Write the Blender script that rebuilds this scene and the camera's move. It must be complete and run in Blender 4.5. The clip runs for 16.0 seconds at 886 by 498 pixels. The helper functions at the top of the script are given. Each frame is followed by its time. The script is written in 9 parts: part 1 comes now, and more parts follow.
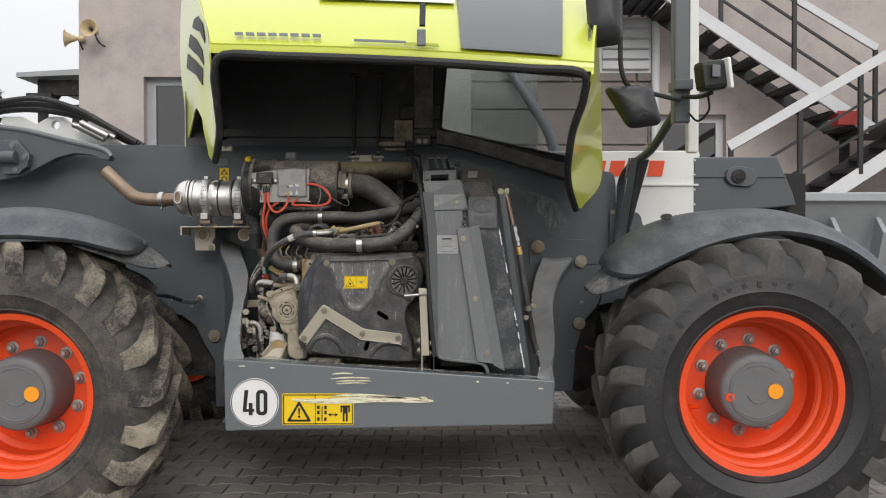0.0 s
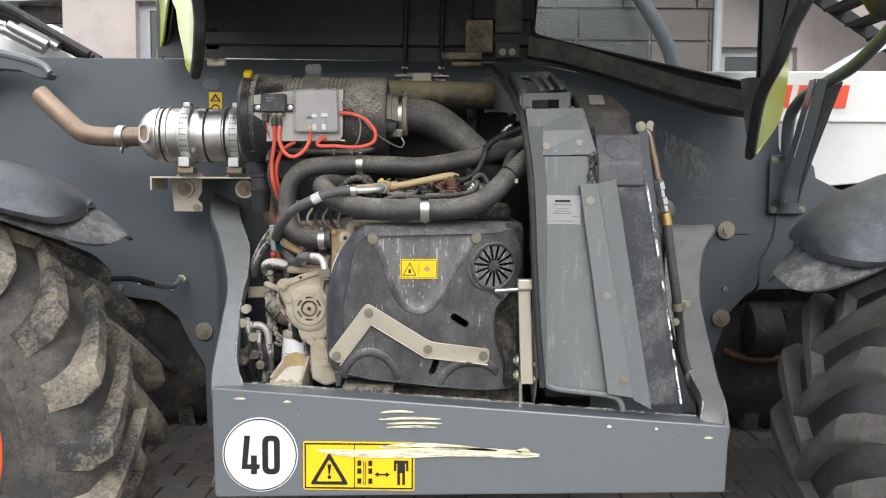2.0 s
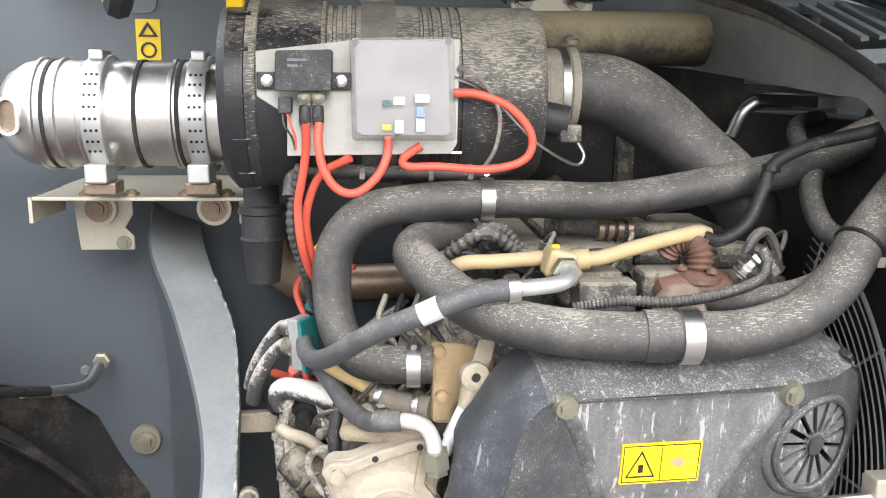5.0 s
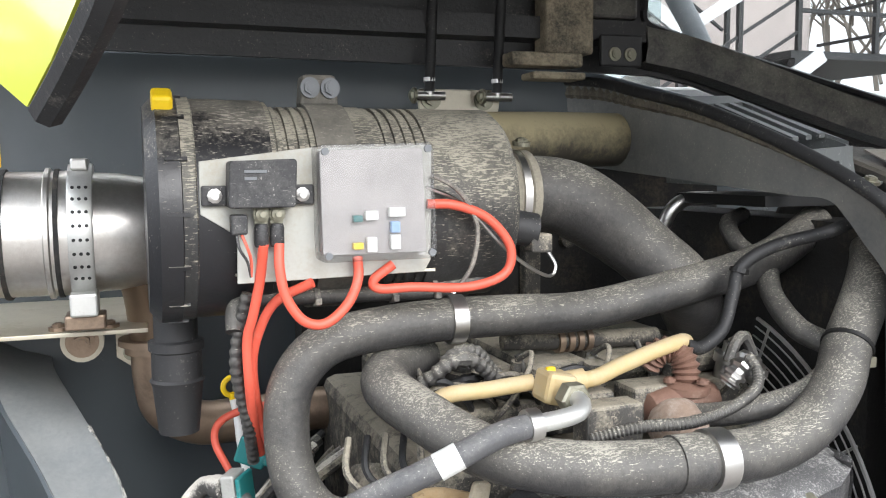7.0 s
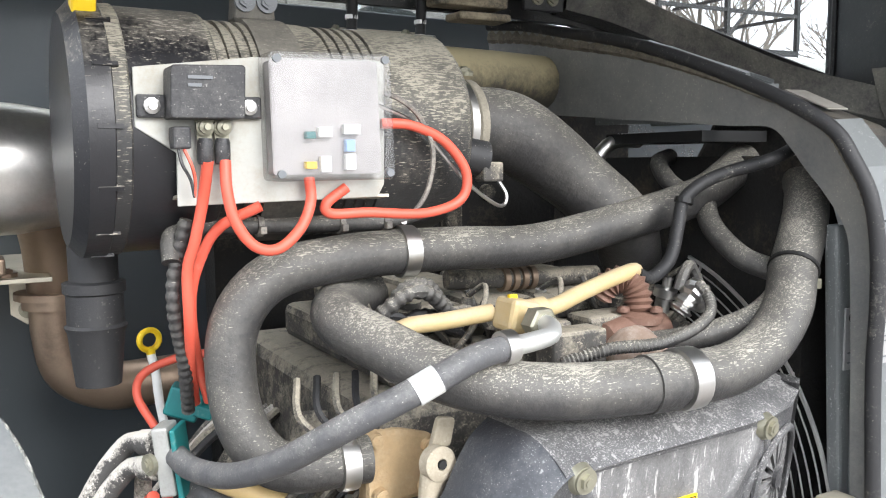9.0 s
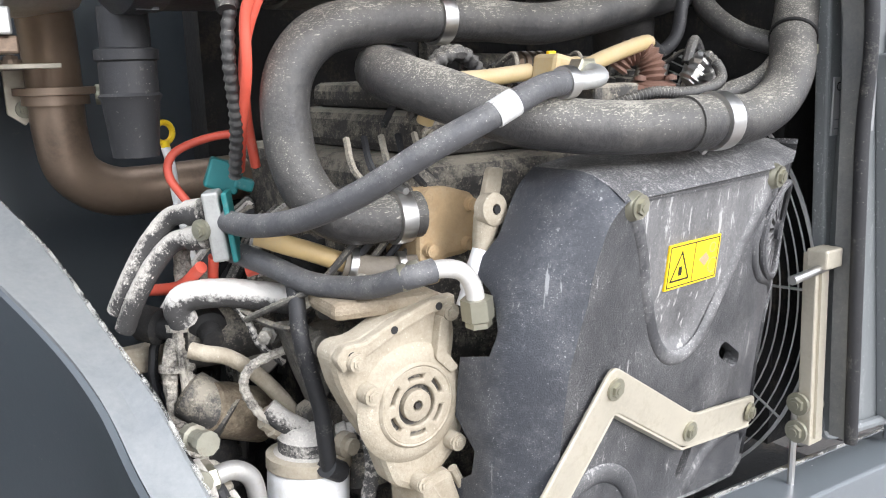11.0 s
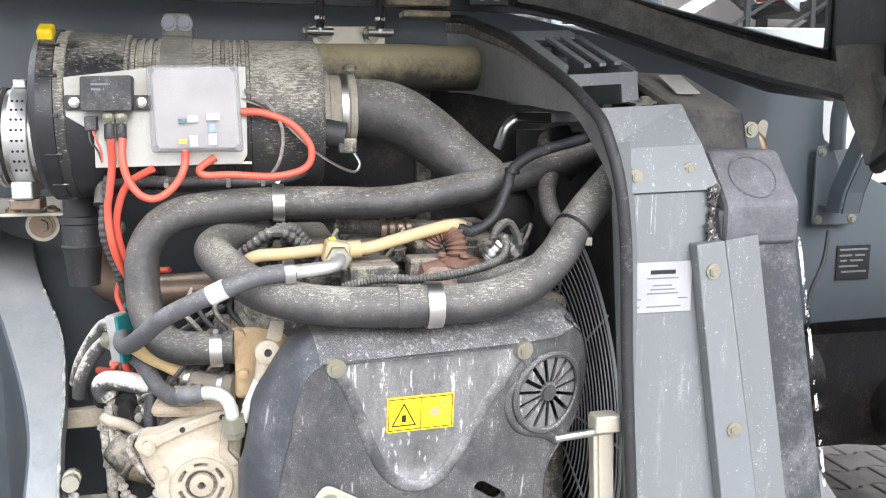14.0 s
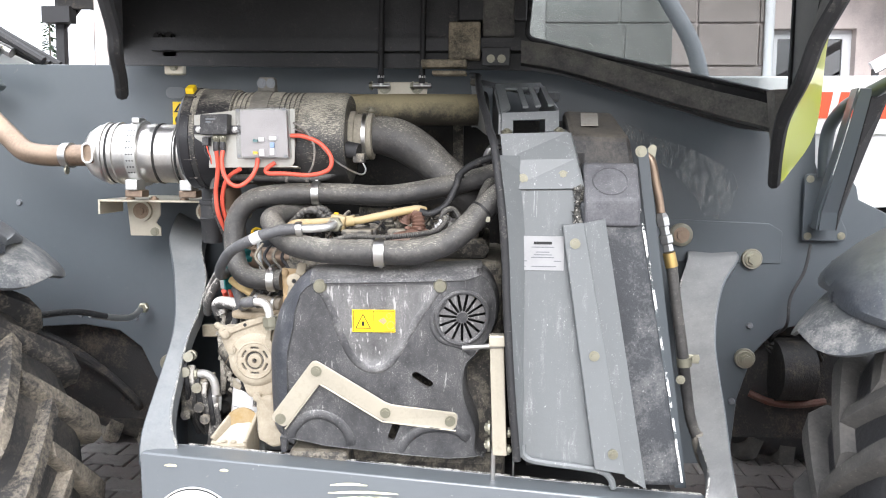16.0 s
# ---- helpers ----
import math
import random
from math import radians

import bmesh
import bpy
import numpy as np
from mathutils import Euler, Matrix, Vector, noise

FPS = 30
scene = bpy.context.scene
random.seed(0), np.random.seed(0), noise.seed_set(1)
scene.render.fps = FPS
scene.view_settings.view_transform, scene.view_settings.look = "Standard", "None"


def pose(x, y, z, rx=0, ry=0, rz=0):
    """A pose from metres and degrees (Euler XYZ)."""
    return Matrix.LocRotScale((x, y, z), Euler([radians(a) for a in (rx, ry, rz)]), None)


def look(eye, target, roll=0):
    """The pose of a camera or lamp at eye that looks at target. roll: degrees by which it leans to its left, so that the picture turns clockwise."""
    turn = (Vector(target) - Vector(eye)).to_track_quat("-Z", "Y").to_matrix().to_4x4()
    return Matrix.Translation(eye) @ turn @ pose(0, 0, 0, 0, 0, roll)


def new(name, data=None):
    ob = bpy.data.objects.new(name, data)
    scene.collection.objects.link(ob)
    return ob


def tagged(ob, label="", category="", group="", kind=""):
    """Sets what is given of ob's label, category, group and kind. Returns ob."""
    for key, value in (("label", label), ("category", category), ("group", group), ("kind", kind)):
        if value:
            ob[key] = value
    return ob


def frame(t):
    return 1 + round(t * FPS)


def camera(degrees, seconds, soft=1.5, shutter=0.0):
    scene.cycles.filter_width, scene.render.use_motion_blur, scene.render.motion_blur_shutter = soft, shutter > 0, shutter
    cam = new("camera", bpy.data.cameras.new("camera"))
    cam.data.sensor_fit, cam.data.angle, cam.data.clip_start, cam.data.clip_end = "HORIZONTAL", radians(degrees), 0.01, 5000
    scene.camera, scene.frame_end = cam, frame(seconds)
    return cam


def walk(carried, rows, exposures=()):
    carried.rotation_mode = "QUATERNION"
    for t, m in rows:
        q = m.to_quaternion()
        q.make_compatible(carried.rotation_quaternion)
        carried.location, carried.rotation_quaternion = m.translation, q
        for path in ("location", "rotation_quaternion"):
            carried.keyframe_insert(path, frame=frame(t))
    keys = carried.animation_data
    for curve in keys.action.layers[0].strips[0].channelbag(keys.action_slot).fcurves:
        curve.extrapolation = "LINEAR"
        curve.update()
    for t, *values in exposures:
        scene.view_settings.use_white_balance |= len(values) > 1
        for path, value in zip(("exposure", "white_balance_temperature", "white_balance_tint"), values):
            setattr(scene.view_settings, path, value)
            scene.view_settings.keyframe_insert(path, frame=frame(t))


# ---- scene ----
cam = camera(54.5, 16.0, soft=1.1)
PATH = [
    (0, (0.009, -0.15, 1.167), (0.009, 1.85, 1.14), -0.0),
    (0.5, (-0.061, 0.096, 1.183), (-0.069, 2.096, 1.144), 0.0),
    (1, (-0.154, 0.414, 1.202), (-0.163, 2.413, 1.157), 0.1),
    (1.5, (-0.191, 0.812, 1.208), (-0.203, 2.811, 1.147), 0.1),
    (2, (-0.265, 1.159, 1.208), (-0.284, 3.153, 1.053), 0.4),
    (2.5, (-0.3, 1.451, 1.225), (-0.332, 3.424, 0.899), 0.6),
    (3, (-0.343, 1.733, 1.264), (-0.423, 3.692, 0.872), 0.4),
    (3.5, (-0.454, 2.007, 1.305), (-0.551, 3.964, 0.905), 0.7),
    (4, (-0.507, 2.217, 1.343), (-0.56, 4.16, 0.871), 0.7),
    (4.5, (-0.572, 2.386, 1.388), (-0.556, 4.335, 0.94), 0.8),
    (4.7, (-0.613, 2.429, 1.401), (-0.544, 4.381, 0.972), 0.7),
    (6.8, (-0.934, 2.666, 1.443), (-0.269, 4.543, 1.259), -0.6),
    (7, (-0.881, 2.663, 1.437), (-0.207, 4.536, 1.248), -0.5),
    (7.5, (-0.784, 2.656, 1.428), (-0.086, 4.52, 1.228), -0.5),
    (8, (-0.802, 2.668, 1.422), (-0.073, 4.52, 1.223), -0.5),
    (8.2, (-0.826, 2.683, 1.419), (-0.055, 4.518, 1.219), -0.4),
    (10.3, (-1.109, 2.801, 1.222), (0.046, 4.404, 0.913), -1.6),
    (10.5, (-1.116, 2.801, 1.212), (0.036, 4.396, 0.852), -1.7),
    (11, (-1.124, 2.793, 1.203), (0.028, 4.374, 0.789), -1.6),
    (11.5, (-1.097, 2.789, 1.221), (0.001, 4.328, 0.566), -1.6),
    (12, (-1.008, 2.737, 1.236), (0.037, 4.262, 0.474), -1.1),
    (12.5, (-0.888, 2.627, 1.315), (0.068, 4.197, 0.527), -0.0),
    (13, (-0.884, 2.455, 1.401), (-0.089, 4.118, 0.625), -0.5),
    (13.5, (-0.832, 2.35, 1.42), (-0.09, 4.159, 0.998), -0.5),
    (14, (-0.575, 2.259, 1.395), (-0.132, 4.185, 1.082), -0.1),
    (14.5, (-0.399, 2.149, 1.379), (-0.254, 4.12, 1.074), 0.4),
    (15, (-0.242, 1.953, 1.37), (-0.316, 3.93, 1.076), 0.5),
    (15.5, (-0.11, 1.75, 1.362), (-0.208, 3.728, 1.087), 0.5),
    (16, (-0.065, 1.503, 1.342), (-0.202, 3.488, 1.136), 0.5),
]

EXPOSURES = [(0.0, -0.45, 6700, 12), (1.0, -0.33, 6650, 12), (1.7, 0.03, 6500, 12), (2.5, 0.58, 6450, 12), (3.5, 0.82, 6400, 13), (4.7, 1.1, 6400, 13), (7.0, 1.12, 6350, 11), (7.4, 1.33, 6350, 11), (8.2, 1.36, 6350, 11), (10.5, 1.26, 6250, 13), (12.0, 0.83, 6150, 14), (13.0, 0.96, 6150, 14), (14.0, 1.3, 6200, 14), (15.0, 1.34, 6300, 13), (16.0, 1.12, 6300, 14)]
walk(cam, [(t, look(eye, target, roll)) for t, eye, target, roll in PATH], EXPOSURES)

# ---- world and light: a bright overcast day ----
world = bpy.data.worlds.new("overcast_sky")
scene.world = world
world.use_nodes = True
wn = world.node_tree
wn.nodes.clear()
sky = wn.nodes.new("ShaderNodeTexSky")
sky.sky_type, sky.sun_disc = "NISHITA", False
sky.sun_elevation, sky.sun_rotation = radians(29), radians(173)
haze = wn.nodes.new("ShaderNodeMix")
haze.data_type = "RGBA"
haze.inputs["Factor"].default_value = 0.9
haze.inputs["B"].default_value = (9.4, 9.7, 10.0, 1)
bgd = wn.nodes.new("ShaderNodeBackground")
bgd.inputs["Strength"].default_value = 0.11
wout = wn.nodes.new("ShaderNodeOutputWorld")
wn.links.new(sky.outputs[0], haze.inputs["A"])
# an overcast dome grows brighter towards the zenith
dome = wn.nodes.new("ShaderNodeTexCoord")
height = wn.nodes.new("ShaderNodeSeparateXYZ")
rise = wn.nodes.new("ShaderNodeMapRange")
rise.inputs["To Min"].default_value, rise.inputs["To Max"].default_value = 1.0, 2.3
glow = wn.nodes.new("ShaderNodeVectorMath")
glow.operation = "SCALE"
wn.links.new(dome.outputs["Generated"], height.inputs[0])
wn.links.new(height.outputs["Z"], rise.inputs["Value"])
wn.links.new(haze.outputs["Result"], glow.inputs[0])
wn.links.new(rise.outputs["Result"], glow.inputs["Scale"])
wn.links.new(glow.outputs[0], bgd.inputs["Color"])
wn.links.new(bgd.outputs[0], wout.inputs["Surface"])

sun_data = bpy.data.lights.new("sun", "SUN")
sun_data.energy, sun_data.angle, sun_data.color = 1.5, radians(25), (1.0, 0.98, 0.95)
sun = new("sun", sun_data)
sun.matrix_world = look((1.5, -8, 6.3), (0, 3.5, 0))


# ---- materials ----
def mat(name, color, rough=0.5, metal=0.0, var=0.15, scale=6.0, dust=None, dust_amt=0.0, dust_scale=9.0, dust_hard=0.12,
        bump=0.0, bump_scale=120.0, coat=0.0, top=0.0, streak=1.0, chips=None, chip_amt=0.0,
        speck=0.0, speck_scale=420.0, brush=0.0, brush_dir=(0.16, 1, 1), drip=0.0, cover=None, vary=False):
    """Painted, plastic, rubber or metal surface: two-scale variation, dust in patches, fine relief, chips."""
    m = bpy.data.materials.new(name)
    m.use_nodes = True
    nt = m.node_tree
    b = nt.nodes["Principled BSDF"]
    L = nt.links.new

    def nd(kind, **kw):
        n = nt.nodes.new(kind)
        for k, v in kw.items():
            n.inputs[k].default_value = v
        return n

    def mixc(fac, a, c):
        n = nt.nodes.new("ShaderNodeMix")
        n.data_type = "RGBA"
        for sock, v in (("Factor", fac), ("A", a), ("B", c)):
            if isinstance(v, (tuple, float, int)):
                n.inputs[sock].default_value = (*v, 1) if isinstance(v, tuple) else v
            else:
                L(v, n.inputs[sock])
        return n.outputs["Result"]

    def ramp(src, lo, hi):
        n = nt.nodes.new("ShaderNodeMapRange")
        n.inputs["From Min"].default_value, n.inputs["From Max"].default_value = lo, hi
        L(src, n.inputs["Value"])
        return n.outputs["Result"]

    def math_node(op, a, c):
        n = nt.nodes.new("ShaderNodeMath")
        n.operation = op
        for k, v in enumerate((a, c)):
            if isinstance(v, (float, int)):
                n.inputs[k].default_value = v
            else:
                L(v, n.inputs[k])
        return n.outputs[0]

    tc = nt.nodes.new("ShaderNodeTexCoord")
    mp = nt.nodes.new("ShaderNodeMapping")
    mp.inputs["Scale"].default_value = (1, 1, 1 / streak)
    co = tc.outputs["Object"]
    if vary:
        info = nt.nodes.new("ShaderNodeObjectInfo")
        shift = nt.nodes.new("ShaderNodeVectorMath")
        shift.operation = "MULTIPLY_ADD"
        L(info.outputs["Random"], shift.inputs[0])
        shift.inputs[1].default_value = (31.0, 17.0, 23.0)
        L(co, shift.inputs[2])
        co = shift.outputs[0]
    L(co, mp.inputs["Vector"])
    big = nd("ShaderNodeTexNoise", Scale=scale, Detail=6.0, Roughness=0.6)
    fine = nd("ShaderNodeTexNoise", Scale=scale * 14, Detail=4.0, Roughness=0.7)
    L(mp.outputs[0], big.inputs["Vector"])
    L(co, fine.inputs["Vector"])
    dark = tuple(max(0.0, x * (1 - var)) for x in color)
    light = tuple(min(1.0, x * (1 + var)) for x in color)
    col = mixc(ramp(big.outputs["Fac"], 0.3, 0.7), dark, light)
    col = mixc(ramp(fine.outputs["Fac"], 0.25, 0.85), col, tuple(min(1.0, x * (1 + var * 0.8)) for x in color))
    rgh = rough
    if dust:
        dn = nd("ShaderNodeTexNoise", Scale=dust_scale, Detail=9.0, Roughness=0.72)
        L(mp.outputs[0], dn.inputs["Vector"])
        sp = nd("ShaderNodeTexNoise", Scale=dust_scale * 9 + 60, Detail=5.0, Roughness=0.75)
        L(co, sp.inputs["Vector"])
        f = math_node("ADD", math_node("MULTIPLY", dn.outputs["Fac"], 0.68), math_node("MULTIPLY", sp.outputs["Fac"], 0.32))
        if top:
            geo = nt.nodes.new("ShaderNodeNewGeometry")
            sep = nt.nodes.new("ShaderNodeSeparateXYZ")
            L(geo.outputs["Normal"], sep.inputs[0])
            f = math_node("ADD", f, math_node("MULTIPLY", sep.outputs["Z"], top))
        mask = ramp(f, 0.66 - dust_amt * 0.30 - dust_hard * 0.6, 0.66 - dust_amt * 0.30 + dust_hard * 0.6)
        mask = math_node("MULTIPLY", mask, cover if cover else min(1.0, 0.35 + dust_amt))
        drift = math_node("MULTIPLY", math_node("SUBTRACT", f, 0.5), 0.6)

        def flecks(stretch, size, amount, strength):
            """Crisp dry flecks, denser where the dust lies."""
            fm = nt.nodes.new("ShaderNodeMapping")
            fm.inputs["Scale"].default_value = stretch
            L(co, fm.inputs["Vector"])
            fn = nd("ShaderNodeTexNoise", Scale=size, Detail=3.0, Roughness=0.55)
            L(fm.outputs[0], fn.inputs["Vector"])
            edge = 0.70 - 0.16 * amount
            return math_node("MULTIPLY", ramp(math_node("ADD", fn.outputs["Fac"], drift), edge, edge + 0.07), strength)

        for amount, stretch, size, strength in ((speck, (1, 1, 1), speck_scale, 0.85), (brush, brush_dir, 650.0, 0.8), (drip, (1, 1, 0.05), 150.0, 0.75)):
            if amount:
                mask = math_node("MAXIMUM", mask, flecks(stretch, size, amount, strength))
        col = mixc(mask, col, dust)
        rgh = math_node("ADD", math_node("MULTIPLY", mask, 0.9 - rough), rough)
    if chips:
        cn = nd("ShaderNodeTexNoise", Scale=150.0, Detail=3.0, Roughness=0.6)
        L(co, cn.inputs["Vector"])
        col = mixc(ramp(cn.outputs["Fac"], 0.72 - chip_amt, 0.75 - chip_amt), col, chips)
    L(col, b.inputs["Base Color"])
    if isinstance(rgh, float):
        b.inputs["Roughness"].default_value = rgh
    else:
        L(rgh, b.inputs["Roughness"])
    b.inputs["Metallic"].default_value = metal
    b.inputs["Coat Weight"].default_value = coat
    b.inputs["Coat Roughness"].default_value = 0.15
    if bump:
        bn = nd("ShaderNodeTexNoise", Scale=bump_scale, Detail=5.0, Roughness=0.65)
        L(co, bn.inputs["Vector"])
        bp = nt.nodes.new("ShaderNodeBump")
        bp.inputs["Strength"].default_value = bump
        bp.inputs["Distance"].default_value = 0.004
        L(bn.outputs["Fac"], bp.inputs["Height"])
        L(bp.outputs[0], b.inputs["Normal"])
    return m


DUST = (0.42, 0.40, 0.36)
TAN = (0.38, 0.30, 0.20)
M_FRAME = mat("frame_paint", (0.072, 0.085, 0.094), 0.42, var=0.07, scale=2.5, dust=DUST, dust_amt=0.03, dust_scale=30, dust_hard=0.06, bump=0.05, coat=0.2)
M_SILL = mat("sill_paint", (0.135, 0.149, 0.158), 0.4, var=0.05, scale=3, dust=DUST, dust_amt=0.04, dust_scale=35, dust_hard=0.05, bump=0.05, coat=0.25, chips=(0.55, 0.55, 0.5), chip_amt=0.0)
# sill paint with dust, lightened for the look of the strip that faces up
M_FLANGE = mat("dusty_lit_flange_paint", (0.15, 0.163, 0.17), 0.45, var=0.08, scale=5, dust=(0.38, 0.38, 0.36), dust_amt=0.16, dust_scale=9, dust_hard=0.35, bump=0.1, top=0.1)
M_COVER = mat("cover_sheet_paint", (0.155, 0.165, 0.166), 0.48, var=0.06, scale=4, dust=(0.46, 0.46, 0.45), dust_amt=0.13, dust_scale=40, dust_hard=0.10, bump=0.12, streak=5.0, chips=(0.5, 0.5, 0.48), chip_amt=0.012, speck=0.25, speck_scale=330.0, drip=0.05)
M_BLACKP = mat("black_plastic", (0.024, 0.025, 0.028), 0.42, var=0.2, scale=8, dust=(0.40, 0.39, 0.375), dust_amt=0.06, dust_scale=16, dust_hard=0.55, bump=0.5, bump_scale=420, top=0.14, streak=1.6, chips=(0.45, 0.44, 0.42), chip_amt=0.0, speck=0.55, speck_scale=650.0, drip=0.3)
M_RADBLK = mat("radiator_side_paint", (0.033, 0.036, 0.04), 0.6, var=0.2, dust=(0.3, 0.3, 0.29), dust_amt=0.2, dust_scale=12, dust_hard=0.2, bump=0.4, bump_scale=150, speck=0.2, speck_scale=300.0)
M_HOSE = mat("rubber_hose", (0.030, 0.029, 0.029), 0.5, var=0.35, dust=(0.4, 0.375, 0.315), dust_amt=-0.02, dust_scale=14, dust_hard=0.5, bump=0.4, top=0.25, chips=(0.36, 0.335, 0.29), chip_amt=-0.08, brush=0.2, speck=0.04, speck_scale=620.0, cover=0.36)
M_OILHOSE = mat("grey_oil_hose", (0.070, 0.070, 0.073), 0.55, var=0.2, dust=(0.40, 0.385, 0.35), dust_amt=0.02, dust_scale=30, dust_hard=0.3, bump=0.3, top=0.12, speck=0.05, brush=0.05)
M_RUBBER = mat("seal_rubber", (0.018, 0.018, 0.019), 0.6, var=0.2, dust=(0.3, 0.28, 0.24), dust_amt=0.12, dust_scale=30, bump=0.2, speck=0.12, speck_scale=380.0)
M_LINING = mat("hood_lining", (0.034, 0.034, 0.035), 0.45, var=0.3, dust=(0.36, 0.33, 0.27), dust_amt=0.06, dust_scale=12, dust_hard=0.10, bump=0.3, top=0.1, speck=0.15)
M_GREEN = mat("lime_green_paint", (0.53, 0.58, 0.05), 0.3, var=0.03, scale=3, coat=0.6)
M_GREEN.node_tree.nodes["Principled BSDF"].inputs["Coat Roughness"].default_value = 0.08
M_ORANGE = mat("orange_red_paint", (0.80, 0.072, 0.010), 0.4, var=0.12, scale=5, dust=(0.30, 0.13, 0.07), dust_amt=0.16, dust_scale=14, dust_hard=0.1, bump=0.1, coat=0.15)
M_TYRE = mat("tyre_rubber", (0.020, 0.020, 0.021), 0.48, var=0.3, scale=6, dust=(0.17, 0.15, 0.125), dust_amt=0.03, dust_scale=6, dust_hard=0.2, bump=0.5, bump_scale=60)
M_LUG = mat("worn_tread_rubber", (0.048, 0.046, 0.043), 0.75, var=0.35, scale=8, dust=(0.185, 0.17, 0.15), dust_amt=0.22, dust_scale=11, dust_hard=0.3, bump=0.5, bump_scale=45, speck=0.2, speck_scale=150.0, vary=True)
M_TYREDRY = mat("muddy_tyre_rubber", (0.03, 0.029, 0.028), 0.7, var=0.3, scale=6, dust=(0.3, 0.255, 0.195), dust_amt=0.2, dust_scale=9, dust_hard=0.25, bump=0.5, bump_scale=60)
M_LUGDRY = mat("muddy_tread_rubber", (0.024, 0.023, 0.022), 0.7, var=0.35, scale=8, dust=(0.36, 0.31, 0.235), dust_amt=0.47, dust_scale=4.5, dust_hard=0.14, bump=0.5, bump_scale=45, speck=0.2, speck_scale=120.0, vary=True)
M_FENDER = mat("fender_plastic", (0.046, 0.052, 0.062), 0.42, var=0.15, scale=5, dust=(0.3, 0.3, 0.3), dust_amt=0.14, dust_scale=8, bump=0.25, bump_scale=200, dust_hard=0.3, speck=0.14, speck_scale=260.0)
M_STEEL = mat("bare_steel", (0.55, 0.54, 0.52), 0.36, metal=1.0, var=0.15, scale=12, dust=(0.4, 0.3, 0.22), dust_amt=0.08, bump=0.05)
M_ZINC = mat("zinc_plate", (0.27, 0.26, 0.20), 0.42, metal=0.65, var=0.25, scale=15, dust=DUST, dust_amt=0.15)
M_YZINC = mat("yellow_zinc", (0.50, 0.46, 0.37), 0.42, metal=0.5, var=0.14, scale=12, dust=(0.42, 0.37, 0.27), dust_amt=0.2)
M_RUSTP = mat("heat_tinted_pipe", (0.25, 0.185, 0.135), 0.42, metal=0.7, var=0.4, scale=9, dust=(0.35, 0.27, 0.18), dust_amt=0.2)
M_CAST = mat("dusty_cast_aluminium", (0.24, 0.20, 0.14), 0.75, var=0.2, scale=14, dust=(0.55, 0.495, 0.39), dust_amt=0.44, dust_scale=22, dust_hard=0.35, bump=0.45, bump_scale=170.0, top=0.08, speck=0.3, speck_scale=260.0)
M_TANCAST = mat("tan_casting", (0.40, 0.28, 0.15), 0.7, var=0.25, scale=14, dust=(0.5, 0.4, 0.26), dust_amt=0.3, bump=0.5, bump_scale=90)
M_ENG = mat("engine_block", (0.045, 0.042, 0.038), 0.7, var=0.4, scale=18, dust=(0.38, 0.34, 0.265), dust_amt=0.36, dust_scale=34, bump=0.5, bump_scale=90, top=0.13, speck=0.5, speck_scale=260.0)
# near-black for grimy parts; also carries the shade of the bay and bores
M_DARK = mat("dark_parts_and_shade", (0.014, 0.0135, 0.013), 0.75, var=0.4, scale=10, dust=(0.14, 0.11, 0.08), dust_amt=0.25, bump=0.5)
M_WHITE = mat("white_paint", (0.72, 0.73, 0.71), 0.4, var=0.05, scale=4, dust=(0.5, 0.48, 0.42), dust_amt=0.06, coat=0.2)
M_YELLOW = mat("yellow_label", (0.85, 0.58, 0.01), 0.45, var=0.05, scale=20)
# print and black parts; also painted in for the dark of holes and slots
M_INK = mat("black_ink_and_shade", (0.01, 0.01, 0.01), 0.5, var=0.1)
M_DECAL = mat("white_decal", (0.78, 0.78, 0.76), 0.45, var=0.04, dust=(0.5, 0.5, 0.48), dust_amt=0.05)
M_GREYDECAL = mat("grey_decal", (0.10, 0.11, 0.115), 0.35, var=0.06)
M_RED = mat("red_decal", (0.78, 0.075, 0.02), 0.4, var=0.05)
M_CABLE = mat("orange_cable", (0.64, 0.10, 0.06), 0.5, var=0.1, dust=(0.5, 0.35, 0.28), dust_amt=0.1)
M_PIPE = mat("cream_pipe", (0.44, 0.33, 0.16), 0.5, var=0.15, dust=(0.46, 0.40, 0.29), dust_amt=0.28, dust_scale=30, dust_hard=0.2, top=0.1)
M_TEAL = mat("teal_plastic", (0.01, 0.14, 0.14), 0.5, var=0.15, dust=DUST, dust_amt=0.15)
M_PLASTER = mat("grey_pink_render", (0.43, 0.375, 0.35), 0.9, var=0.16, scale=0.7, dust=(0.34, 0.30, 0.285), dust_amt=0.38, dust_scale=2.2, bump=0.6, bump_scale=14)
M_STAIRBLK = mat("black_iron", (0.015, 0.015, 0.016), 0.5, var=0.2)
M_STAIRWH = mat("light_grey_rail", (0.6, 0.61, 0.62), 0.5, var=0.1, scale=3)
M_PAVE = mat("paving_block", (0.19, 0.175, 0.16), 0.85, var=0.25, scale=5, dust=(0.1, 0.095, 0.09), dust_amt=0.3, dust_scale=9, bump=0.6, bump_scale=70)
nt_ = M_PAVE.node_tree
oi = nt_.nodes.new("ShaderNodeObjectInfo")
gi = nt_.nodes.new("ShaderNodeNewGeometry")
ad = nt_.nodes.new("ShaderNodeMath")
ad.operation = "ADD"
nt_.links.new(oi.outputs["Random"], ad.inputs[0])
nt_.links.new(gi.outputs["Random Per Island"], ad.inputs[1])
fr_ = nt_.nodes.new("ShaderNodeMath")
fr_.operation = "FRACT"
nt_.links.new(ad.outputs[0], fr_.inputs[0])
rm = nt_.nodes.new("ShaderNodeMapRange")
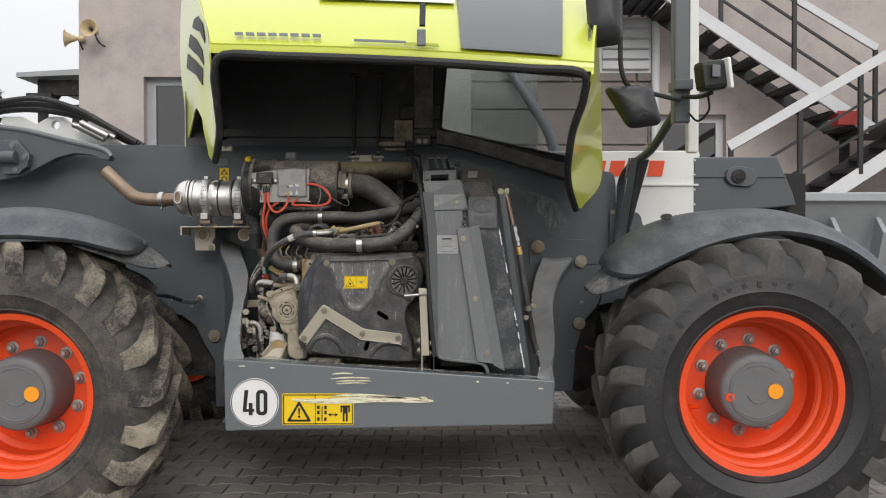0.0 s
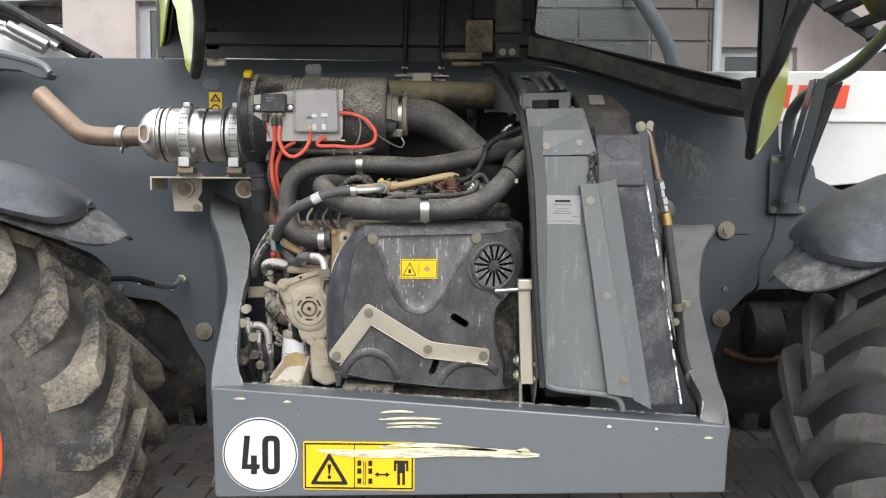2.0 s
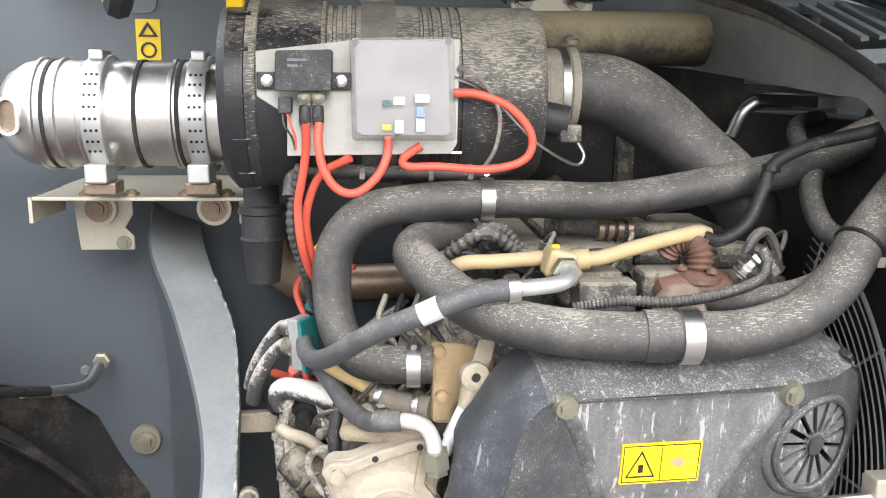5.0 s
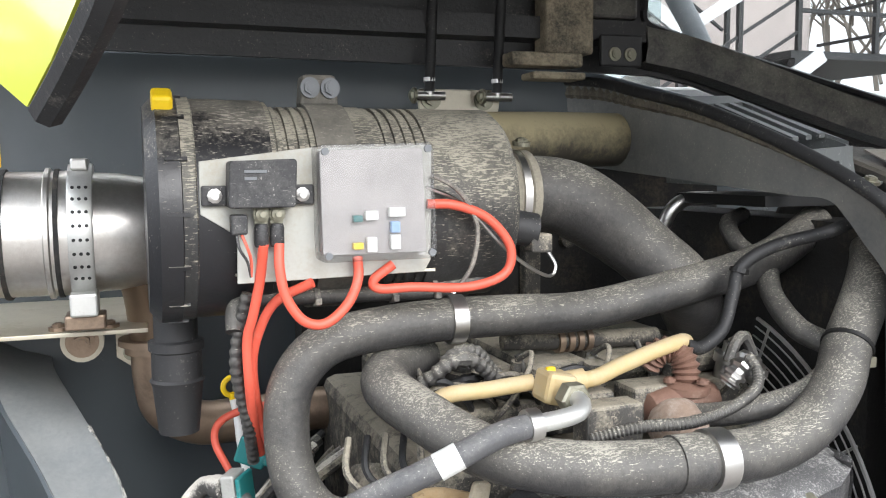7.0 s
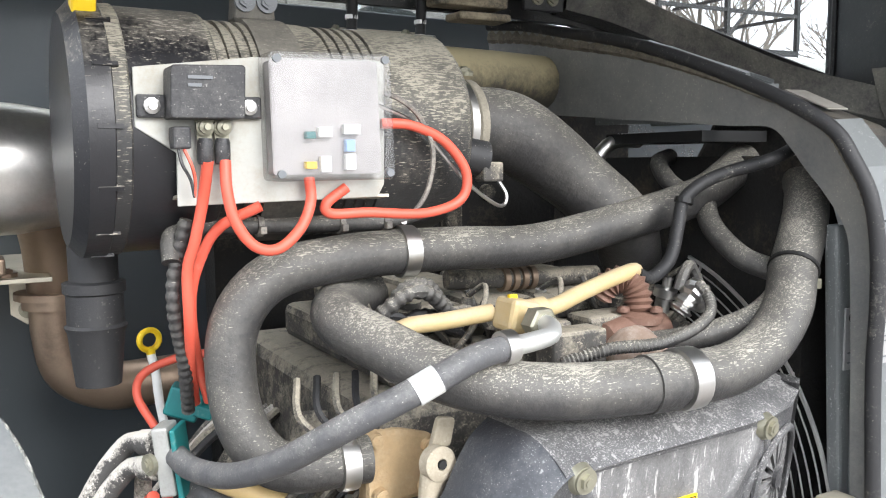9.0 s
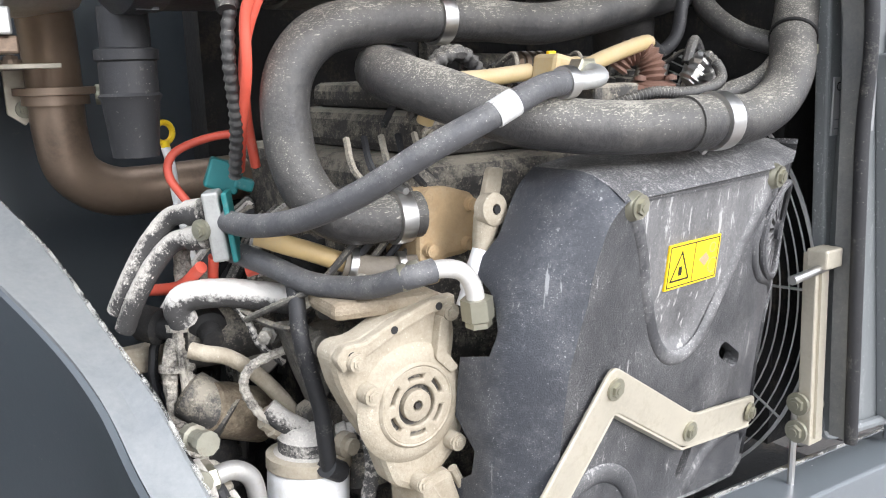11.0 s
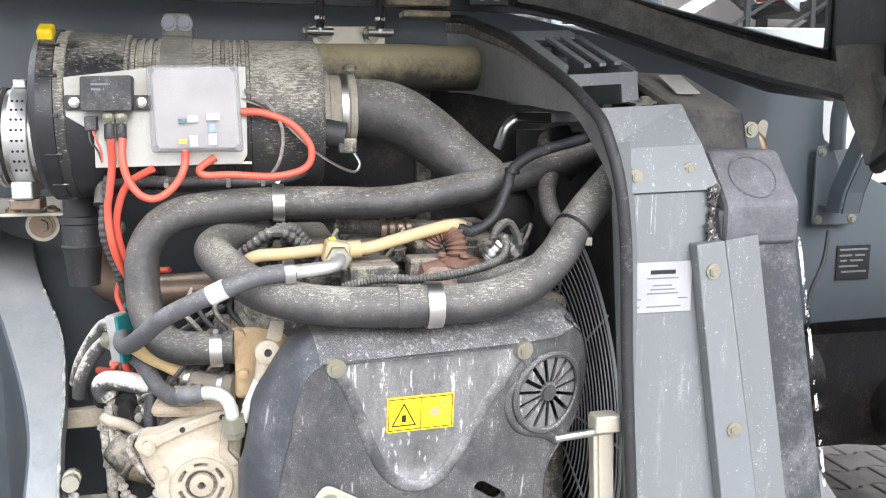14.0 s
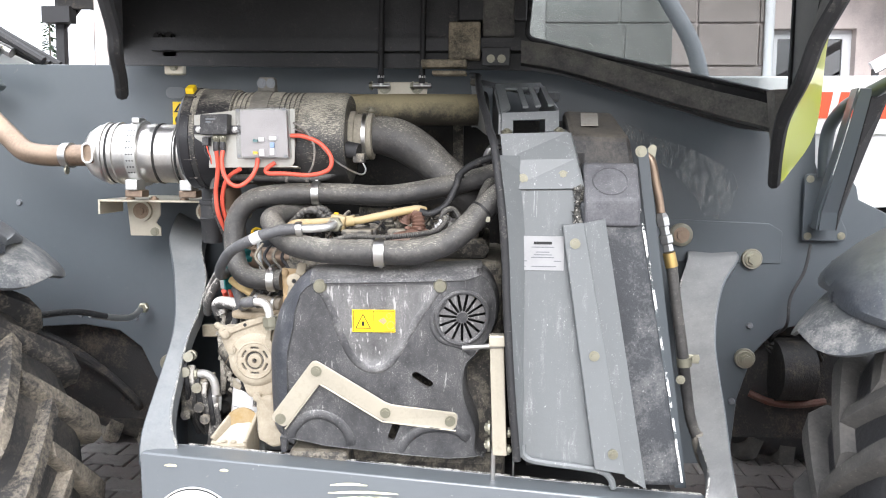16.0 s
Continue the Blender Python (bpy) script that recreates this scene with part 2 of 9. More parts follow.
rm.inputs["To Min"].default_value, rm.inputs["To Max"].default_value = 0.86, 1.12
nt_.links.new(fr_.outputs[0], rm.inputs["Value"])
hv = nt_.nodes.new("ShaderNodeHueSaturation")
bs = nt_.nodes["Principled BSDF"]
src = bs.inputs["Base Color"].links[0].from_socket
nt_.links.new(rm.outputs[0], hv.inputs["Value"])
nt_.links.new(src, hv.inputs["Color"])
nt_.links.new(hv.outputs[0], bs.inputs["Base Color"])
M_SAND = mat("joint_sand", (0.095, 0.09, 0.08), 0.95, var=0.3, scale=10, bump=0.5)
M_CREAM = mat("cream_horn", (0.55, 0.43, 0.26), 0.5, var=0.1)
M_BLADE = mat("galvanised_bucket", (0.33, 0.35, 0.36), 0.5, metal=0.3, var=0.15, scale=3, dust=(0.4, 0.4, 0.38), dust_amt=0.2)
M_AMBER = mat("amber_cap", (0.95, 0.35, 0.02), 0.4, var=0.03)
M_HUB = mat("hub_paint", (0.14, 0.15, 0.16), 0.45, var=0.1, dust=DUST, dust_amt=0.1)
M_CASTMUD = mat("dried_mud", (0.16, 0.145, 0.12), 0.95, var=0.35, scale=40, dust=(0.34, 0.32, 0.28), dust_amt=0.4, dust_scale=60, bump=1.0, bump_scale=160)
M_FILTERW = mat("white_filter_can", (0.75, 0.75, 0.74), 0.35, var=0.05, dust=(0.5, 0.45, 0.36), dust_amt=0.15)


def glass(name, tint, alpha=0.12, rough=0.02):
    m = bpy.data.materials.new(name)
    m.use_nodes = True
    nt = m.node_tree
    nt.nodes.clear()
    out = nt.nodes.new("ShaderNodeOutputMaterial")
    tr = nt.nodes.new("ShaderNodeBsdfTransparent")
    tr.inputs[0].default_value = (*tint, 1)
    gl = nt.nodes.new("ShaderNodeBsdfGlossy")
    gl.inputs["Roughness"].default_value = rough
    mx = nt.nodes.new("ShaderNodeMixShader")
    mx.inputs[0].default_value = alpha
    nt.links.new(tr.outputs[0], mx.inputs[1])
    nt.links.new(gl.outputs[0], mx.inputs[2])
    nt.links.new(mx.outputs[0], out.inputs[0])
    return m


def scuff(name, color, scale, lo, hi, strength=1.0, stretch=(1, 1, 1)):
    """Dry dirt or scraped paint that covers a surface in patches."""
    m = bpy.data.materials.new(name)
    m.use_nodes = True
    nt = m.node_tree
    b = nt.nodes["Principled BSDF"]
    tc = nt.nodes.new("ShaderNodeTexCoord")
    mp = nt.nodes.new("ShaderNodeMapping")
    mp.inputs["Scale"].default_value = stretch
    nz = nt.nodes.new("ShaderNodeTexNoise")
    nz.inputs["Scale"].default_value, nz.inputs["Detail"].default_value, nz.inputs["Roughness"].default_value = scale, 8, 0.75
    mr = nt.nodes.new("ShaderNodeMapRange")
    mr.inputs["From Min"].default_value, mr.inputs["From Max"].default_value, mr.inputs["To Max"].default_value = lo, hi, strength
    nt.links.new(tc.outputs["Object"], mp.inputs["Vector"])
    nt.links.new(mp.outputs[0], nz.inputs["Vector"])
    nt.links.new(nz.outputs["Fac"], mr.inputs["Value"])
    nt.links.new(mr.outputs[0], b.inputs["Alpha"])
    b.inputs["Base Color"].default_value = (*color, 1)
    b.inputs["Roughness"].default_value = 0.9
    return m


M_SCUFF = scuff("dry_scuff", (0.50, 0.51, 0.49), 90, 0.45, 0.72, 0.6, (1, 1, 0.35))
M_SCRAPE = scuff("scraped_paint", (0.75, 0.72, 0.52), 60, 0.36, 0.5, 1.0, (0.25, 1, 2.5))
M_CLEARBOX = glass("clear_plastic", (0.88, 0.88, 0.88), 0.11, 0.35)
M_GLASS = glass("tinted_glass", (0.86, 0.88, 0.88), 0.10, 0.6)
M_WINGLASS = glass("window_glass", (0.2, 0.2, 0.21), 0.14)


# ---- mesh helpers ----
def part(name, bm, material, parent=None, label="", smooth=False, bevel=0.0):
    me = bpy.data.meshes.new(name)
    bmesh.ops.recalc_face_normals(bm, faces=bm.faces)
    if smooth:
        for f in bm.faces:
            f.smooth = True
    bm.to_mesh(me)
    bm.free()
    if smooth:
        me.set_sharp_from_angle(angle=radians(40))
    for mm in (material if isinstance(material, (list, tuple)) else [material]):
        me.materials.append(mm)
    ob = new(name, me)
    if parent is not None:
        ob.parent = parent
    if label:
        tagged(ob, label)
    if bevel:
        md = ob.modifiers.new("edge", "BEVEL")
        md.width, md.segments, md.limit_method = bevel, 2, "ANGLE"
    return ob


def thing(name, label, category, group="", kind=""):
    return tagged(new(name), label, category, group, kind)


def add_box(bm, c, s, rot=None, mi=0):
    g = bmesh.ops.create_cube(bm, size=1.0)
    m = Matrix.Translation(c) @ (rot.to_4x4() if rot else Matrix()) @ Matrix.Diagonal((*s, 1))
    bmesh.ops.transform(bm, matrix=m, verts=g["verts"])
    for v in g["verts"]:
        for f in v.link_faces:
            f.material_index = mi
    return g["verts"]


def box(c, s, rot=None):
    bm = bmesh.new()
    add_box(bm, c, s, rot)
    return bm


def span(a, b):
    """Box between two corners."""
    return box([(p + q) / 2 for p, q in zip(a, b)], [abs(q - p) for p, q in zip(a, b)])


def add_cyl(bm, a, b, r, r2=None, n=20):
    a, b = Vector(a), Vector(b)
    d = b - a
    m = Matrix.Translation((a + b) / 2) @ d.to_track_quat("Z", "Y").to_matrix().to_4x4()
    bmesh.ops.create_cone(bm, cap_ends=True, segments=n, radius1=r, radius2=r if r2 is None else r2, depth=d.length, matrix=m)


def cyl(a, b, r, r2=None, n=20):
    bm = bmesh.new()
    add_cyl(bm, a, b, r, r2, n)
    return bm


def smooth_path(pts, n=8):
    """Catmull-Rom through the points."""
    P = [Vector(p) for p in pts]
    P = [P[0] * 2 - P[1]] + P + [P[-1] * 2 - P[-2]]
    out = []
    for i in range(1, len(P) - 2):
        p0, p1, p2, p3 = P[i - 1:i + 3]
        for k in range(n):
            t = k / n
            out.append(0.5 * ((2 * p1) + (p2 - p0) * t + (2 * p0 - 5 * p1 + 4 * p2 - p3) * t * t + (3 * p1 - p0 - 3 * p2 + p3) * t ** 3))
    out.append(P[-2])
    return out


def add_tube(bm, pts, r, n=12, sm=8, cap=True, rib=0.0, ribs=2):
    path = smooth_path(pts, sm) if sm and len(pts) > 2 else [Vector(p) for p in pts]
    if rib:
        q = []
        for a, b in zip(path, path[1:]):
            k = max(1, int((b - a).length / 0.0022))
            q += [a.lerp(b, i / k) for i in range(k)]
        path = q + [path[-1]]
    rings, up = [], None
    for i, p in enumerate(path):
        d = (path[min(i + 1, len(path) - 1)] - path[max(i - 1, 0)]).normalized()
        if up is None:
            up = d.orthogonal().normalized()
        up = (up - d * up.dot(d)).normalized()
        side = d.cross(up)
        rr = r(i / (len(path) - 1)) if callable(r) else r
        if rib:
            rr += rib * (1 if (i // ribs) % 2 else -1)
        rings.append([bm.verts.new(p + (up * math.cos(a) + side * math.sin(a)) * rr) for a in (2 * math.pi * k / n for k in range(n))])
    for A, B in zip(rings, rings[1:]):
        for k in range(n):
            bm.faces.new((A[k], A[(k + 1) % n], B[(k + 1) % n], B[k]))
    if cap:
        bm.faces.new(rings[0][::-1])
        bm.faces.new(rings[-1])


def tube(pts, r, n=12, sm=8, rib=0.0, ribs=2):
    bm = bmesh.new()
    add_tube(bm, pts, r, n, sm, True, rib, ribs)
    return bm


def add_prism(bm, outline, y0, y1, axes="xz", holes=()):
    """Sheet of the outline (with holes), between two depths. axes: the outline's plane."""
    def at(p, y):
        return {"xz": (p[0], y, p[1]), "yz": (y, p[0], p[1]), "xy": (p[0], p[1], y)}[axes]
    loops = []
    start = len(bm.verts)
    for loop in (outline, *holes):
        loops.append([bm.verts.new(at(p, y0)) for p in loop])
    edges = [bm.edges.new((l[k], l[(k + 1) % len(l)])) for l in loops for k in range(len(l))]
    if holes:
        fs = [g for g in bmesh.ops.triangle_fill(bm, edges=edges, use_beauty=True)["geom"] if isinstance(g, bmesh.types.BMFace)]
    else:
        fs = [bm.faces.new(loops[0])]
    ex = bmesh.ops.extrude_face_region(bm, geom=fs)
    dv = Vector(at((0, 0), y1)) - Vector(at((0, 0), y0))
    bmesh.ops.translate(bm, vec=dv, verts=[g for g in ex["geom"] if isinstance(g, bmesh.types.BMVert)])


def prism(outline, y0, y1, axes="xz", holes=()):
    bm = bmesh.new()
    add_prism(bm, outline, y0, y1, axes, holes)
    return bm


def circle(cx, cz, r, n=24, a0=0.0, a1=360.0, full=True):
    k = n if full else n + 1
    return [(cx + r * math.cos(radians(a0 + (a1 - a0) * i / n)), cz + r * math.sin(radians(a0 + (a1 - a0) * i / n))) for i in range(k)]


def slot(cx, cz, length, r, angle, n=6):
    c, s = math.cos(radians(angle)), math.sin(radians(angle))
    pts = [(length / 2 + r * math.cos(a), r * math.sin(a)) for a in (math.pi * (k / n - 0.5) for k in range(n + 1))]
    pts += [(-x, -z) for x, z in pts]
    return [(cx + x * c - z * s, cz + x * s + z * c) for x, z in pts]


def rounded(pts, r, n=4):
    """Outline with its corners rounded."""
    out, N = [], len(pts)
    for i in range(N):
        p, a, b = Vector(pts[i]), Vector(pts[i - 1]), Vector(pts[(i + 1) % N])
        k = min(r, (a - p).length * 0.45, (b - p).length * 0.45)
        s, e = p + (a - p).normalized() * k, p + (b - p).normalized() * k
        for j in range(n + 1):
            t = j / n
            q = s * (1 - t) ** 2 + p * 2 * t * (1 - t) + e * t * t
            out.append((q.x, q.y))
    return out


def add_lathe(bm, profile, origin, axis, n=32, caps=True):
    """Profile of (along, radius) turned about the axis."""
    q = Vector(axis).to_track_quat("Z", "Y").to_matrix()
    o = Vector(origin)
    rings = [[bm.verts.new(o + q @ Vector((r * math.cos(a), r * math.sin(a), h))) for a in (2 * math.pi * k / n for k in range(n))] for h, r in profile]
    for A, B in zip(rings, rings[1:]):
        for k in range(n):
            bm.faces.new((A[k], A[(k + 1) % n], B[(k + 1) % n], B[k]))
    if caps:
        bm.faces.new(rings[0][::-1])
        bm.faces.new(rings[-1])


def lathe(profile, origin, axis, n=32, caps=True):
    bm = bmesh.new()
    add_lathe(bm, profile, origin, axis, n, caps)
    return bm


def loft(rows, thick=0.0):
    """Sheet through rows of points."""
    bm = bmesh.new()
    V = [[bm.verts.new(p) for p in r] for r in rows]
    for A, B in zip(V, V[1:]):
        for k in range(len(A) - 1):
            bm.faces.new((A[k], A[k + 1], B[k + 1], B[k]))
    if thick:
        bmesh.ops.recalc_face_normals(bm, faces=bm.faces)
        bmesh.ops.solidify(bm, geom=bm.faces[:], thickness=thick)
    return bm


def bolt(parent, p, r=0.012, direction=(0, -1, 0), material=None, name="bolt", washer=True):
    """Hexagon bolt with a washer."""
    d = Vector(direction)
    p = Vector(p)
    bm = bmesh.new()
    if washer:
        add_cyl(bm, p - d * 0.002, p + d * 0.003, r * 1.45, n=16)
    add_cyl(bm, p, p + d * (r * 0.8), r, r * 0.96, n=6)
    add_cyl(bm, p + d * (r * 0.8), p + d * (r * 0.95), r * 0.55, n=8)
    return part(name, bm, material or M_ZINC, parent)


# ---- ground ----
bm = bmesh.new()
for x0, x1, y0, y1 in ((-300, 300, -300, 600),):
    bm.faces.new([bm.verts.new(p) for p in ((x0, y0, -0.012), (x1, y0, -0.012), (x1, y1, -0.012), (x0, y1, -0.012))])
ground = tagged(part("ground", bm, M_SAND), "yard paved with worn grey interlocking concrete blocks", "ground", kind="structure")

# ---- building behind ----
WALL_Y = 12.0
building = thing("building", "rendered grey-pink two-storey building with outside stair", "building")
hole = [(-4.21, 1.2), (-3.1, 1.2), (-3.1, 3.43), (-4.21, 3.43)]
hole2 = [(3.05, 0.02), (4.0, 0.02), (4.0, 2.9), (3.05, 2.9)]
part("wall", prism([(-5.12, -0.05), (7.7, -0.05), (7.7, 8.5), (-5.12, 8.5)], WALL_Y, WALL_Y + 0.35, holes=(hole, hole2)), M_PLASTER, building)
part("side_wall", span((-5.12, WALL_Y + 0.352, -0.05), (-4.8, WALL_Y + 7, 8.5)), M_PLASTER, building)
part("side_wall", span((7.4, WALL_Y + 0.352, -0.05), (7.7, WALL_Y + 7, 8.5)), M_PLASTER, building)
part("roof", span((-5.3, WALL_Y - 0.2, 8.502), (7.9, WALL_Y + 7.2, 8.75)), M_DARK, building)
part("room_back", span((-4.79, WALL_Y + 1.8, 0), (7.39, WALL_Y + 1.9, 8.4)), M_DARK, building)
win = part("window", prism([(-4.21, 1.2), (-3.1, 1.2), (-3.1, 3.43), (-4.21, 3.43)], WALL_Y + 0.14, WALL_Y + 0.2, holes=([(-4.08, 1.3), (-3.2, 1.3), (-3.2, 3.33), (-4.08, 3.33)],)), M_BLADE, building, "grey painted window frame")
part("pane", span((-4.08, WALL_Y + 0.165, 1.3), (-3.2, WALL_Y + 0.175, 3.33)), M_WINGLASS, win)
dr_ = part("door", prism([(3.05, 0.02), (4.0, 0.02), (4.0, 2.9), (3.05, 2.9)], WALL_Y + 0.14, WALL_Y + 0.2, holes=([(3.15, 0.1), (3.9, 0.1), (3.9, 2.8), (3.15, 2.8)],)), M_STAIRWH, building, "white door frame")
part("pane", span((3.15, WALL_Y + 0.165, 0.1), (3.9, WALL_Y + 0.175, 2.8)), M_WINGLASS, dr_)

# ---- telehandler ----
tele = thing("telehandler", "grey and lime green telehandler with raised engine hood", "telehandler")
PY = 4.23
plate = [(-2.8, 1.635), (-0.40, 1.627), (0.018, 1.62), (0.269, 1.572), (0.585, 1.507), (0.813, 1.499), (0.849, 1.493), (0.864, 1.474), (0.868, 1.452), (0.872, 1.343), (0.878, 1.324), (0.894, 1.313), (0.982, 1.291), (0.997, 1.27), (1.005, 1.232), (1.087, 1.192), (1.9, 1.15), (1.9, 0.86), (0.83, 0.84), (0.78, 0.825),
         (0.715, 0.752), (0.671, 0.607), (0.655, 0.40), (-1.13, 0.32), (-1.135, 0.55), (-1.186, 0.633), (-1.23, 0.726), (-1.303, 0.781), (-1.416, 0.797), (-1.608, 0.784), (-2.8, 0.78)]


def on_plate(x, z):
    return -0.1 + (x + 0.1) * 1.019, 1.25 + (z - 1.25) * 1.019


chassis = part("chassis_plate", prism([on_plate(x, z) for x, z in plate], PY, PY + 0.02), M_FRAME, tele, "dark grey painted steel side plate", bevel=0.003)
# plain filler boxes; the arches' shadow is partly in their near-black colour
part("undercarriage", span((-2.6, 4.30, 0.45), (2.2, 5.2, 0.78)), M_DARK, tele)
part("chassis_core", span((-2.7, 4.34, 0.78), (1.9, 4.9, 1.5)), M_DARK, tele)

# near-black panel added before the plate: the bay's shade put into its colour
bh_ = part("bulkhead", span((-0.62, 4.10, 0.42), (0.22, 4.165, 1.46)), M_DARK, tele, "near-black panel added for the engine bay's shade")
part("bulkhead_strip", span((-0.215, 4.07, 1.05), (-0.185, 4.10, 1.46)), M_ENG, bh_, bevel=0.003)
for x, z in ((-0.30, 1.38), (-0.33, 1.22), (-0.12, 1.30)):
    part("bulkhead_bolt", cyl((x, 4.10, z), (x, 4.085, z), 0.014, n=12), M_ENG, bh_)

# sill with its two raised side arms
sill_o = rounded([(-0.885, 0.373), (0.46, 0.40), (0.465, 0.578), (-0.89, 0.668)], 0.012)
sill = part("sill", prism(sill_o, 3.37, 3.445), M_SILL, tele, "grey painted steel side sill, scratched", bevel=0.006)
LO = [(-0.89, 3.372, 0.645), (-0.894, 3.40, 0.707), (-0.906, 3.52, 0.785), (-0.914, 3.59, 0.826), (-0.922, 3.67, 0.881), (-0.948, 3.76, 0.939), (-1.009, 3.91, 1.026), (-1.075, 4.05, 1.10), (-1.10, 4.165, 1.15), (-1.112, 4.228, 1.165)]
LI = [(-0.815, 3.41, 0.655), (-0.842, 3.44, 0.729), (-0.862, 3.55, 0.809), (-0.873, 3.64, 0.874), (-0.880, 3.70, 0.90), (-0.886, 3.76, 0.924), (-0.91, 3.89, 0.997), (-0.954, 3.98, 1.068), (-1.009, 4.165, 1.11), (-1.02, 4.228, 1.125)]
RO = [(0.465, 3.372, 0.57), (0.454, 3.385, 0.644), (0.482, 3.54, 0.665), (0.503, 3.68, 0.719), (0.509, 3.77, 0.783), (0.517, 3.86, 0.854), (0.544, 3.96, 0.93), (0.589, 4.07, 0.996), (0.645, 4.15, 1.05), (0.665, 4.228, 1.066)]
RI = [(0.40, 3.40, 0.585), (0.416, 3.45, 0.632), (0.425, 3.60, 0.663), (0.426, 3.74, 0.714), (0.425, 3.83, 0.781), (0.43, 3.92, 0.863), (0.448, 4.01, 0.928), (0.472, 4.10, 0.989), (0.501, 4.15, 1.05), (0.515, 4.228, 1.066)]


# worn, dusty paint; the right strip's catch of skylight is also in its paleness
M_ARMR = mat("pale_worn_lit_arm_paint", (0.185, 0.187, 0.185), 0.48, var=0.1, scale=6, dust=(0.42, 0.415, 0.39), dust_amt=0.16, dust_scale=14, dust_hard=0.35, bump=0.15, speck=0.12, speck_scale=300.0)
M_WORN = scuff("worn_paint_edge", (0.50, 0.49, 0.45), 45, 0.44, 0.62, 0.8)


def arm(O, I, s, base):
    """Flange strip facing the bay, and the outer wall down to the sill."""
    strip_, wall = [], []
    for a, b in zip(smooth_path(O, 5), smooth_path(I, 5)):
        m = a.lerp(b, 0.5) + Vector((0, 0.006, -0.004))
        strip_.append([b + Vector((0, 0.03, -0.03)), b + Vector((0, 0.004, 0)), a.lerp(b, 0.92), m, a.lerp(b, 0.10), a])
        out = Vector((a.x - s * 0.006, a.y + 0.006, a.z - 0.006))
        if s > 0:
            low = Vector((a.x - 0.010, min(a.y + 0.02, 4.228), base))
            wall.append([a + Vector((0, 0.003, -0.002)), out, out.lerp(low, 0.35) + Vector((0.020, 0.02, 0)), out.lerp(low, 0.75) + Vector((0.016, 0.02, 0)), low])
        else:
            low = Vector((a.x - 0.004, min(a.y + 0.05, 4.228), max(base, a.z - 0.06) if a.y > 3.5 else base))
            wall.append([a + Vector((0, 0.003, -0.002)), out, low])
    return loft(strip_, 0.005), loft(wall, 0.005)


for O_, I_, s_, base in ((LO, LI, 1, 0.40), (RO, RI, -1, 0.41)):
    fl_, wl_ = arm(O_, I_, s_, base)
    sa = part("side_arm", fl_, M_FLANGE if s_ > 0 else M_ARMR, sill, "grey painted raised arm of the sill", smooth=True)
    part("arm_wall", wl_, M_FRAME if s_ > 0 else M_SILL, sa, smooth=True)
for E_ in (LI, RI):
    part("worn_edge", tube([Vector(p) + Vector((0, 0.001, 0.001)) for p in E_[:-2]], 0.0028, 6, 5), M_WORN, sill, "paint worn off the edge", smooth=True)
part("worn_edge", tube([(-0.80, 3.4455, 0.664), (-0.3, 3.4455, 0.6306), (0.1, 3.4455, 0.604), (0.40, 3.4455, 0.584)], 0.0025, 6, 3), M_WORN, sill, "paint worn off the edge", smooth=True)
part("inner_ledge", loft([[(-0.885 + 1.35 * k / 10, 3.445 + 0.02 * j, 0.668 - 0.09 * k / 10 - 0.012 * j) for j in range(3)] for k in range(11)], 0.006), M_SILL, sill)


# wheels
M_NUT = mat("wheel_nut_steel", (0.34, 0.34, 0.32), 0.5, metal=0.3, var=0.2, scale=30, dust=(0.3, 0.25, 0.2), dust_amt=0.12, dust_scale=60)

M_HUBCAP = mat("dirty_hub_paint", (0.13, 0.135, 0.14), 0.5, var=0.15, scale=12, dust=(0.20, 0.15, 0.12), dust_amt=0.22, dust_scale=14, dust_hard=0.3, bump=0.2)


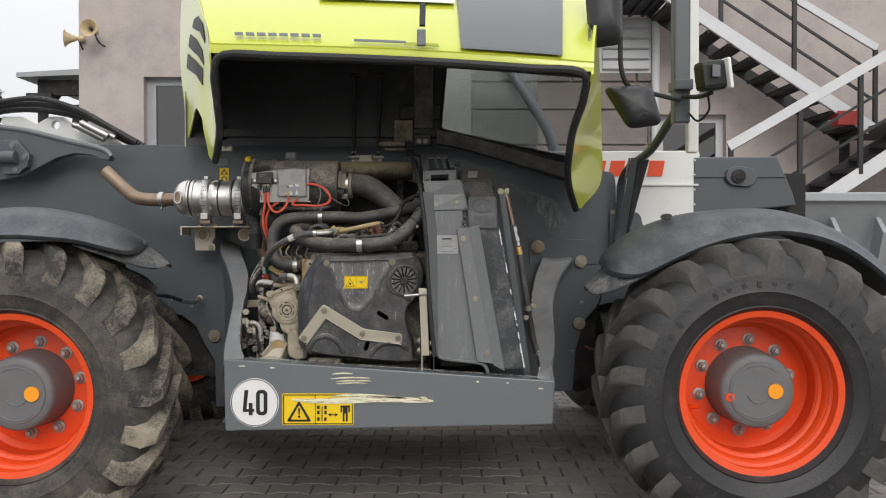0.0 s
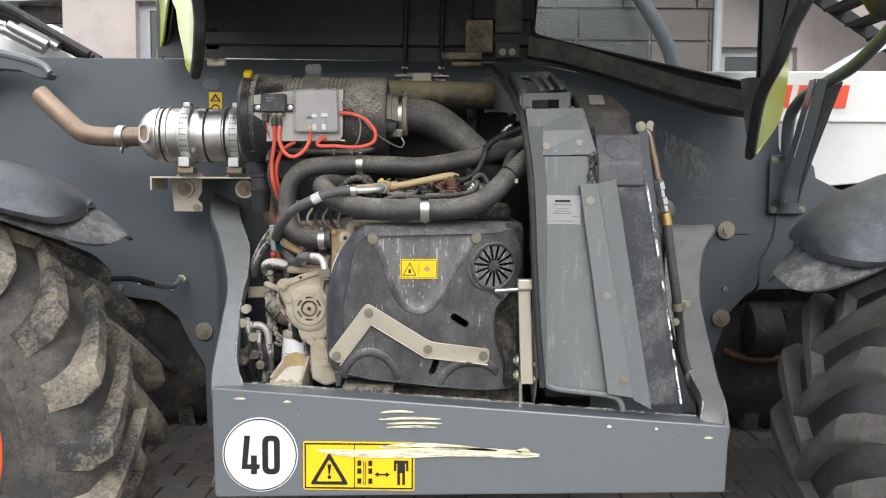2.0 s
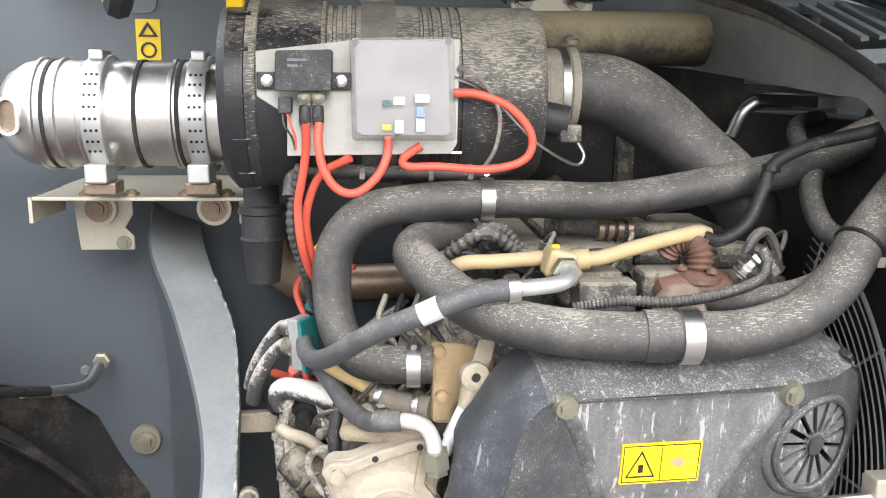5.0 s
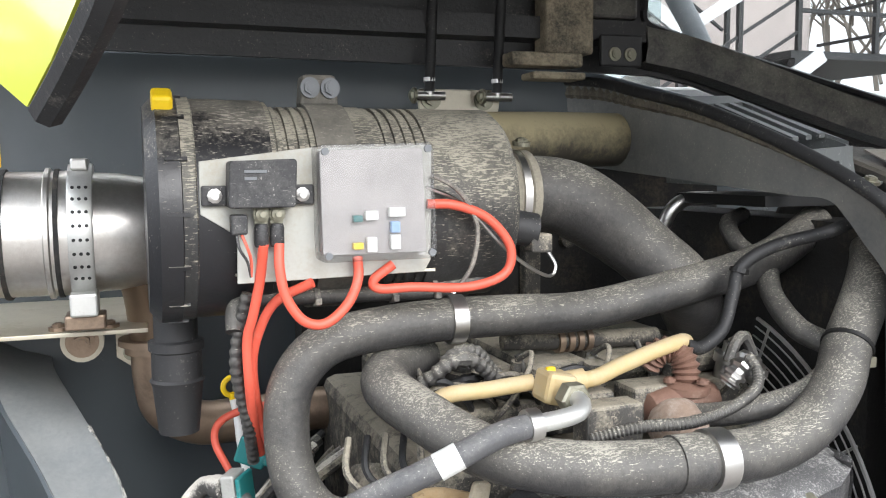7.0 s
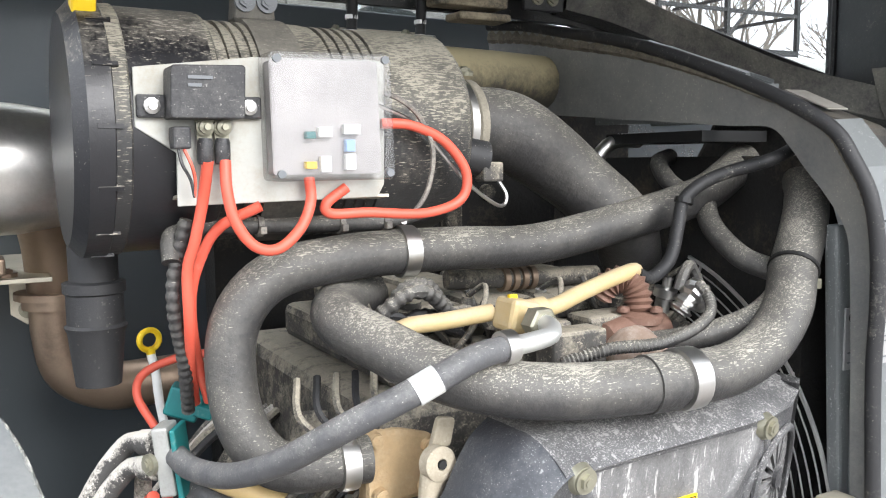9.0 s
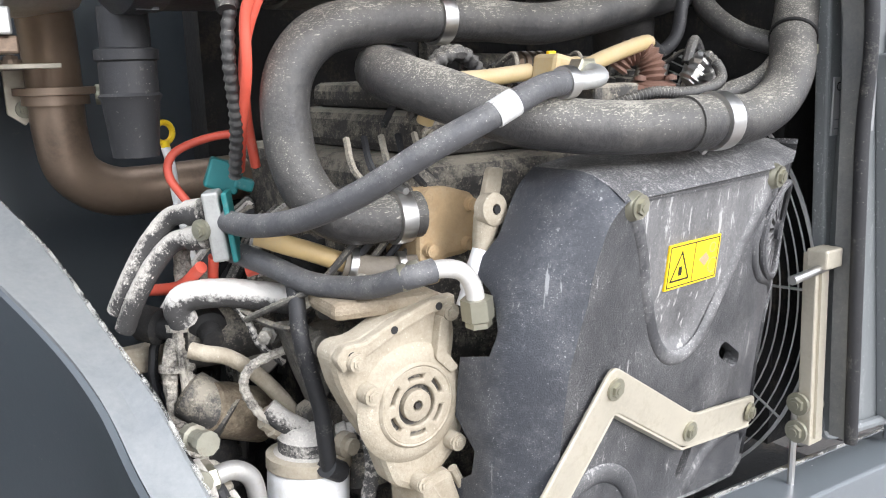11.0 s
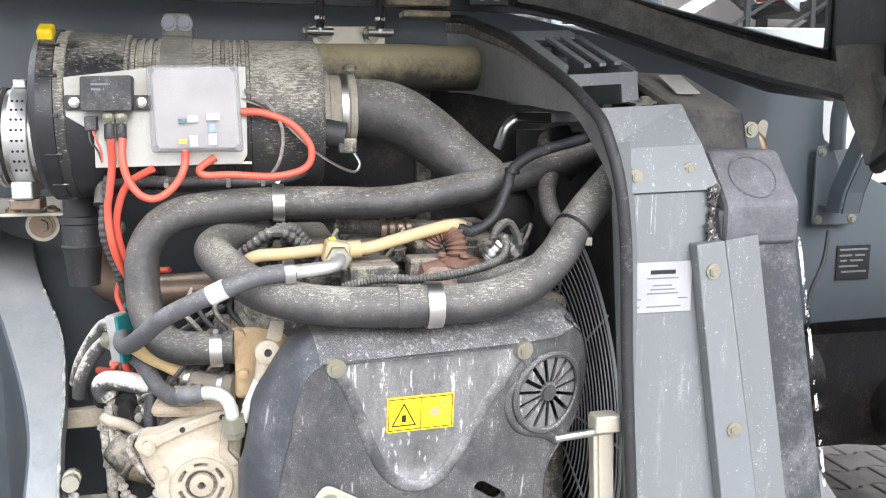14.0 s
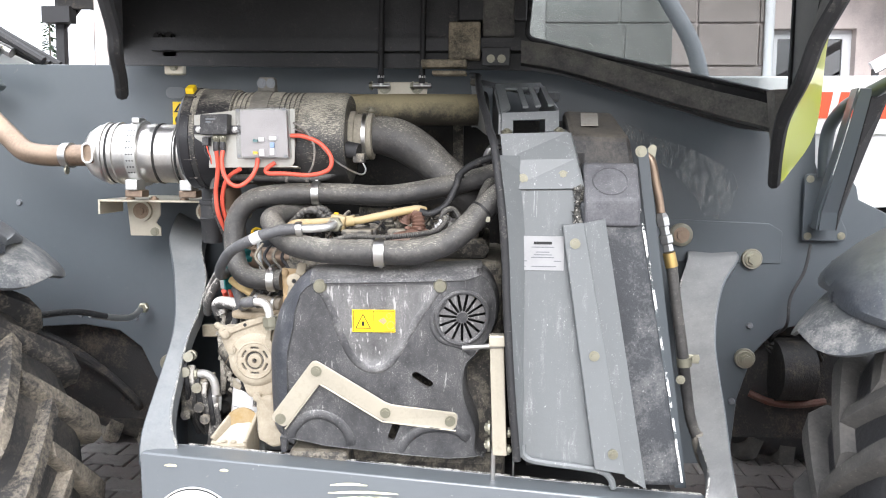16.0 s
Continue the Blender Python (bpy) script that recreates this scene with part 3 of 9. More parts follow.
def wheel(X, Y, Z, side, name, label, tyre_mat, lug_mat):
    """side -1: the outer face looks towards -y."""
    s = -side
    rim = part(name, lathe([(s * 0.0, 0.300), (s * -0.005, 0.328), (s * 0.008, 0.330), (s * 0.014, 0.314), (s * 0.030, 0.306), (s * 0.055, 0.303), (s * 0.062, 0.292), (s * 0.068, 0.292), (s * 0.074, 0.286), (s * 0.105, 0.280), (s * 0.112, 0.268), (s * 0.118, 0.270), (s * 0.124, 0.264), (s * 0.20, 0.262),
                            (s * 0.215, 0.24), (s * 0.21, 0.20), (s * 0.21, 0.10), (s * 0.26, 0.10), (s * 0.26, 0.27), (s * 0.40, 0.30), (s * 0.40, 0.315), (s * 0.02, 0.316)], (X, Y, Z), (0, 1, 0), 64, False), M_ORANGE, tele, label, smooth=True)
    hub = part("hub", lathe([(s * 0.22, 0.165), (s * 0.20, 0.158), (s * 0.062, 0.150), (s * 0.048, 0.145), (s * 0.042, 0.138), (s * 0.040, 0.118), (s * 0.036, 0.116), (s * 0.037, 0.02)], (X, Y, Z), (0, 1, 0), 40), M_HUBCAP, rim, "grey hub cap", smooth=True)
    part("reflector_cap", cyl((X + 0.066, Y + s * 0.038, Z + 0.002), (X + 0.066, Y + s * 0.029, Z + 0.002), 0.030), M_AMBER, rim, "amber plastic cap")
    for k in range(10):
        a = radians(36 * k + 12)
        nx, nz = X + 0.19 * math.cos(a), Z + 0.19 * math.sin(a)
        nut = part("wheel_nut", lathe([(0, 0.021), (0.005, 0.021), (0.006, 0.0185), (0.020, 0.0185), (0.023, 0.015)], (nx, Y + s * 0.21, nz), (0, -s, 0), 6), M_NUT, rim, "steel wheel nut")
        part("washer", lathe([(0, 0.026), (0.004, 0.026), (0.006, 0.022)], (nx, Y + s * 0.21, nz), (0, -s, 0), 22), M_NUT, nut, smooth=True)
        part("stud", lathe([(0.02, 0.0105), (0.036, 0.0105), (0.038, 0.008), (0.038, 0.001)], (nx, Y + s * 0.21, nz), (0, -s, 0), 12), M_NUT, nut, smooth=True)
    for q, (r_, a0, a1) in enumerate(((0.105, 50, 130), (0.105, 230, 310), (0.108, 150, 215), (0.045, 200, 340))):
        part("cast_mark", tube([(X + r_ * math.cos(radians(a)), Y + s * 0.0365, Z + r_ * math.sin(radians(a))) for a in (a0 + (a1 - a0) * k / 10 for k in range(11))], 0.0035, 6, 0), M_HUB, hub, smooth=True)
    part("level_plug", lathe([(0, 0.018), (0.008, 0.018), (0.009, 0.008), (0.004, 0.007)], (X - 0.112, Y + s * 0.043, Z - 0.022), (0, -s, 0), 14), M_ORANGE, hub, "orange level plug", smooth=True)
    tb_ = bmesh.new()
    for q in range(46):
        if q % 8 not in (0, 1):
            a = 2 * math.pi * q / 46
            add_box(tb_, (X + 0.432 * math.cos(a), Y - s * 0.0475, Z + 0.432 * math.sin(a)), (0.016, 0.005, 0.026 - 0.006 * (q % 3)), Matrix.Rotation(-a + math.pi / 2, 3, "Y"))
    tagged(part("sidewall_relief", tb_, tyre_mat, rim), "worn raised marks on the sidewall", kind="stuff")
    part("valve", cyl((X - 0.25, Y + s * 0.13, Z - 0.08), (X - 0.215, Y + s * 0.10, Z - 0.07), 0.009), M_ORANGE, rim)
    # tyre: carcass and lugs
    W, R0 = 0.47, 0.571
    y0 = -0.045
    prof = [(0.0, 0.322), (-0.022, 0.336), (-0.031, 0.341), (-0.027, 0.347), (-0.040, 0.372), (-0.046, 0.398), (-0.050, 0.402), (-0.047, 0.408), (-0.048, 0.455), (-0.035, 0.505), (-0.005, 0.543), (0.05, 0.566), (0.12, 0.573)]
    n2 = [(W - 0.095 - h, r) for h, r in prof]
    prof = prof + [(W / 2 - 0.047, R0 + 0.004)] + n2[::-1]
    bm = bmesh.new()
    add_lathe(bm, [(s * h, r) for h, r in prof], (X, Y, Z), (0, 1, 0), 72, False)
    N = 21
    mid = W / 2 - 0.0475
    for half in (0, 1):
        lb_ = bmesh.new()
        rows = []
        steps = 9
        for j in range(steps + 1):
            t = j / steps
            # from the shoulder to past the middle
            h = (-0.043 + (mid + 0.03 + 0.043) * t) if not half else (2 * mid + 0.043 - (mid + 0.03 + 0.043) * t)
            ang = 0.36 * t ** 1.1
            rr = 0.606 if t > 0.16 else 0.568 + 0.038 * math.sin(t / 0.16 * math.pi / 2)
            base = 0.545 if t > 0.2 else 0.44 + 0.105 * t / 0.2
            wd = 0.066 - 0.018 * t
            rows.append([(h, ang - wd * 1.2, base), (h, ang - wd * 0.92, rr - 0.012), (h, ang - wd * 0.62, rr), (h, ang + wd * 0.62, rr), (h, ang + wd * 0.92, rr - 0.012), (h, ang + wd * 1.2, base)])
        LV = [[lb_.verts.new((r * math.cos(a * s), s * h, r * math.sin(a * s))) for h, a, r in row] for row in rows]
        for A, B in zip(LV, LV[1:]):
            for q in range(5):
                lb_.faces.new((A[q], A[q + 1], B[q + 1], B[q]))
        lb_.faces.new(LV[0])
        lb_.faces.new(LV[-1])
        first = part("tread_lug", lb_, lug_mat, rim, smooth=True)
        for k in range(N):
            ob = first if k == 0 else new("tread_lug", first.data)
            ob.parent = rim
            ob.matrix_basis = Matrix.Translation((X, Y, Z)) @ Matrix.Rotation(2 * math.pi * (k + 0.5 * half) / N, 4, "Y")
    for v in bm.verts:
        v.co.z = max(v.co.z, 0.004)
    part("tyre", bm, tyre_mat, rim, "dusty black lugged tractor tyre", smooth=True)
    return rim


wheel(1.258, 3.21, 0.556, -1, "wheel", "orange-red steel wheel rim", M_TYRE, M_LUG)
wheel(-1.683, 3.21, 0.545, -1, "wheel", "orange-red steel wheel rim", M_TYREDRY, M_LUGDRY)
wheel(1.258, 5.75, 0.556, 1, "wheel", "orange-red steel wheel rim", M_TYRE, M_LUG)
wheel(-1.683, 5.75, 0.545, 1, "wheel", "orange-red steel wheel rim", M_TYREDRY, M_LUGDRY)
for X, Z in ((1.258, 0.556), (-1.683, 0.545)):
    ax = part("axle", cyl((X, 3.60, Z), (X, 5.35, Z), 0.10), M_DARK, tele, smooth=True)
    part("gear_case", lathe([(-0.16, 0.05), (-0.14, 0.15), (0, 0.2), (0.14, 0.15), (0.16, 0.05)], (X, 4.5, Z), (0, 1, 0), 24), M_DARK, ax, smooth=True)


# fenders
def fender(lip, crest, name, label, material, y_in=3.72, drop=0.05, thick=0.012):
    """Moulded shell from its outer lip over the crest to the inner edge."""
    rows = []
    nose = min(((Vector(a) - Vector(c)).length, a) for a, c in zip((lip[0], lip[-1]), (crest[0], crest[-1])))[1]
    for a, c in zip(smooth_path(lip, 7), smooth_path(crest, 7)):
        back = math.sqrt(1 - (1 - min(1.0, (a - Vector(nose)).length / 0.55)) ** 2)
        e = math.sqrt(1 - (1 - min(1.0, (c - a).length / 0.20)) ** 2)
        n_ = c.lerp(Vector((c.x, y_in, c.z - drop)), max(0.02, e * back * back))
        side = a.lerp(c, 0.45) + Vector((0, -0.028, 0.030)) * e
        top = a.lerp(c, 0.80) + Vector((0, -0.012, 0.024)) * e
        rows.append([a + Vector((0, 0.016, -0.018)) * e, a + Vector((0, 0.0, -0.012)) * e, a + Vector((0, -0.010, 0.0)) * e, a.lerp(side, 0.35) + Vector((0, 0.004, 0)) * e, a.lerp(side, 0.7), side, top, c, c.lerp(n_, 0.5) + Vector((0, 0, 0.014)) * e, n_])
    return part(name, loft(rows, thick), material, tele, label, smooth=True)


M_FLAP = mat("scuffed_fender_plastic", (0.07, 0.075, 0.08), 0.6, var=0.2, scale=8, dust=(0.34, 0.33, 0.31), dust_amt=0.36, dust_scale=14, bump=0.5, bump_scale=120, speck=0.4, speck_scale=200.0)
def flap(root, tip, half, sag):
    """Rounded tongue that hangs from the fender's nose."""
    root, tip = Vector(root), Vector(tip)
    rows = []
    for k in range(25):
        t = k / 24
        p = root.lerp(tip, t) + Vector((0, 0, 0.022 * math.sin(math.pi * t)))
        w = half * math.sqrt(max(0.0004, 1 - t ** 2.6))
        rows.append([(p.x, p.y + w * u, p.z - sag * (w / half) * abs(u) ** 2.2) for u in (q / 8 for q in range(-8, 9))])
    return part("fender_flap", loft(rows, 0.010), M_FLAP, tele, "scuffed grey plastic fender flap", smooth=True)


fr_rear = fender([(0.672, 3.455, 1.046), (0.686, 3.35, 1.034), (0.728, 3.27, 1.024), (0.800, 3.26, 1.026), (0.904, 3.26, 1.072), (1.031, 3.26, 1.130), (1.194, 3.26, 1.175), (1.379, 3.26, 1.192), (1.573, 3.26, 1.146), (1.75, 3.26, 1.03), (1.88, 3.26, 0.88)],
                 [(0.672, 3.465, 1.050), (0.684, 3.51, 1.075), (0.715, 3.50, 1.118), (0.800, 3.48, 1.186), (0.948, 3.47, 1.250), (1.10, 3.47, 1.278), (1.26, 3.47, 1.286), (1.42, 3.47, 1.268), (1.60, 3.47, 1.205), (1.77, 3.47, 1.09), (1.90, 3.47, 0.93)], "fender", "dark blue-grey plastic fender", M_FENDER)
flap((0.92, 3.53, 1.185), (0.604, 3.47, 0.965), 0.25, 0.115)
# raised black caps on the whole shell paint the shade of two holes
for x, z in ((0.930, 1.262), (1.06, 1.255)):
    part("fender_hole", lathe([(0, 0.002), (0, 0.022), (0.004, 0.024), (0.006, 0.020)], (x, 3.40, z - 0.012), (-0.25, -0.55, 1), 18), M_INK, fr_rear, "black oval cap painted as a hole's shade", smooth=True)
fender([(-2.25, 3.23, 0.95), (-2.05, 3.23, 1.09), (-1.86, 3.23, 1.165), (-1.70, 3.23, 1.178), (-1.567, 3.23, 1.172), (-1.432, 3.23, 1.158), (-1.325, 3.24, 1.132), (-1.262, 3.27, 1.116), (-1.240, 3.34, 1.118), (-1.238, 3.44, 1.126)],
       [(-2.28, 3.45, 1.02), (-2.10, 3.45, 1.16), (-1.95, 3.45, 1.255), (-1.80, 3.45, 1.288), (-1.661, 3.45, 1.290), (-1.518, 3.45, 1.268), (-1.39, 3.46, 1.226), (-1.315, 3.48, 1.190), (-1.265, 3.50, 1.150), (-1.238, 3.45, 1.130)], "fender", "dark blue-grey plastic fender with pale scrape", M_FENDER)
flap((-1.47, 3.53, 1.215), (-1.152, 3.50, 1.055), 0.25, 0.075)


# ---- raised hood ----
def hx(y, side):
    return -0.864 - 0.42 * (y - 3.1) if side < 0 else 0.552 + 0.192 * (y - 2.95)


def hsec(u):
    """Section of the skin, from the front lip over the crest to the rear wall; u from 0 (left) to 1 (right)."""
    ly, lz = 3.10 - 0.15 * u, 1.862 - 0.10 * u + 0.012 * math.sin(math.pi * u)
    return [(ly, lz), (ly + 0.004, lz + 0.03), (ly + 0.03, lz + 0.065), (ly + 0.27, lz + 0.26), (ly + 0.60, lz + 0.46), (ly + 0.80, lz + 0.50), (4.0, lz + 0.44), (4.045, lz + 0.36)]


NU = 30
rows = []
for k in range(NU + 1):
    u = k / NU
    sec = smooth_path([(0, y, z) for y, z in hsec(u)], 4)
    rows.append([(hx(p.y, -1) * (1 - u) + hx(p.y, 1) * u, p.y, p.z) for p in sec])
hood = part("hood", loft(rows, 0.012), M_GREEN, tele, "lime green raised engine hood", smooth=True)
inner = [[(x * 0.985, y + 0.02, z - 0.028) for x, y, z in r[1:]] for r in rows]
part("hood_lining", loft(inner, 0.006), M_LINING, hood, "black inner lining", smooth=True)


def skin_at(u, v):
    """Point on the outer skin, v from the lip (0) to the crest (1), a little proud of it."""
    k = min(NU - 1, int(u * NU))
    f = u * NU - k
    j = v * 20
    i = min(int(j), len(rows[0]) - 2)
    g = j - i
    a = Vector(rows[k][i]).lerp(Vector(rows[k][i + 1]), g)
    b = Vector(rows[k + 1][i]).lerp(Vector(rows[k + 1][i + 1]), g)
    return a.lerp(b, f) + Vector((0, -0.010, 0.012))


def on_skin(u0, u1, v0, v1, n=8, m=6):
    return loft([[skin_at(u0 + (u1 - u0) * k / n, v0 + (v1 - v0) * j / m) for j in range(m + 1)] for k in range(n + 1)], 0.002)


part("decal_panel", on_skin(0.648, 0.915, 0.30, 0.80, 12, 8), M_GREYDECAL, hood, "dark grey decal panel", smooth=True)
part("decal_panel", on_skin(0.30, 0.640, 0.62, 0.95, 10, 4), M_DECAL, hood, "white decal band", smooth=True)
part("decal_panel", on_skin(0.345, 0.50, 0.80, 0.94, 6, 4), M_RED, part("decal_backing", on_skin(0.343, 0.502, 0.941, 0.946, 2, 2), M_DECAL, hood), "red emblem bars", smooth=True)
for k in range(8):
    part("emblem_bar", on_skin(0.065 + 0.0285 * k, 0.065 + 0.0285 * k + 0.022, 0.385, 0.412, 3, 2), M_GREYDECAL, hood, "dark grey emblem bar")
part("emblem_bar", on_skin(0.37, 0.505, 0.345, 0.375, 3, 2), M_GREYDECAL, hood, "dark grey emblem bar")

# hood ends: strips that wrap round the corners
def strip(E, F, n=5, bulge=0.02):
    out = []
    for e, f in zip(smooth_path(E, 5), smooth_path(F, 5)):
        out.append([e.lerp(f, j / n) + Vector((-bulge * math.sin(math.pi * j / n), -bulge * math.sin(math.pi * j / n), 0)) for j in range(n + 1)])
    return out


WY = [3.10, 3.28, 3.40, 3.46, 3.55, 3.65, 3.84, 4.0, 4.09]
WX = [-0.866, -0.889, -0.930, -0.955, -1.0, -1.06, -1.14, -1.205, -1.258]


def wall_x(y, z):
    """Left side of the hood: flares outward towards the rear, blends into the skin above."""
    k = min(1.0, max(0.0, (z - 1.80) / 0.25))
    return float(np.interp(y, WY, WX)) * (1 - k) + hx(y, -1) * k


def on_wall(poly, off, thick):
    bm = bmesh.new()
    bm.faces.new([bm.verts.new((0, y, z)) for y, z in poly])
    for co, no, n0, n1 in (((0, 1, 0), 1, 3.05, 4.15), ((0, 0, 1), 2, 1.48, 2.36)):
        for k in range(1, 23):
            p = [0, 0, 0]
            p[no] = n0 + (n1 - n0) * k / 23
            bmesh.ops.bisect_plane(bm, geom=bm.verts[:] + bm.edges[:] + bm.faces[:], plane_co=p, plane_no=co)
    for v in bm.verts:
        v.co.x = wall_x(v.co.y, v.co.z) + off
    bmesh.ops.recalc_face_normals(bm, faces=bm.faces)
    if thick:
        bmesh.ops.solidify(bm, geom=bm.faces[:], thickness=thick)
    return bm


FRONT_EDGE = [(3.10, 1.862), (3.13, 1.80), (3.19, 1.71), (3.28, 1.611), (3.31, 1.567), (3.40, 1.522), (3.46, 1.49)]
NOTCH = [(3.515, 1.515), (3.55, 1.567), (3.59, 1.627), (3.61, 1.684), (3.66, 1.725), (3.73, 1.748), (3.80, 1.745), (3.86, 1.718), (4.0, 1.669), (4.08, 1.612), (4.12, 1.66), (4.11, 1.85)]
side_poly = FRONT_EDGE + NOTCH + [(p[1], p[2] - 0.004) for p in rows[0][::-1] if p[1] > 3.11]
hs = part("hood_side", on_wall(side_poly, 0.0, 0.006), M_GREEN, hood, "pale lime hood side with dark slashes", smooth=True)
part("hood_lining", on_wall([(y + 0.004, z) for y, z in side_poly], 0.016, 0.004), M_LINING, hood, "black inner lining", smooth=True)
for poly in ([(3.584, 2.075), (3.524, 2.096), (3.39, 2.075), (3.312, 2.023), (3.328, 1.973), (3.36, 1.958), (3.404, 2.014)],
             [(3.738, 2.028), (3.648, 2.062), (3.52, 2.009), (3.454, 1.949), (3.49, 1.893), (3.558, 1.948)],
             [(3.892, 1.96), (3.788, 2.006), (3.624, 1.943), (3.525, 1.885), (3.58, 1.825), (3.644, 1.881)]):
    part("slash", on_wall(poly, -0.008, 0.0015), M_INK, hs, "black decal slash", smooth=True)
ER = [(0.540, 2.94, 1.752), (0.534, 3.02, 1.69), (0.518, 3.09, 1.618), (0.510, 3.15, 1.569), (0.508, 3.21, 1.506), (0.523, 3.36, 1.443), (0.546, 3.47, 1.38), (0.605, 3.675, 1.296)]
FR = [(0.577, 3.10, 1.965), (0.612, 3.25, 1.90), (0.645, 3.40, 1.84), (0.672, 3.52, 1.78), (0.692, 3.62, 1.71), (0.710, 3.71, 1.62), (0.723, 3.795, 1.424), (0.618, 3.69, 1.303)]
part("hood_side", loft(strip(ER, FR, 5, 0.004), 0.010), M_GREEN, hood, "lime green hood corner", smooth=True)


def hwall(side, low, off=0.0):
    sec = rows[0] if side < 0 else rows[-1]
    poly = [(p[1], p[2]) for p in sec[10:]] + low[::-1]
    bm = bmesh.new()
    f = bm.faces.new([bm.verts.new((0, y, z)) for y, z in poly])
    bmesh.ops.triangulate(bm, faces=[f])
    bmesh.ops.subdivide_edges(bm, edges=bm.edges[:], cuts=2)
    for v in bm.verts:
        v.co.x = hx(v.co.y, side) + off
    bmesh.ops.solidify(bm, geom=bm.faces[:], thickness=0.008)
    return bm


LOWR = [(3.10, 1.95), (3.40, 1.84), (3.52, 1.78), (3.62, 1.71), (3.71, 1.62), (3.79, 1.45), (3.92, 1.44), (4.045, 1.44)]
for side, low, o in ((1, LOWR, 0.0),):
    part("hood_wall", hwall(side, low, o), M_GREEN, hood)
    part("hood_lining", hwall(side, low, o - side * 0.016), M_LINING, hood, "black inner lining")
part("hood_lining", loft([[p + Vector((-0.014, 0.012, -0.004)) for p in r] for r in strip(ER, FR, 5, 0.004)], 0.004), mat("dusty_inner_lining", (0.07, 0.07, 0.068), 0.7, var=0.2, dust=(0.34, 0.325, 0.29), dust_amt=0.34, dust_scale=12, dust_hard=0.4, bump=0.3, speck=0.2), hood, "dusty inner lining", smooth=True)
# rear wall with window
wall_o = [(-1.24, 1.615), (-0.2, 1.605), (0.02, 1.60), (0.11, 1.585), (0.43, 1.49), (0.60, 1.44), (0.765, 1.42), (0.765, 2.2), (0.4, 2.24), (-1.24, 2.3)]
wall_h = rounded([(-0.004, 1.692), (0.106, 1.664), (0.375, 1.606), (0.738, 1.528), (0.742, 2.15), (0.04, 2.18)], 0.022, 5)
back = part("hood_back", prism(wall_o, 4.03, 4.045, holes=(wall_h,)), M_LINING, hood, "black dirty hood rear wall")
part("pane", prism(wall_h, 4.036, 4.040), M_GLASS, back, "tinted hood window").visible_shadow = False
part("window_seal", tube([(x, 4.027, z) for x, z in wall_h + wall_h[:1]], 0.007, 6, 0), M_RUBBER, back, smooth=True)
M_BAR = mat("dirty_frame_bar", (0.05, 0.048, 0.045), 0.42, var=0.3, dust=(0.38, 0.36, 0.30), dust_amt=0.32, dust_scale=14, dust_hard=0.3, bump=0.5, top=0.15, speck=0.3)
bar = [(-0.02, 4.0, 1.650), (0.11, 3.99, 1.625), (0.40, 3.97, 1.540), (0.53, 3.935, 1.500), (0.61, 3.875, 1.474), (0.655, 3.81, 1.450), (0.672, 3.77, 1.435)]
part("frame_bar", loft([[p + Vector((0, 0.03, 0.036)), p + Vector((0, -0.012, 0.030)), p + Vector((0, -0.018, 0)), p + Vector((0, -0.010, -0.032)), p + Vector((0, 0.03, -0.036))] for p in smooth_path(bar, 6)], 0.004), M_BAR, hood, "dirty black hood frame bar", smooth=True)
part("frame_bar", loft([[p + Vector((0, 0.03, 0.02)), p + Vector((0, -0.01, 0.016)), p + Vector((0, -0.01, -0.02)), p + Vector((0, 0.03, -0.024))] for p in smooth_path([(-1.10, 4.01, 1.675), (-0.6, 4.01, 1.672), (-0.02, 4.0, 1.672)], 6)], 0.004), M_LINING, hood, smooth=True)
part("stiffener", span((-0.13, 3.985, 1.69), (-0.04, 4.028, 2.25)), M_BAR, hood, "dusty black stiffener", bevel=0.006)
part("stiffener", span((-0.20, 3.99, 1.735), (-0.005, 4.026, 1.80)), M_LINING, hood, bevel=0.006)
M_DUSTLIN = mat("dust_coated_lining", (0.07, 0.068, 0.064), 0.75, var=0.25, scale=9, dust=(0.36, 0.335, 0.285), dust_amt=0.42, dust_scale=10, dust_hard=0.35, bump=0.5, speck=0.35, speck_scale=260.0)
post_ = []
for p, w_, d_ in zip(smooth_path([(0.672, 3.80, 1.53), (0.665, 3.785, 1.45), (0.650, 3.75, 1.38), (0.636, 3.72, 1.335), (0.622, 3.70, 1.292)], 4), np.linspace(0.050, 0.012, 17), np.linspace(0.05, 0.02, 17)):
    post_.append([p + Vector((-w_, d_, 0)), p + Vector((-w_ * 0.85, 0.004, 0)), p + Vector((-w_ * 0.4, -0.006, 0)), p + Vector((w_ * 0.3, -0.004, 0)), p + Vector((w_, 0.010, 0.004)), p + Vector((w_, d_, 0.004))])
part("corner_post", loft(post_, 0.004), M_DUSTLIN, hood, "dust-coated corner post", smooth=True)
# rubber seal round the opening
lip = [Vector(r[0]) + Vector((0, -0.004, -0.006)) for r in rows]
sl = [Vector((wall_x(y, z) + 0.010, y - 0.004, z - 0.004)) for y, z in FRONT_EDGE[::-1]]
sr = [Vector(p) + Vector((-0.006, 0, -0.004)) for p in ER[1:]]
part("seal", tube(sl[:-1] + lip[1:-1:4] + sr, 0.015, 8, 4), M_RUBBER, hood, "black rubber edge seal", smooth=True)
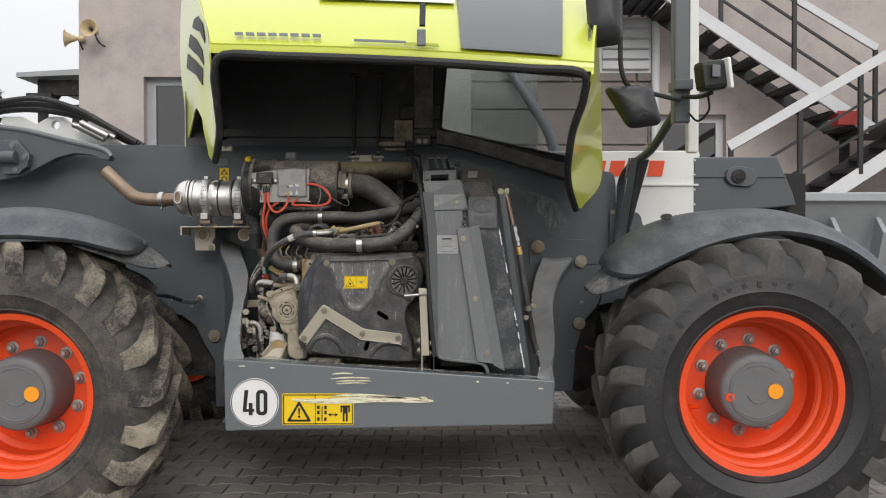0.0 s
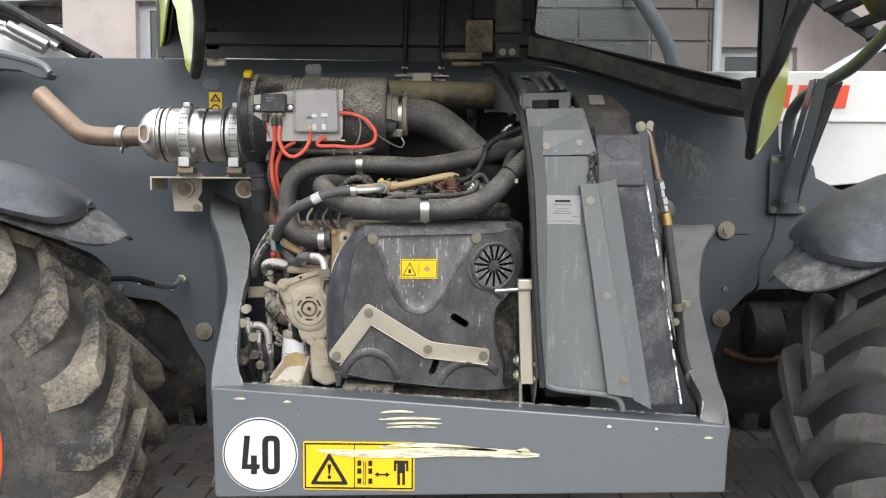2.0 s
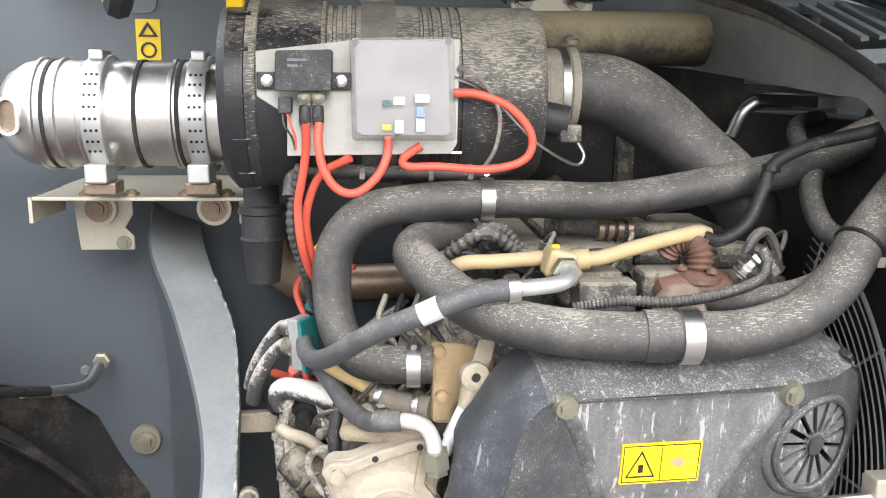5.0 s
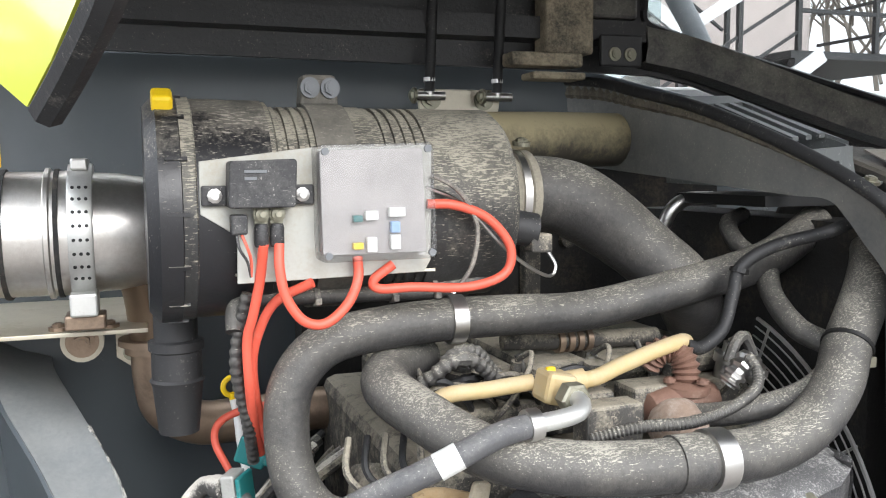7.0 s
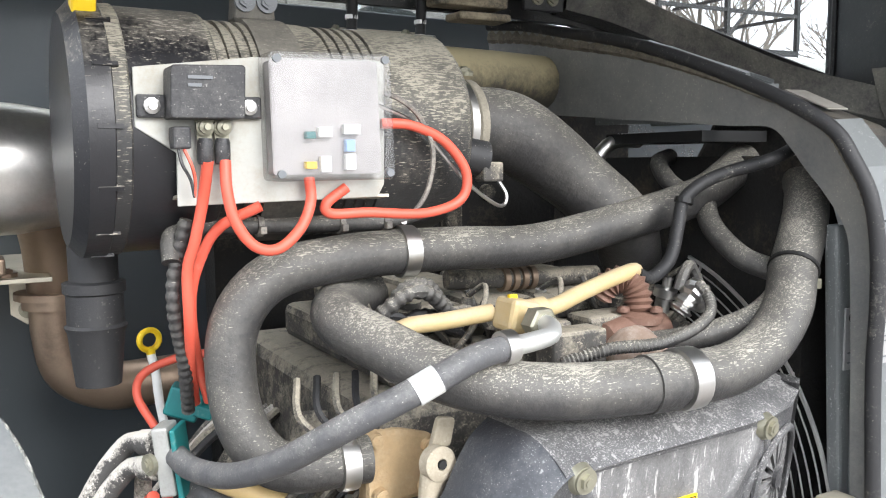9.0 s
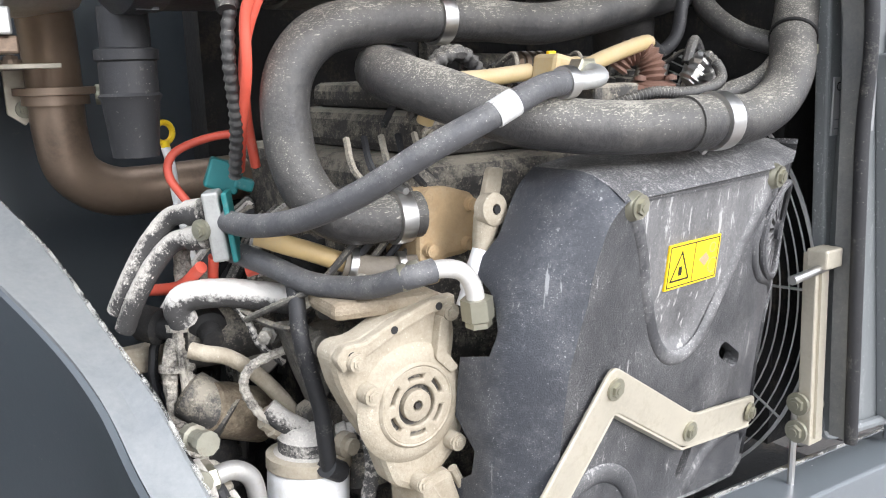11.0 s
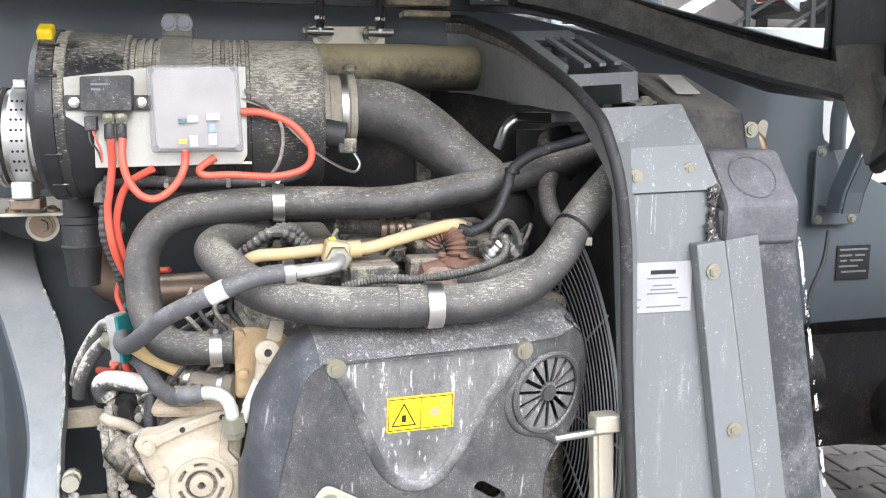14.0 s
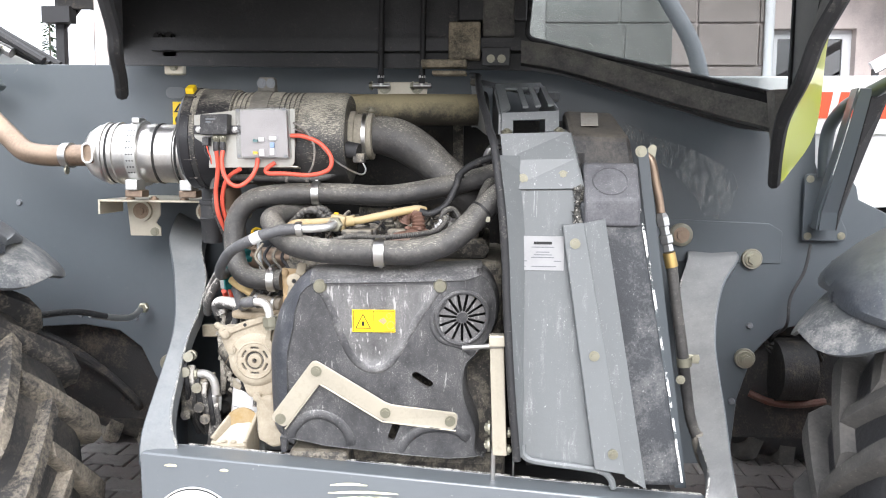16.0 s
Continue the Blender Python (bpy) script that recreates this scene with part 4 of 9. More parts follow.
# dusty hinge plates below the stiffener
M_HINGE = mat("dust_caked_hinge", (0.10, 0.09, 0.07), 0.8, var=0.3, dust=(0.46, 0.39, 0.28), dust_amt=0.55, dust_scale=15, dust_hard=0.14, bump=0.6)
hg = part("hinge_plate", span((-0.30, 3.94, 1.600), (-0.172, 3.985, 1.622)), M_HINGE, hood, "dust-caked hinge plate", bevel=0.004)
part("hinge_plate", span((-0.268, 3.93, 1.578), (-0.172, 3.98, 1.590)), M_HINGE, hg, bevel=0.004)
part("hinge_block", span((-0.225, 3.97, 1.625), (-0.135, 4.02, 1.73)), M_HINGE, hg, bevel=0.006)
part("hinge_tab", span((-0.13, 3.955, 1.605), (-0.05, 3.965, 1.658)), M_LINING, hg, bevel=0.003)
for x in (-0.105, -0.075):
    bolt(hg, (x, 3.955, 1.625), 0.008)
# gas struts
for x in (-0.421, -0.302):
    st = part("gas_strut", tube([(x + 0.012, 3.96, 1.95), (x + 0.004, 3.985, 1.75), (x, 4.0, 1.56)], 0.0085, 10, 0), M_RUBBER, hood, smooth=True)
    part("ball_joint", cyl((x - 0.012, 3.96, 1.94), (x + 0.03, 3.96, 1.94), 0.011), M_DARK, st)
    part("strut_end", lathe([(0, 0.0075), (0.022, 0.0075), (0.024, 0.010), (0.030, 0.010)], (x, 4.0, 1.552), (0, 0, 1), 10), M_STEEL, st, smooth=True)
sb = part("strut_bracket", prism(rounded([(-0.432, 1.528), (-0.290, 1.528), (-0.286, 1.566), (-0.436, 1.566)], 0.008), 4.02, 4.026), M_YZINC, tele, "yellow zinc bracket", bevel=0.002)
part("bracket_foot", span((-0.42, 4.026, 1.530), (-0.30, 4.10, 1.536)), M_YZINC, sb)
for x in (-0.412, -0.318):
    bolt(sb, (x, 4.02, 1.549), 0.012)
for x in (-0.421, -0.302):
    part("strut_stud", cyl((x - 0.026, 4.0, 1.553), (x + 0.026, 4.0, 1.553), 0.007, n=10), M_STEEL, sb, smooth=True)
    bolt(sb, (x - 0.026, 4.0, 1.553), 0.009, (-1, 0, 0))
# latch
lt = skin_at(0.545, 0.35)
latch = part("latch", box(lt + Vector((0, -0.012, 0.02)), (0.032, 0.02, 0.06)), M_HUB, hood, "grey metal hood latch", bevel=0.004)
part("latch_handle", box(lt + Vector((0.004, 0.01, 0.11)), (0.022, 0.012, 0.12), Euler((radians(-35), 0, 0)).to_matrix()), M_INK, latch, "black latch handle", bevel=0.003)
# flat patch in darker hood green: a recess's shade painted on the skin
part("latch_recess", on_skin(0.50, 0.59, 0.30, 0.36, 3, 2), mat("shaded_green", (0.30, 0.36, 0.01), 0.35), latch)

# ---- chassis plate details ----
M_DULLZINC = mat("dirty_zinc", (0.25, 0.24, 0.19), 0.5, metal=0.5, var=0.3, scale=30, dust=(0.22, 0.18, 0.13), dust_amt=0.3, dust_scale=40, bump=0.2)
for x, z, r in ((0.709, 1.045, 0.016), (0.701, 0.730, 0.016), (-1.152, 0.667, 0.016)):
    part("bush", lathe([(-0.002, 0.027), (0.004, 0.031), (0.016, 0.032), (0.020, 0.030), (0.020, 0.025), (0.022, 0.024), (0.022, 0.004)], (x, PY, z), (0, -1, 0), 28), M_DULLZINC, chassis, "zinc bush", smooth=True)
    bolt(chassis, (x, PY - 0.022, z), r)
part("bush", lathe([(-0.002, 0.030), (0.004, 0.036), (0.022, 0.036), (0.026, 0.031), (0.026, 0.004)], (0.489, PY, 1.117), (0, -1, 0), 28), M_DULLZINC, chassis, smooth=True)
bolt(chassis, (0.489, PY - 0.026, 1.117), 0.017, material=M_RUSTP)
hb = part("hinge_bracket", span((-1.085, 4.06, 1.59), (-1.025, 4.085, 1.645)), M_YZINC, chassis, "yellow zinc hinge bracket", bevel=0.004)
part("hinge_lug", span((-1.075, 4.03, 1.64), (-1.035, 4.10, 1.655)), M_YZINC, hb)
bolt(hb, (-1.055, 4.06, 1.612), 0.008)
for x in (-1.085, -1.05):
    bolt(chassis, (x, 4.02, 1.695), 0.010, material=M_DARK)
part("plug", prism(slot(-1.116, 1.549, 0.028, 0.018, 0), PY - 0.004, PY + 0.002), M_HUB, chassis, "light grey oval plug")
fl = part("warning_label", span((-1.1260, PY - 0.0035, 1.4430), (-1.0800, PY - 0.001, 1.5200)), M_YELLOW, chassis, "yellow warning label")
part("warning_triangle", prism([(-1.1220, 1.4870), (-1.0840, 1.4870), (-1.1030, 1.5150)], PY - 0.006, PY - 0.003, holes=([(-1.1140, 1.4905), (-1.0920, 1.4905), (-1.1030, 1.5070)],)), M_INK, fl)
part("warning_sign", prism(circle(-1.1030, 1.4620, 0.015), PY - 0.006, PY - 0.003, holes=(circle(-1.1030, 1.4620, 0.011),)), M_INK, fl)
for x, z in ((-1.622, 1.192), (-1.246, 0.825), (0.70, 0.84), (0.655, 0.60), (-1.43, 0.83)):
    x, z = on_plate(x, z)
    part("rivet", cyl((x, PY, z), (x, PY - 0.008, z), 0.011, 0.008, 12), M_HUB, chassis)
arc = list(zip(smooth_path([(0.294, 0, 1.469), (0.397, 0, 1.419), (0.517, 0, 1.377), (0.62, 0, 1.319), (0.648, 0, 1.259), (0.615, 0, 1.168)], 6), smooth_path([(0.303, 0, 1.43), (0.382, 0, 1.362), (0.46, 0, 1.30), (0.52, 0, 1.235), (0.55, 0, 1.18), (0.593, 0, 1.166)], 6)))
part("scuff_mark", loft([[(1.019 * (p.x + (q.x - p.x) * k), PY - 0.002, p.z + (q.z - p.z) * k) for k in (0, 0.5, 1)] for p, q in arc]), M_SCUFF, chassis, "dry dirt scuff")
part("stiffening_plate", prism([(0.45, 1.03), (0.80, 1.03), (0.80, 1.13), (0.76, 1.155), (0.44, 1.165)], PY - 0.006, PY + 0.002), M_FRAME, chassis, bevel=0.002)

# raised sheet and pivot at the front of the boom
bo = [(-2.9, 1.78), (-2.16, 1.704), (-1.994, 1.677), (-1.829, 1.636), (-1.70, 1.607), (-1.64, 1.585), (-1.616, 1.560), (-1.63, 1.545), (-1.66, 1.548), (-1.719, 1.572), (-1.80, 1.578), (-1.884, 1.556), (-1.967, 1.512), (-2.05, 1.468), (-2.161, 1.448), (-2.9, 1.44)]
bp_ = part("boom_sheet", prism(bo, 4.07, 4.13), M_FRAME, tele, "dark grey boom sheet with curved edge", bevel=0.004)
part("edge_trim", tube([(x, 4.07, z + 0.004) for x, z in bo[:7]], 0.013, 8, 4), M_SILL, bp_, smooth=True)
part("pivot_flange", prism([(-2.13, 1.64), (-2.06, 1.64), (-2.0, 1.57), (-2.01, 1.51), (-2.06, 1.475), (-2.13, 1.475)], 4.03, 4.07), M_FRAME, bp_, bevel=0.003)
part("pivot_pin", cyl((-2.4, 4.0, 1.554), (-2.05, 4.0, 1.554), 0.030), M_FRAME, bp_, smooth=True)
for x, z in ((-2.075, 1.615), (-2.018, 1.555), (-2.06, 1.495)):
    bolt(bp_, (x, 4.03, z), 0.014, material=M_HUB)
# hydraulics on top of the boom
part("boom_bracket", prism([(-2.3, 1.62), (-2.3, 1.80), (-2.2, 1.80), (-2.12, 1.76), (-2.05, 1.80), (-1.98, 1.80), (-1.9, 1.72), (-1.82, 1.76), (-1.78, 1.76), (-1.65, 1.64), (-1.6, 1.62)], 4.36, 4.40, holes=(circle(-2.02, 1.755, 0.022, 14), circle(-1.84, 1.715, 0.018, 14))), M_WHITE, tele, "white painted boom bracket", bevel=0.003)
for k, (dz, dy) in enumerate(((0.0, 0.0), (0.018, -0.03), (-0.02, 0.03), (0.01, 0.07))):
    part("hydraulic_hose", tube([(-2.45, 4.32 + dy, 1.80 + dz), (-2.25, 4.30 + dy, 1.845 + dz), (-2.05, 4.28 + dy, 1.85 + dz * 1.4), (-1.85, 4.27 + dy, 1.80 + dz), (-1.72, 4.26 + dy, 1.73 + dz), (-1.55, 4.26 + dy, 1.64 + dz * 0.5)], 0.014, 8, 5), M_RUBBER, tele, smooth=True)
    part("hose_fitting", cyl((-1.80 - 0.03 * k, 4.245 + dy * 0.5, 1.745 + 0.3 * dz), (-1.66 - 0.03 * k, 4.24 + dy * 0.5, 1.675 + 0.3 * dz), 0.017), M_STEEL, tele, "steel hose fitting", smooth=True)

# white rear box, grey boom end
BOX_Y = 4.262
wb = part("rear_box", prism(rounded([(0.15, 1.605), (1.325, 1.612), (1.320, 1.225), (1.05, 1.20), (0.15, 1.30)], 0.02), BOX_Y, 4.55), M_WHITE, tele, "white painted rear chassis box", bevel=0.006)
part("box_rib", span((0.88, BOX_Y - 0.012, 1.432), (1.315, BOX_Y, 1.441)), M_WHITE, wb)
for k in range(5):
    part("rivet", cyl((1.297, BOX_Y, 1.262 + 0.075 * k), (1.297, BOX_Y - 0.007, 1.262 + 0.075 * k), 0.007, 0.005, 10), M_STEEL, wb)
for x0, x1 in ((0.765, 0.845), (0.855, 0.943), (0.953, 1.043), (1.053, 1.145)):
    part("emblem_bar", prism([(x0, 1.480), (x1 - 0.014, 1.480), (x1, 1.560), (x0 + 0.014, 1.560)], BOX_Y - 0.004, BOX_Y + 0.001), M_RED, wb, "orange-red emblem bar")
lens_red = mat("red_lens", (0.30, 0.015, 0.012), 0.25)
for z in (1.535, 1.355):
    tl = part("tail_lamp", lathe([(0, 0.02), (0.0, 0.030), (0.025, 0.030), (0.045, 0.022), (0.052, 0.012), (0.054, 0.002)], (1.325, 4.33, z), (1, -0.2, 0), 18), lens_red, wb, "red tail lamp", smooth=True)
    part("clear_lens", lathe([(0, 0.0305), (0.008, 0.0305), (0.010, 0.028)], (1.340, 4.327, z), (1, -0.2, 0), 18), M_DECAL, tl, "clear lens ring", smooth=True)
be = part("boom_end", prism([(1.29, 1.578), (1.72, 1.582), (1.80, 1.40), (1.82, 1.33), (1.29, 1.28)], 4.26, 4.55), M_FRAME, tele, "dark grey boom rear end", bevel=0.008)
part("boom_rib", span((1.295, 4.25, 1.475), (1.76, 4.26, 1.485)), M_FRAME, be)
pb_ = part("pin_plate", prism(slot(1.53, 1.478, 0.06, 0.05, -5), 4.235, 4.26), M_FRAME, be, bevel=0.004)
part("pin", lathe([(0, 0.035), (0.014, 0.035), (0.016, 0.02), (0.02, 0.018), (0.02, 0.004)], (1.513, 4.235, 1.478), (0, -1, 0), 20), M_DARK, pb_, smooth=True)

# mirror arm, mirrors, lamp post
AF = [((0.866, 4.108, 1.146), (0.913, 4.108, 1.146)), ((0.868, 4.098, 1.20), (0.913, 4.096, 1.20)), ((0.890, 4.03, 1.38), (0.928, 4.026, 1.38)), ((0.908, 3.97, 1.548), (0.940, 3.966, 1.548))]
AW = [(0.930, 4.135, 1.180), (0.935, 4.12, 1.215), (0.968, 4.06, 1.385), (0.998, 3.995, 1.542)]
ma = part("mirror_arm", loft([[Vector(a), Vector(b)] for a, b in AF], 0.005), M_FRAME, tele, "dark grey channel mirror arm")
part("arm_web", loft([[Vector(b) + Vector((0.001, 0.002, 0)), Vector(w)] for (a, b), w in zip(AF, AW)], 0.005), M_RUBBER, ma)
part("arm_web", loft([[Vector(a) + Vector((-0.001, 0.002, 0)), Vector(a) + Vector((0.004, 0.06, 0.0))] for a, b in AF], 0.005), M_FRAME, ma)
part("arm_tube", tube([(0.905, 4.19, 1.30), (0.904, 4.19, 1.39), (0.908, 4.17, 1.455), (0.922, 4.10, 1.505), (0.945, 4.00, 1.535), (0.985, 3.88, 1.58), (1.01, 3.74, 1.655), (1.035, 3.62, 1.735)], 0.020, 12, 7), M_FRAME, ma, "dark grey mirror arm tube", smooth=True)
part("arm_plate", prism(rounded([(0.851, 1.105), (0.982, 1.105), (0.984, 1.135), (0.898, 1.31), (0.851, 1.31)], 0.012), 4.196, 4.206), M_FRAME, ma, bevel=0.003)
part("arm_foot", span((0.868, 4.11, 1.150), (0.912, 4.198, 1.158)), M_FRAME, ma)
for p in ((0.866, 4.196, 1.120), (0.966, 4.196, 1.122), (0.866, 4.196, 1.294)):
    bolt(ma, p, 0.0080)
dpl = part("data_plate", span((0.954, 4.226, 0.950), (1.056, 4.2285, 1.044)), M_INK, chassis, "black printed data plate")
for k, (z, x0, x1) in enumerate(((1.030, 0.962, 1.048), (1.014, 0.962, 1.0), (1.014, 1.01, 1.04), (1.0, 0.965, 0.985), (1.0, 0.995, 1.035), (0.985, 0.962, 1.02), (0.97, 0.97, 1.046))):
    part("plate_print", span((x0, 4.2250, z), (x1, 4.2262, z + 0.005)), M_HUB, dpl)
lp = part("lamp_post", span((1.005, 3.56, 1.66), (1.075, 3.63, 2.45)), M_FRAME, tele, "grey square lamp post", bevel=0.008)
part("post_clamp", span((1.0, 3.535, 1.80), (1.08, 3.645, 1.845)), M_FRAME, lp, bevel=0.004)


M_MIRROR = mat("mirror_plastic", (0.02, 0.021, 0.023), 0.42, var=0.2, scale=9, dust=(0.3, 0.3, 0.29), dust_amt=0.08, bump=0.2, bump_scale=250)


def mirror(c, outline, turn, name="mirror"):
    """Domed housing whose back faces the viewer; the outline is in its own plane."""
    o = rounded(outline, 0.03, 6)
    m = Matrix.Translation(c) @ Euler((radians(-6), 0, radians(turn))).to_matrix().to_4x4()
    bm = bmesh.new()
    rg = []
    for k, d in ((0.93, 0.016), (1.0, 0.012), (1.01, 0.0), (0.985, -0.010), (0.97, -0.011), (0.93, -0.028), (0.82, -0.045), (0.60, -0.058), (0.30, -0.064)):
        rg.append([bm.verts.new(m @ Vector((x * k, d, z * k))) for x, z in o])
    for A, B in zip(rg, rg[1:]):
        for q in range(len(o)):
            bm.faces.new((A[q], A[(q + 1) % len(o)], B[(q + 1) % len(o)], B[q]))
    bm.faces.new(rg[0])
    bm.faces.new(rg[-1])
    return part(name, bm, M_MIRROR, lp, "dark plastic mirror housing", smooth=True)


mirror((0.755, 3.25, 1.685), [(-0.113, 0.077), (0.075, 0.08), (0.115, -0.075), (-0.015, -0.09)][::-1], -8)
mirror((0.625, 3.18, 2.06), [(-0.075, 0.16), (0.07, 0.17), (0.075, -0.15), (-0.05, -0.165)][::-1], -8)
part("mirror_rod", tube([(1.02, 3.54, 1.755), (0.90, 3.42, 1.757), (0.79, 3.30, 1.755), (0.735, 3.25, 1.77), (0.705, 3.22, 1.83), (0.70, 3.21, 1.95), (0.70, 3.21, 2.3)], 0.010, 8, 5), M_RUBBER, lp, smooth=True)
part("rod_joint", lathe([(0, 0.015), (0.01, 0.024), (0.03, 0.024), (0.04, 0.012)], (0.79, 3.30, 1.735), (0, 0, 1), 14), M_RUBBER, lp, smooth=True)
wl = part("work_lamp", box((1.10, 3.36, 1.825), (0.12, 0.08, 0.12), Euler((0, radians(-8), radians(15))).to_matrix()), M_INK, lp, "black work lamp", bevel=0.02)
part("lens", box((1.155, 3.352, 1.83), (0.016, 0.085, 0.125), Euler((0, radians(-8), radians(15))).to_matrix()), M_DECAL, wl, "pale lamp lens", bevel=0.006)
part("lamp_side", box((1.105, 3.31, 1.835), (0.035, 0.012, 0.05), Euler((0, 0, radians(15))).to_matrix()), M_HUB, wl, bevel=0.004)
part("lamp_bracket", tube([(1.04, 3.55, 1.77), (1.08, 3.45, 1.755), (1.11, 3.38, 1.76)], 0.010, 8, 4), M_RUBBER, wl, smooth=True)
part("lamp_cable", tube([(1.06, 3.54, 1.70), (1.09, 3.5, 1.66), (1.12, 3.45, 1.70), (1.10, 3.40, 1.755)], 0.005, 6, 5), M_RUBBER, wl, smooth=True)

# cab behind the hood
cab = part("cab_pillar", tube([(0.30, 4.75, 2.35), (0.40, 4.72, 2.1), (0.52, 4.69, 1.9), (0.60, 4.67, 1.75), (0.64, 4.66, 1.60)], 0.030, 10, 6), M_HUB, tele, "curved grey cab pillar", smooth=True)
part("cab_glass", loft([[(x, 4.80, 1.55), (x, 4.80, 2.6)] for x in (-0.9, -0.3, 0.3, 0.55)], 0.004), glass("cab_glass", (0.72, 0.78, 0.78), 0.07, 0.3), cab, "tinted cab glass")
part("cab_seat", span((-0.2, 5.1, 1.2), (0.25, 5.6, 1.62)), M_DARK, cab, "dark cab seat", bevel=0.05)
part("cab_dash", prism([(-0.1, 1.5), (0.36, 1.5), (0.36, 1.64), (0.12, 1.76), (0.0, 1.77)], 4.86, 5.0), M_DARK, cab, bevel=0.01)
part("rear_post", span((1.115, 3.74, 1.55), (1.165, 3.79, 2.9)), M_WHITE, lp, "white rear post", bevel=0.008)
part("cab_pillar", span((-1.0, 4.8, 1.5), (-0.93, 4.87, 2.9)), M_SILL, cab, bevel=0.008)
part("cab_roof", span((-1.0, 4.68, 2.9), (1.45, 5.9, 3.0)), M_SILL, cab, bevel=0.02)

# ---- markings on the sill ----
SY = 3.37
sg = part("speed_sign", lathe([(0, 0.0995), (0.0022, 0.0995), (0.0022, 0.001)], (-0.763, SY - 0.0003, 0.490), (0, -1, 0), 64), M_DECAL, sill, "round white speed sign")
part("sign_ring", prism(circle(-0.763, 0.490, 0.0965, 64), SY - 0.0045, SY - 0.002, holes=(circle(-0.763, 0.490, 0.094, 64),)), M_INK, sg)
D4 = [(-0.812, 0.452), (-0.787, 0.452), (-0.787, 0.438), (-0.772, 0.438), (-0.772, 0.452), (-0.765, 0.452), (-0.765, 0.464), (-0.772, 0.464), (-0.772, 0.488), (-0.787, 0.488), (-0.787, 0.464), (-0.797, 0.464), (-0.789, 0.541), (-0.804, 0.541)]
part("digit", prism(D4, SY - 0.005, SY - 0.002), M_INK, sg, "black figure 4")
O0 = rounded([(-0.757, 0.438), (-0.711, 0.438), (-0.711, 0.542), (-0.757, 0.542)], 0.022, 6)
I0 = rounded([(-0.742, 0.452), (-0.726, 0.452), (-0.726, 0.528), (-0.742, 0.528)], 0.008, 4)
part("digit", prism(O0, SY - 0.005, SY - 0.002, holes=(I0,)), M_INK, sg, "black figure 0")
ws = part("warning_sticker", prism(rounded([(-0.650, 0.397), (-0.357, 0.397), (-0.357, 0.527), (-0.650, 0.527)], 0.006), SY - 0.002, SY + 0.001), M_YELLOW, sill, "scraped yellow and black warning sticker")


def fr(o, d):
    """Inset of a rectangle x0 z0 x1 z1."""
    x0, z0, x1, z1 = o
    return [(x0 + d, z0 + d), (x1 - d, z0 + d), (x1 - d, z1 - d), (x0 + d, z1 - d)]


R = (-0.650, 0.397, -0.357, 0.527)
part("sticker_border", prism(fr(R, 0.004), SY - 0.004, SY - 0.0015, holes=(fr(R, 0.0075),)), M_INK, ws)
part("sticker_divider", span((-0.5155, SY - 0.004, 0.403), (-0.5135, SY - 0.0015, 0.521)), M_INK, ws)
part("warning_triangle", prism(rounded([(-0.632, 0.412), (-0.530, 0.412), (-0.581, 0.498)], 0.008), SY - 0.004, SY - 0.0015, holes=(rounded([(-0.616, 0.420), (-0.546, 0.420), (-0.581, 0.480)], 0.006),)), M_INK, ws)
part("exclamation_mark", prism([(-0.586, 0.466), (-0.576, 0.466), (-0.579, 0.440), (-0.583, 0.440)], SY - 0.004, SY - 0.0015), M_INK, ws)
part("exclamation_dot", prism(circle(-0.581, 0.432, 0.005, 12), SY - 0.004, SY - 0.0015), M_INK, ws)
for x0, z0 in ((-0.507, 0.415), (-0.507, 0.442), (-0.478, 0.415), (-0.478, 0.442), (-0.507, 0.463), (-0.478, 0.463)):
    part("pictogram_bar", span((x0, SY - 0.004, z0), (x0 + 0.010, SY - 0.0015, z0 + 0.014)), M_INK, ws)
for x in (-0.491, -0.486):
    part("pictogram_bar", span((x, SY - 0.004, 0.412), (x + 0.0015, SY - 0.0015, 0.475)), M_INK, ws)
part("double_arrow", prism([(-0.462, 0.440), (-0.452, 0.447), (-0.452, 0.442), (-0.432, 0.442), (-0.432, 0.447), (-0.422, 0.440), (-0.432, 0.433), (-0.432, 0.438), (-0.452, 0.438), (-0.452, 0.433)], SY - 0.004, SY - 0.0015), M_INK, ws)
part("pictogram_figure", prism([(-0.411, 0.478), (-0.373, 0.478), (-0.373, 0.450), (-0.379, 0.450), (-0.379, 0.470), (-0.382, 0.470), (-0.382, 0.413), (-0.389, 0.413), (-0.389, 0.445), (-0.395, 0.445), (-0.395, 0.413), (-0.402, 0.413), (-0.402, 0.470), (-0.405, 0.470), (-0.405, 0.450), (-0.411, 0.450)], SY - 0.004, SY - 0.0015), M_INK, ws)


def scratch(pts, w, mtl=M_SCRAPE):
    path = smooth_path([(x, SY - 0.0055, z) for x, z in pts], 5)
    n = len(path) - 1
    return part("scratch", loft([[p + Vector((0, 0, w * math.sin(math.pi * (i + 0.4) / (n + 0.8)) ** 0.5)), p - Vector((0, 0, w * math.sin(math.pi * (i + 0.4) / (n + 0.8)) ** 0.5))] for i, p in enumerate(path)], 0.0008), mtl, sill, "scraped bare paint streak")


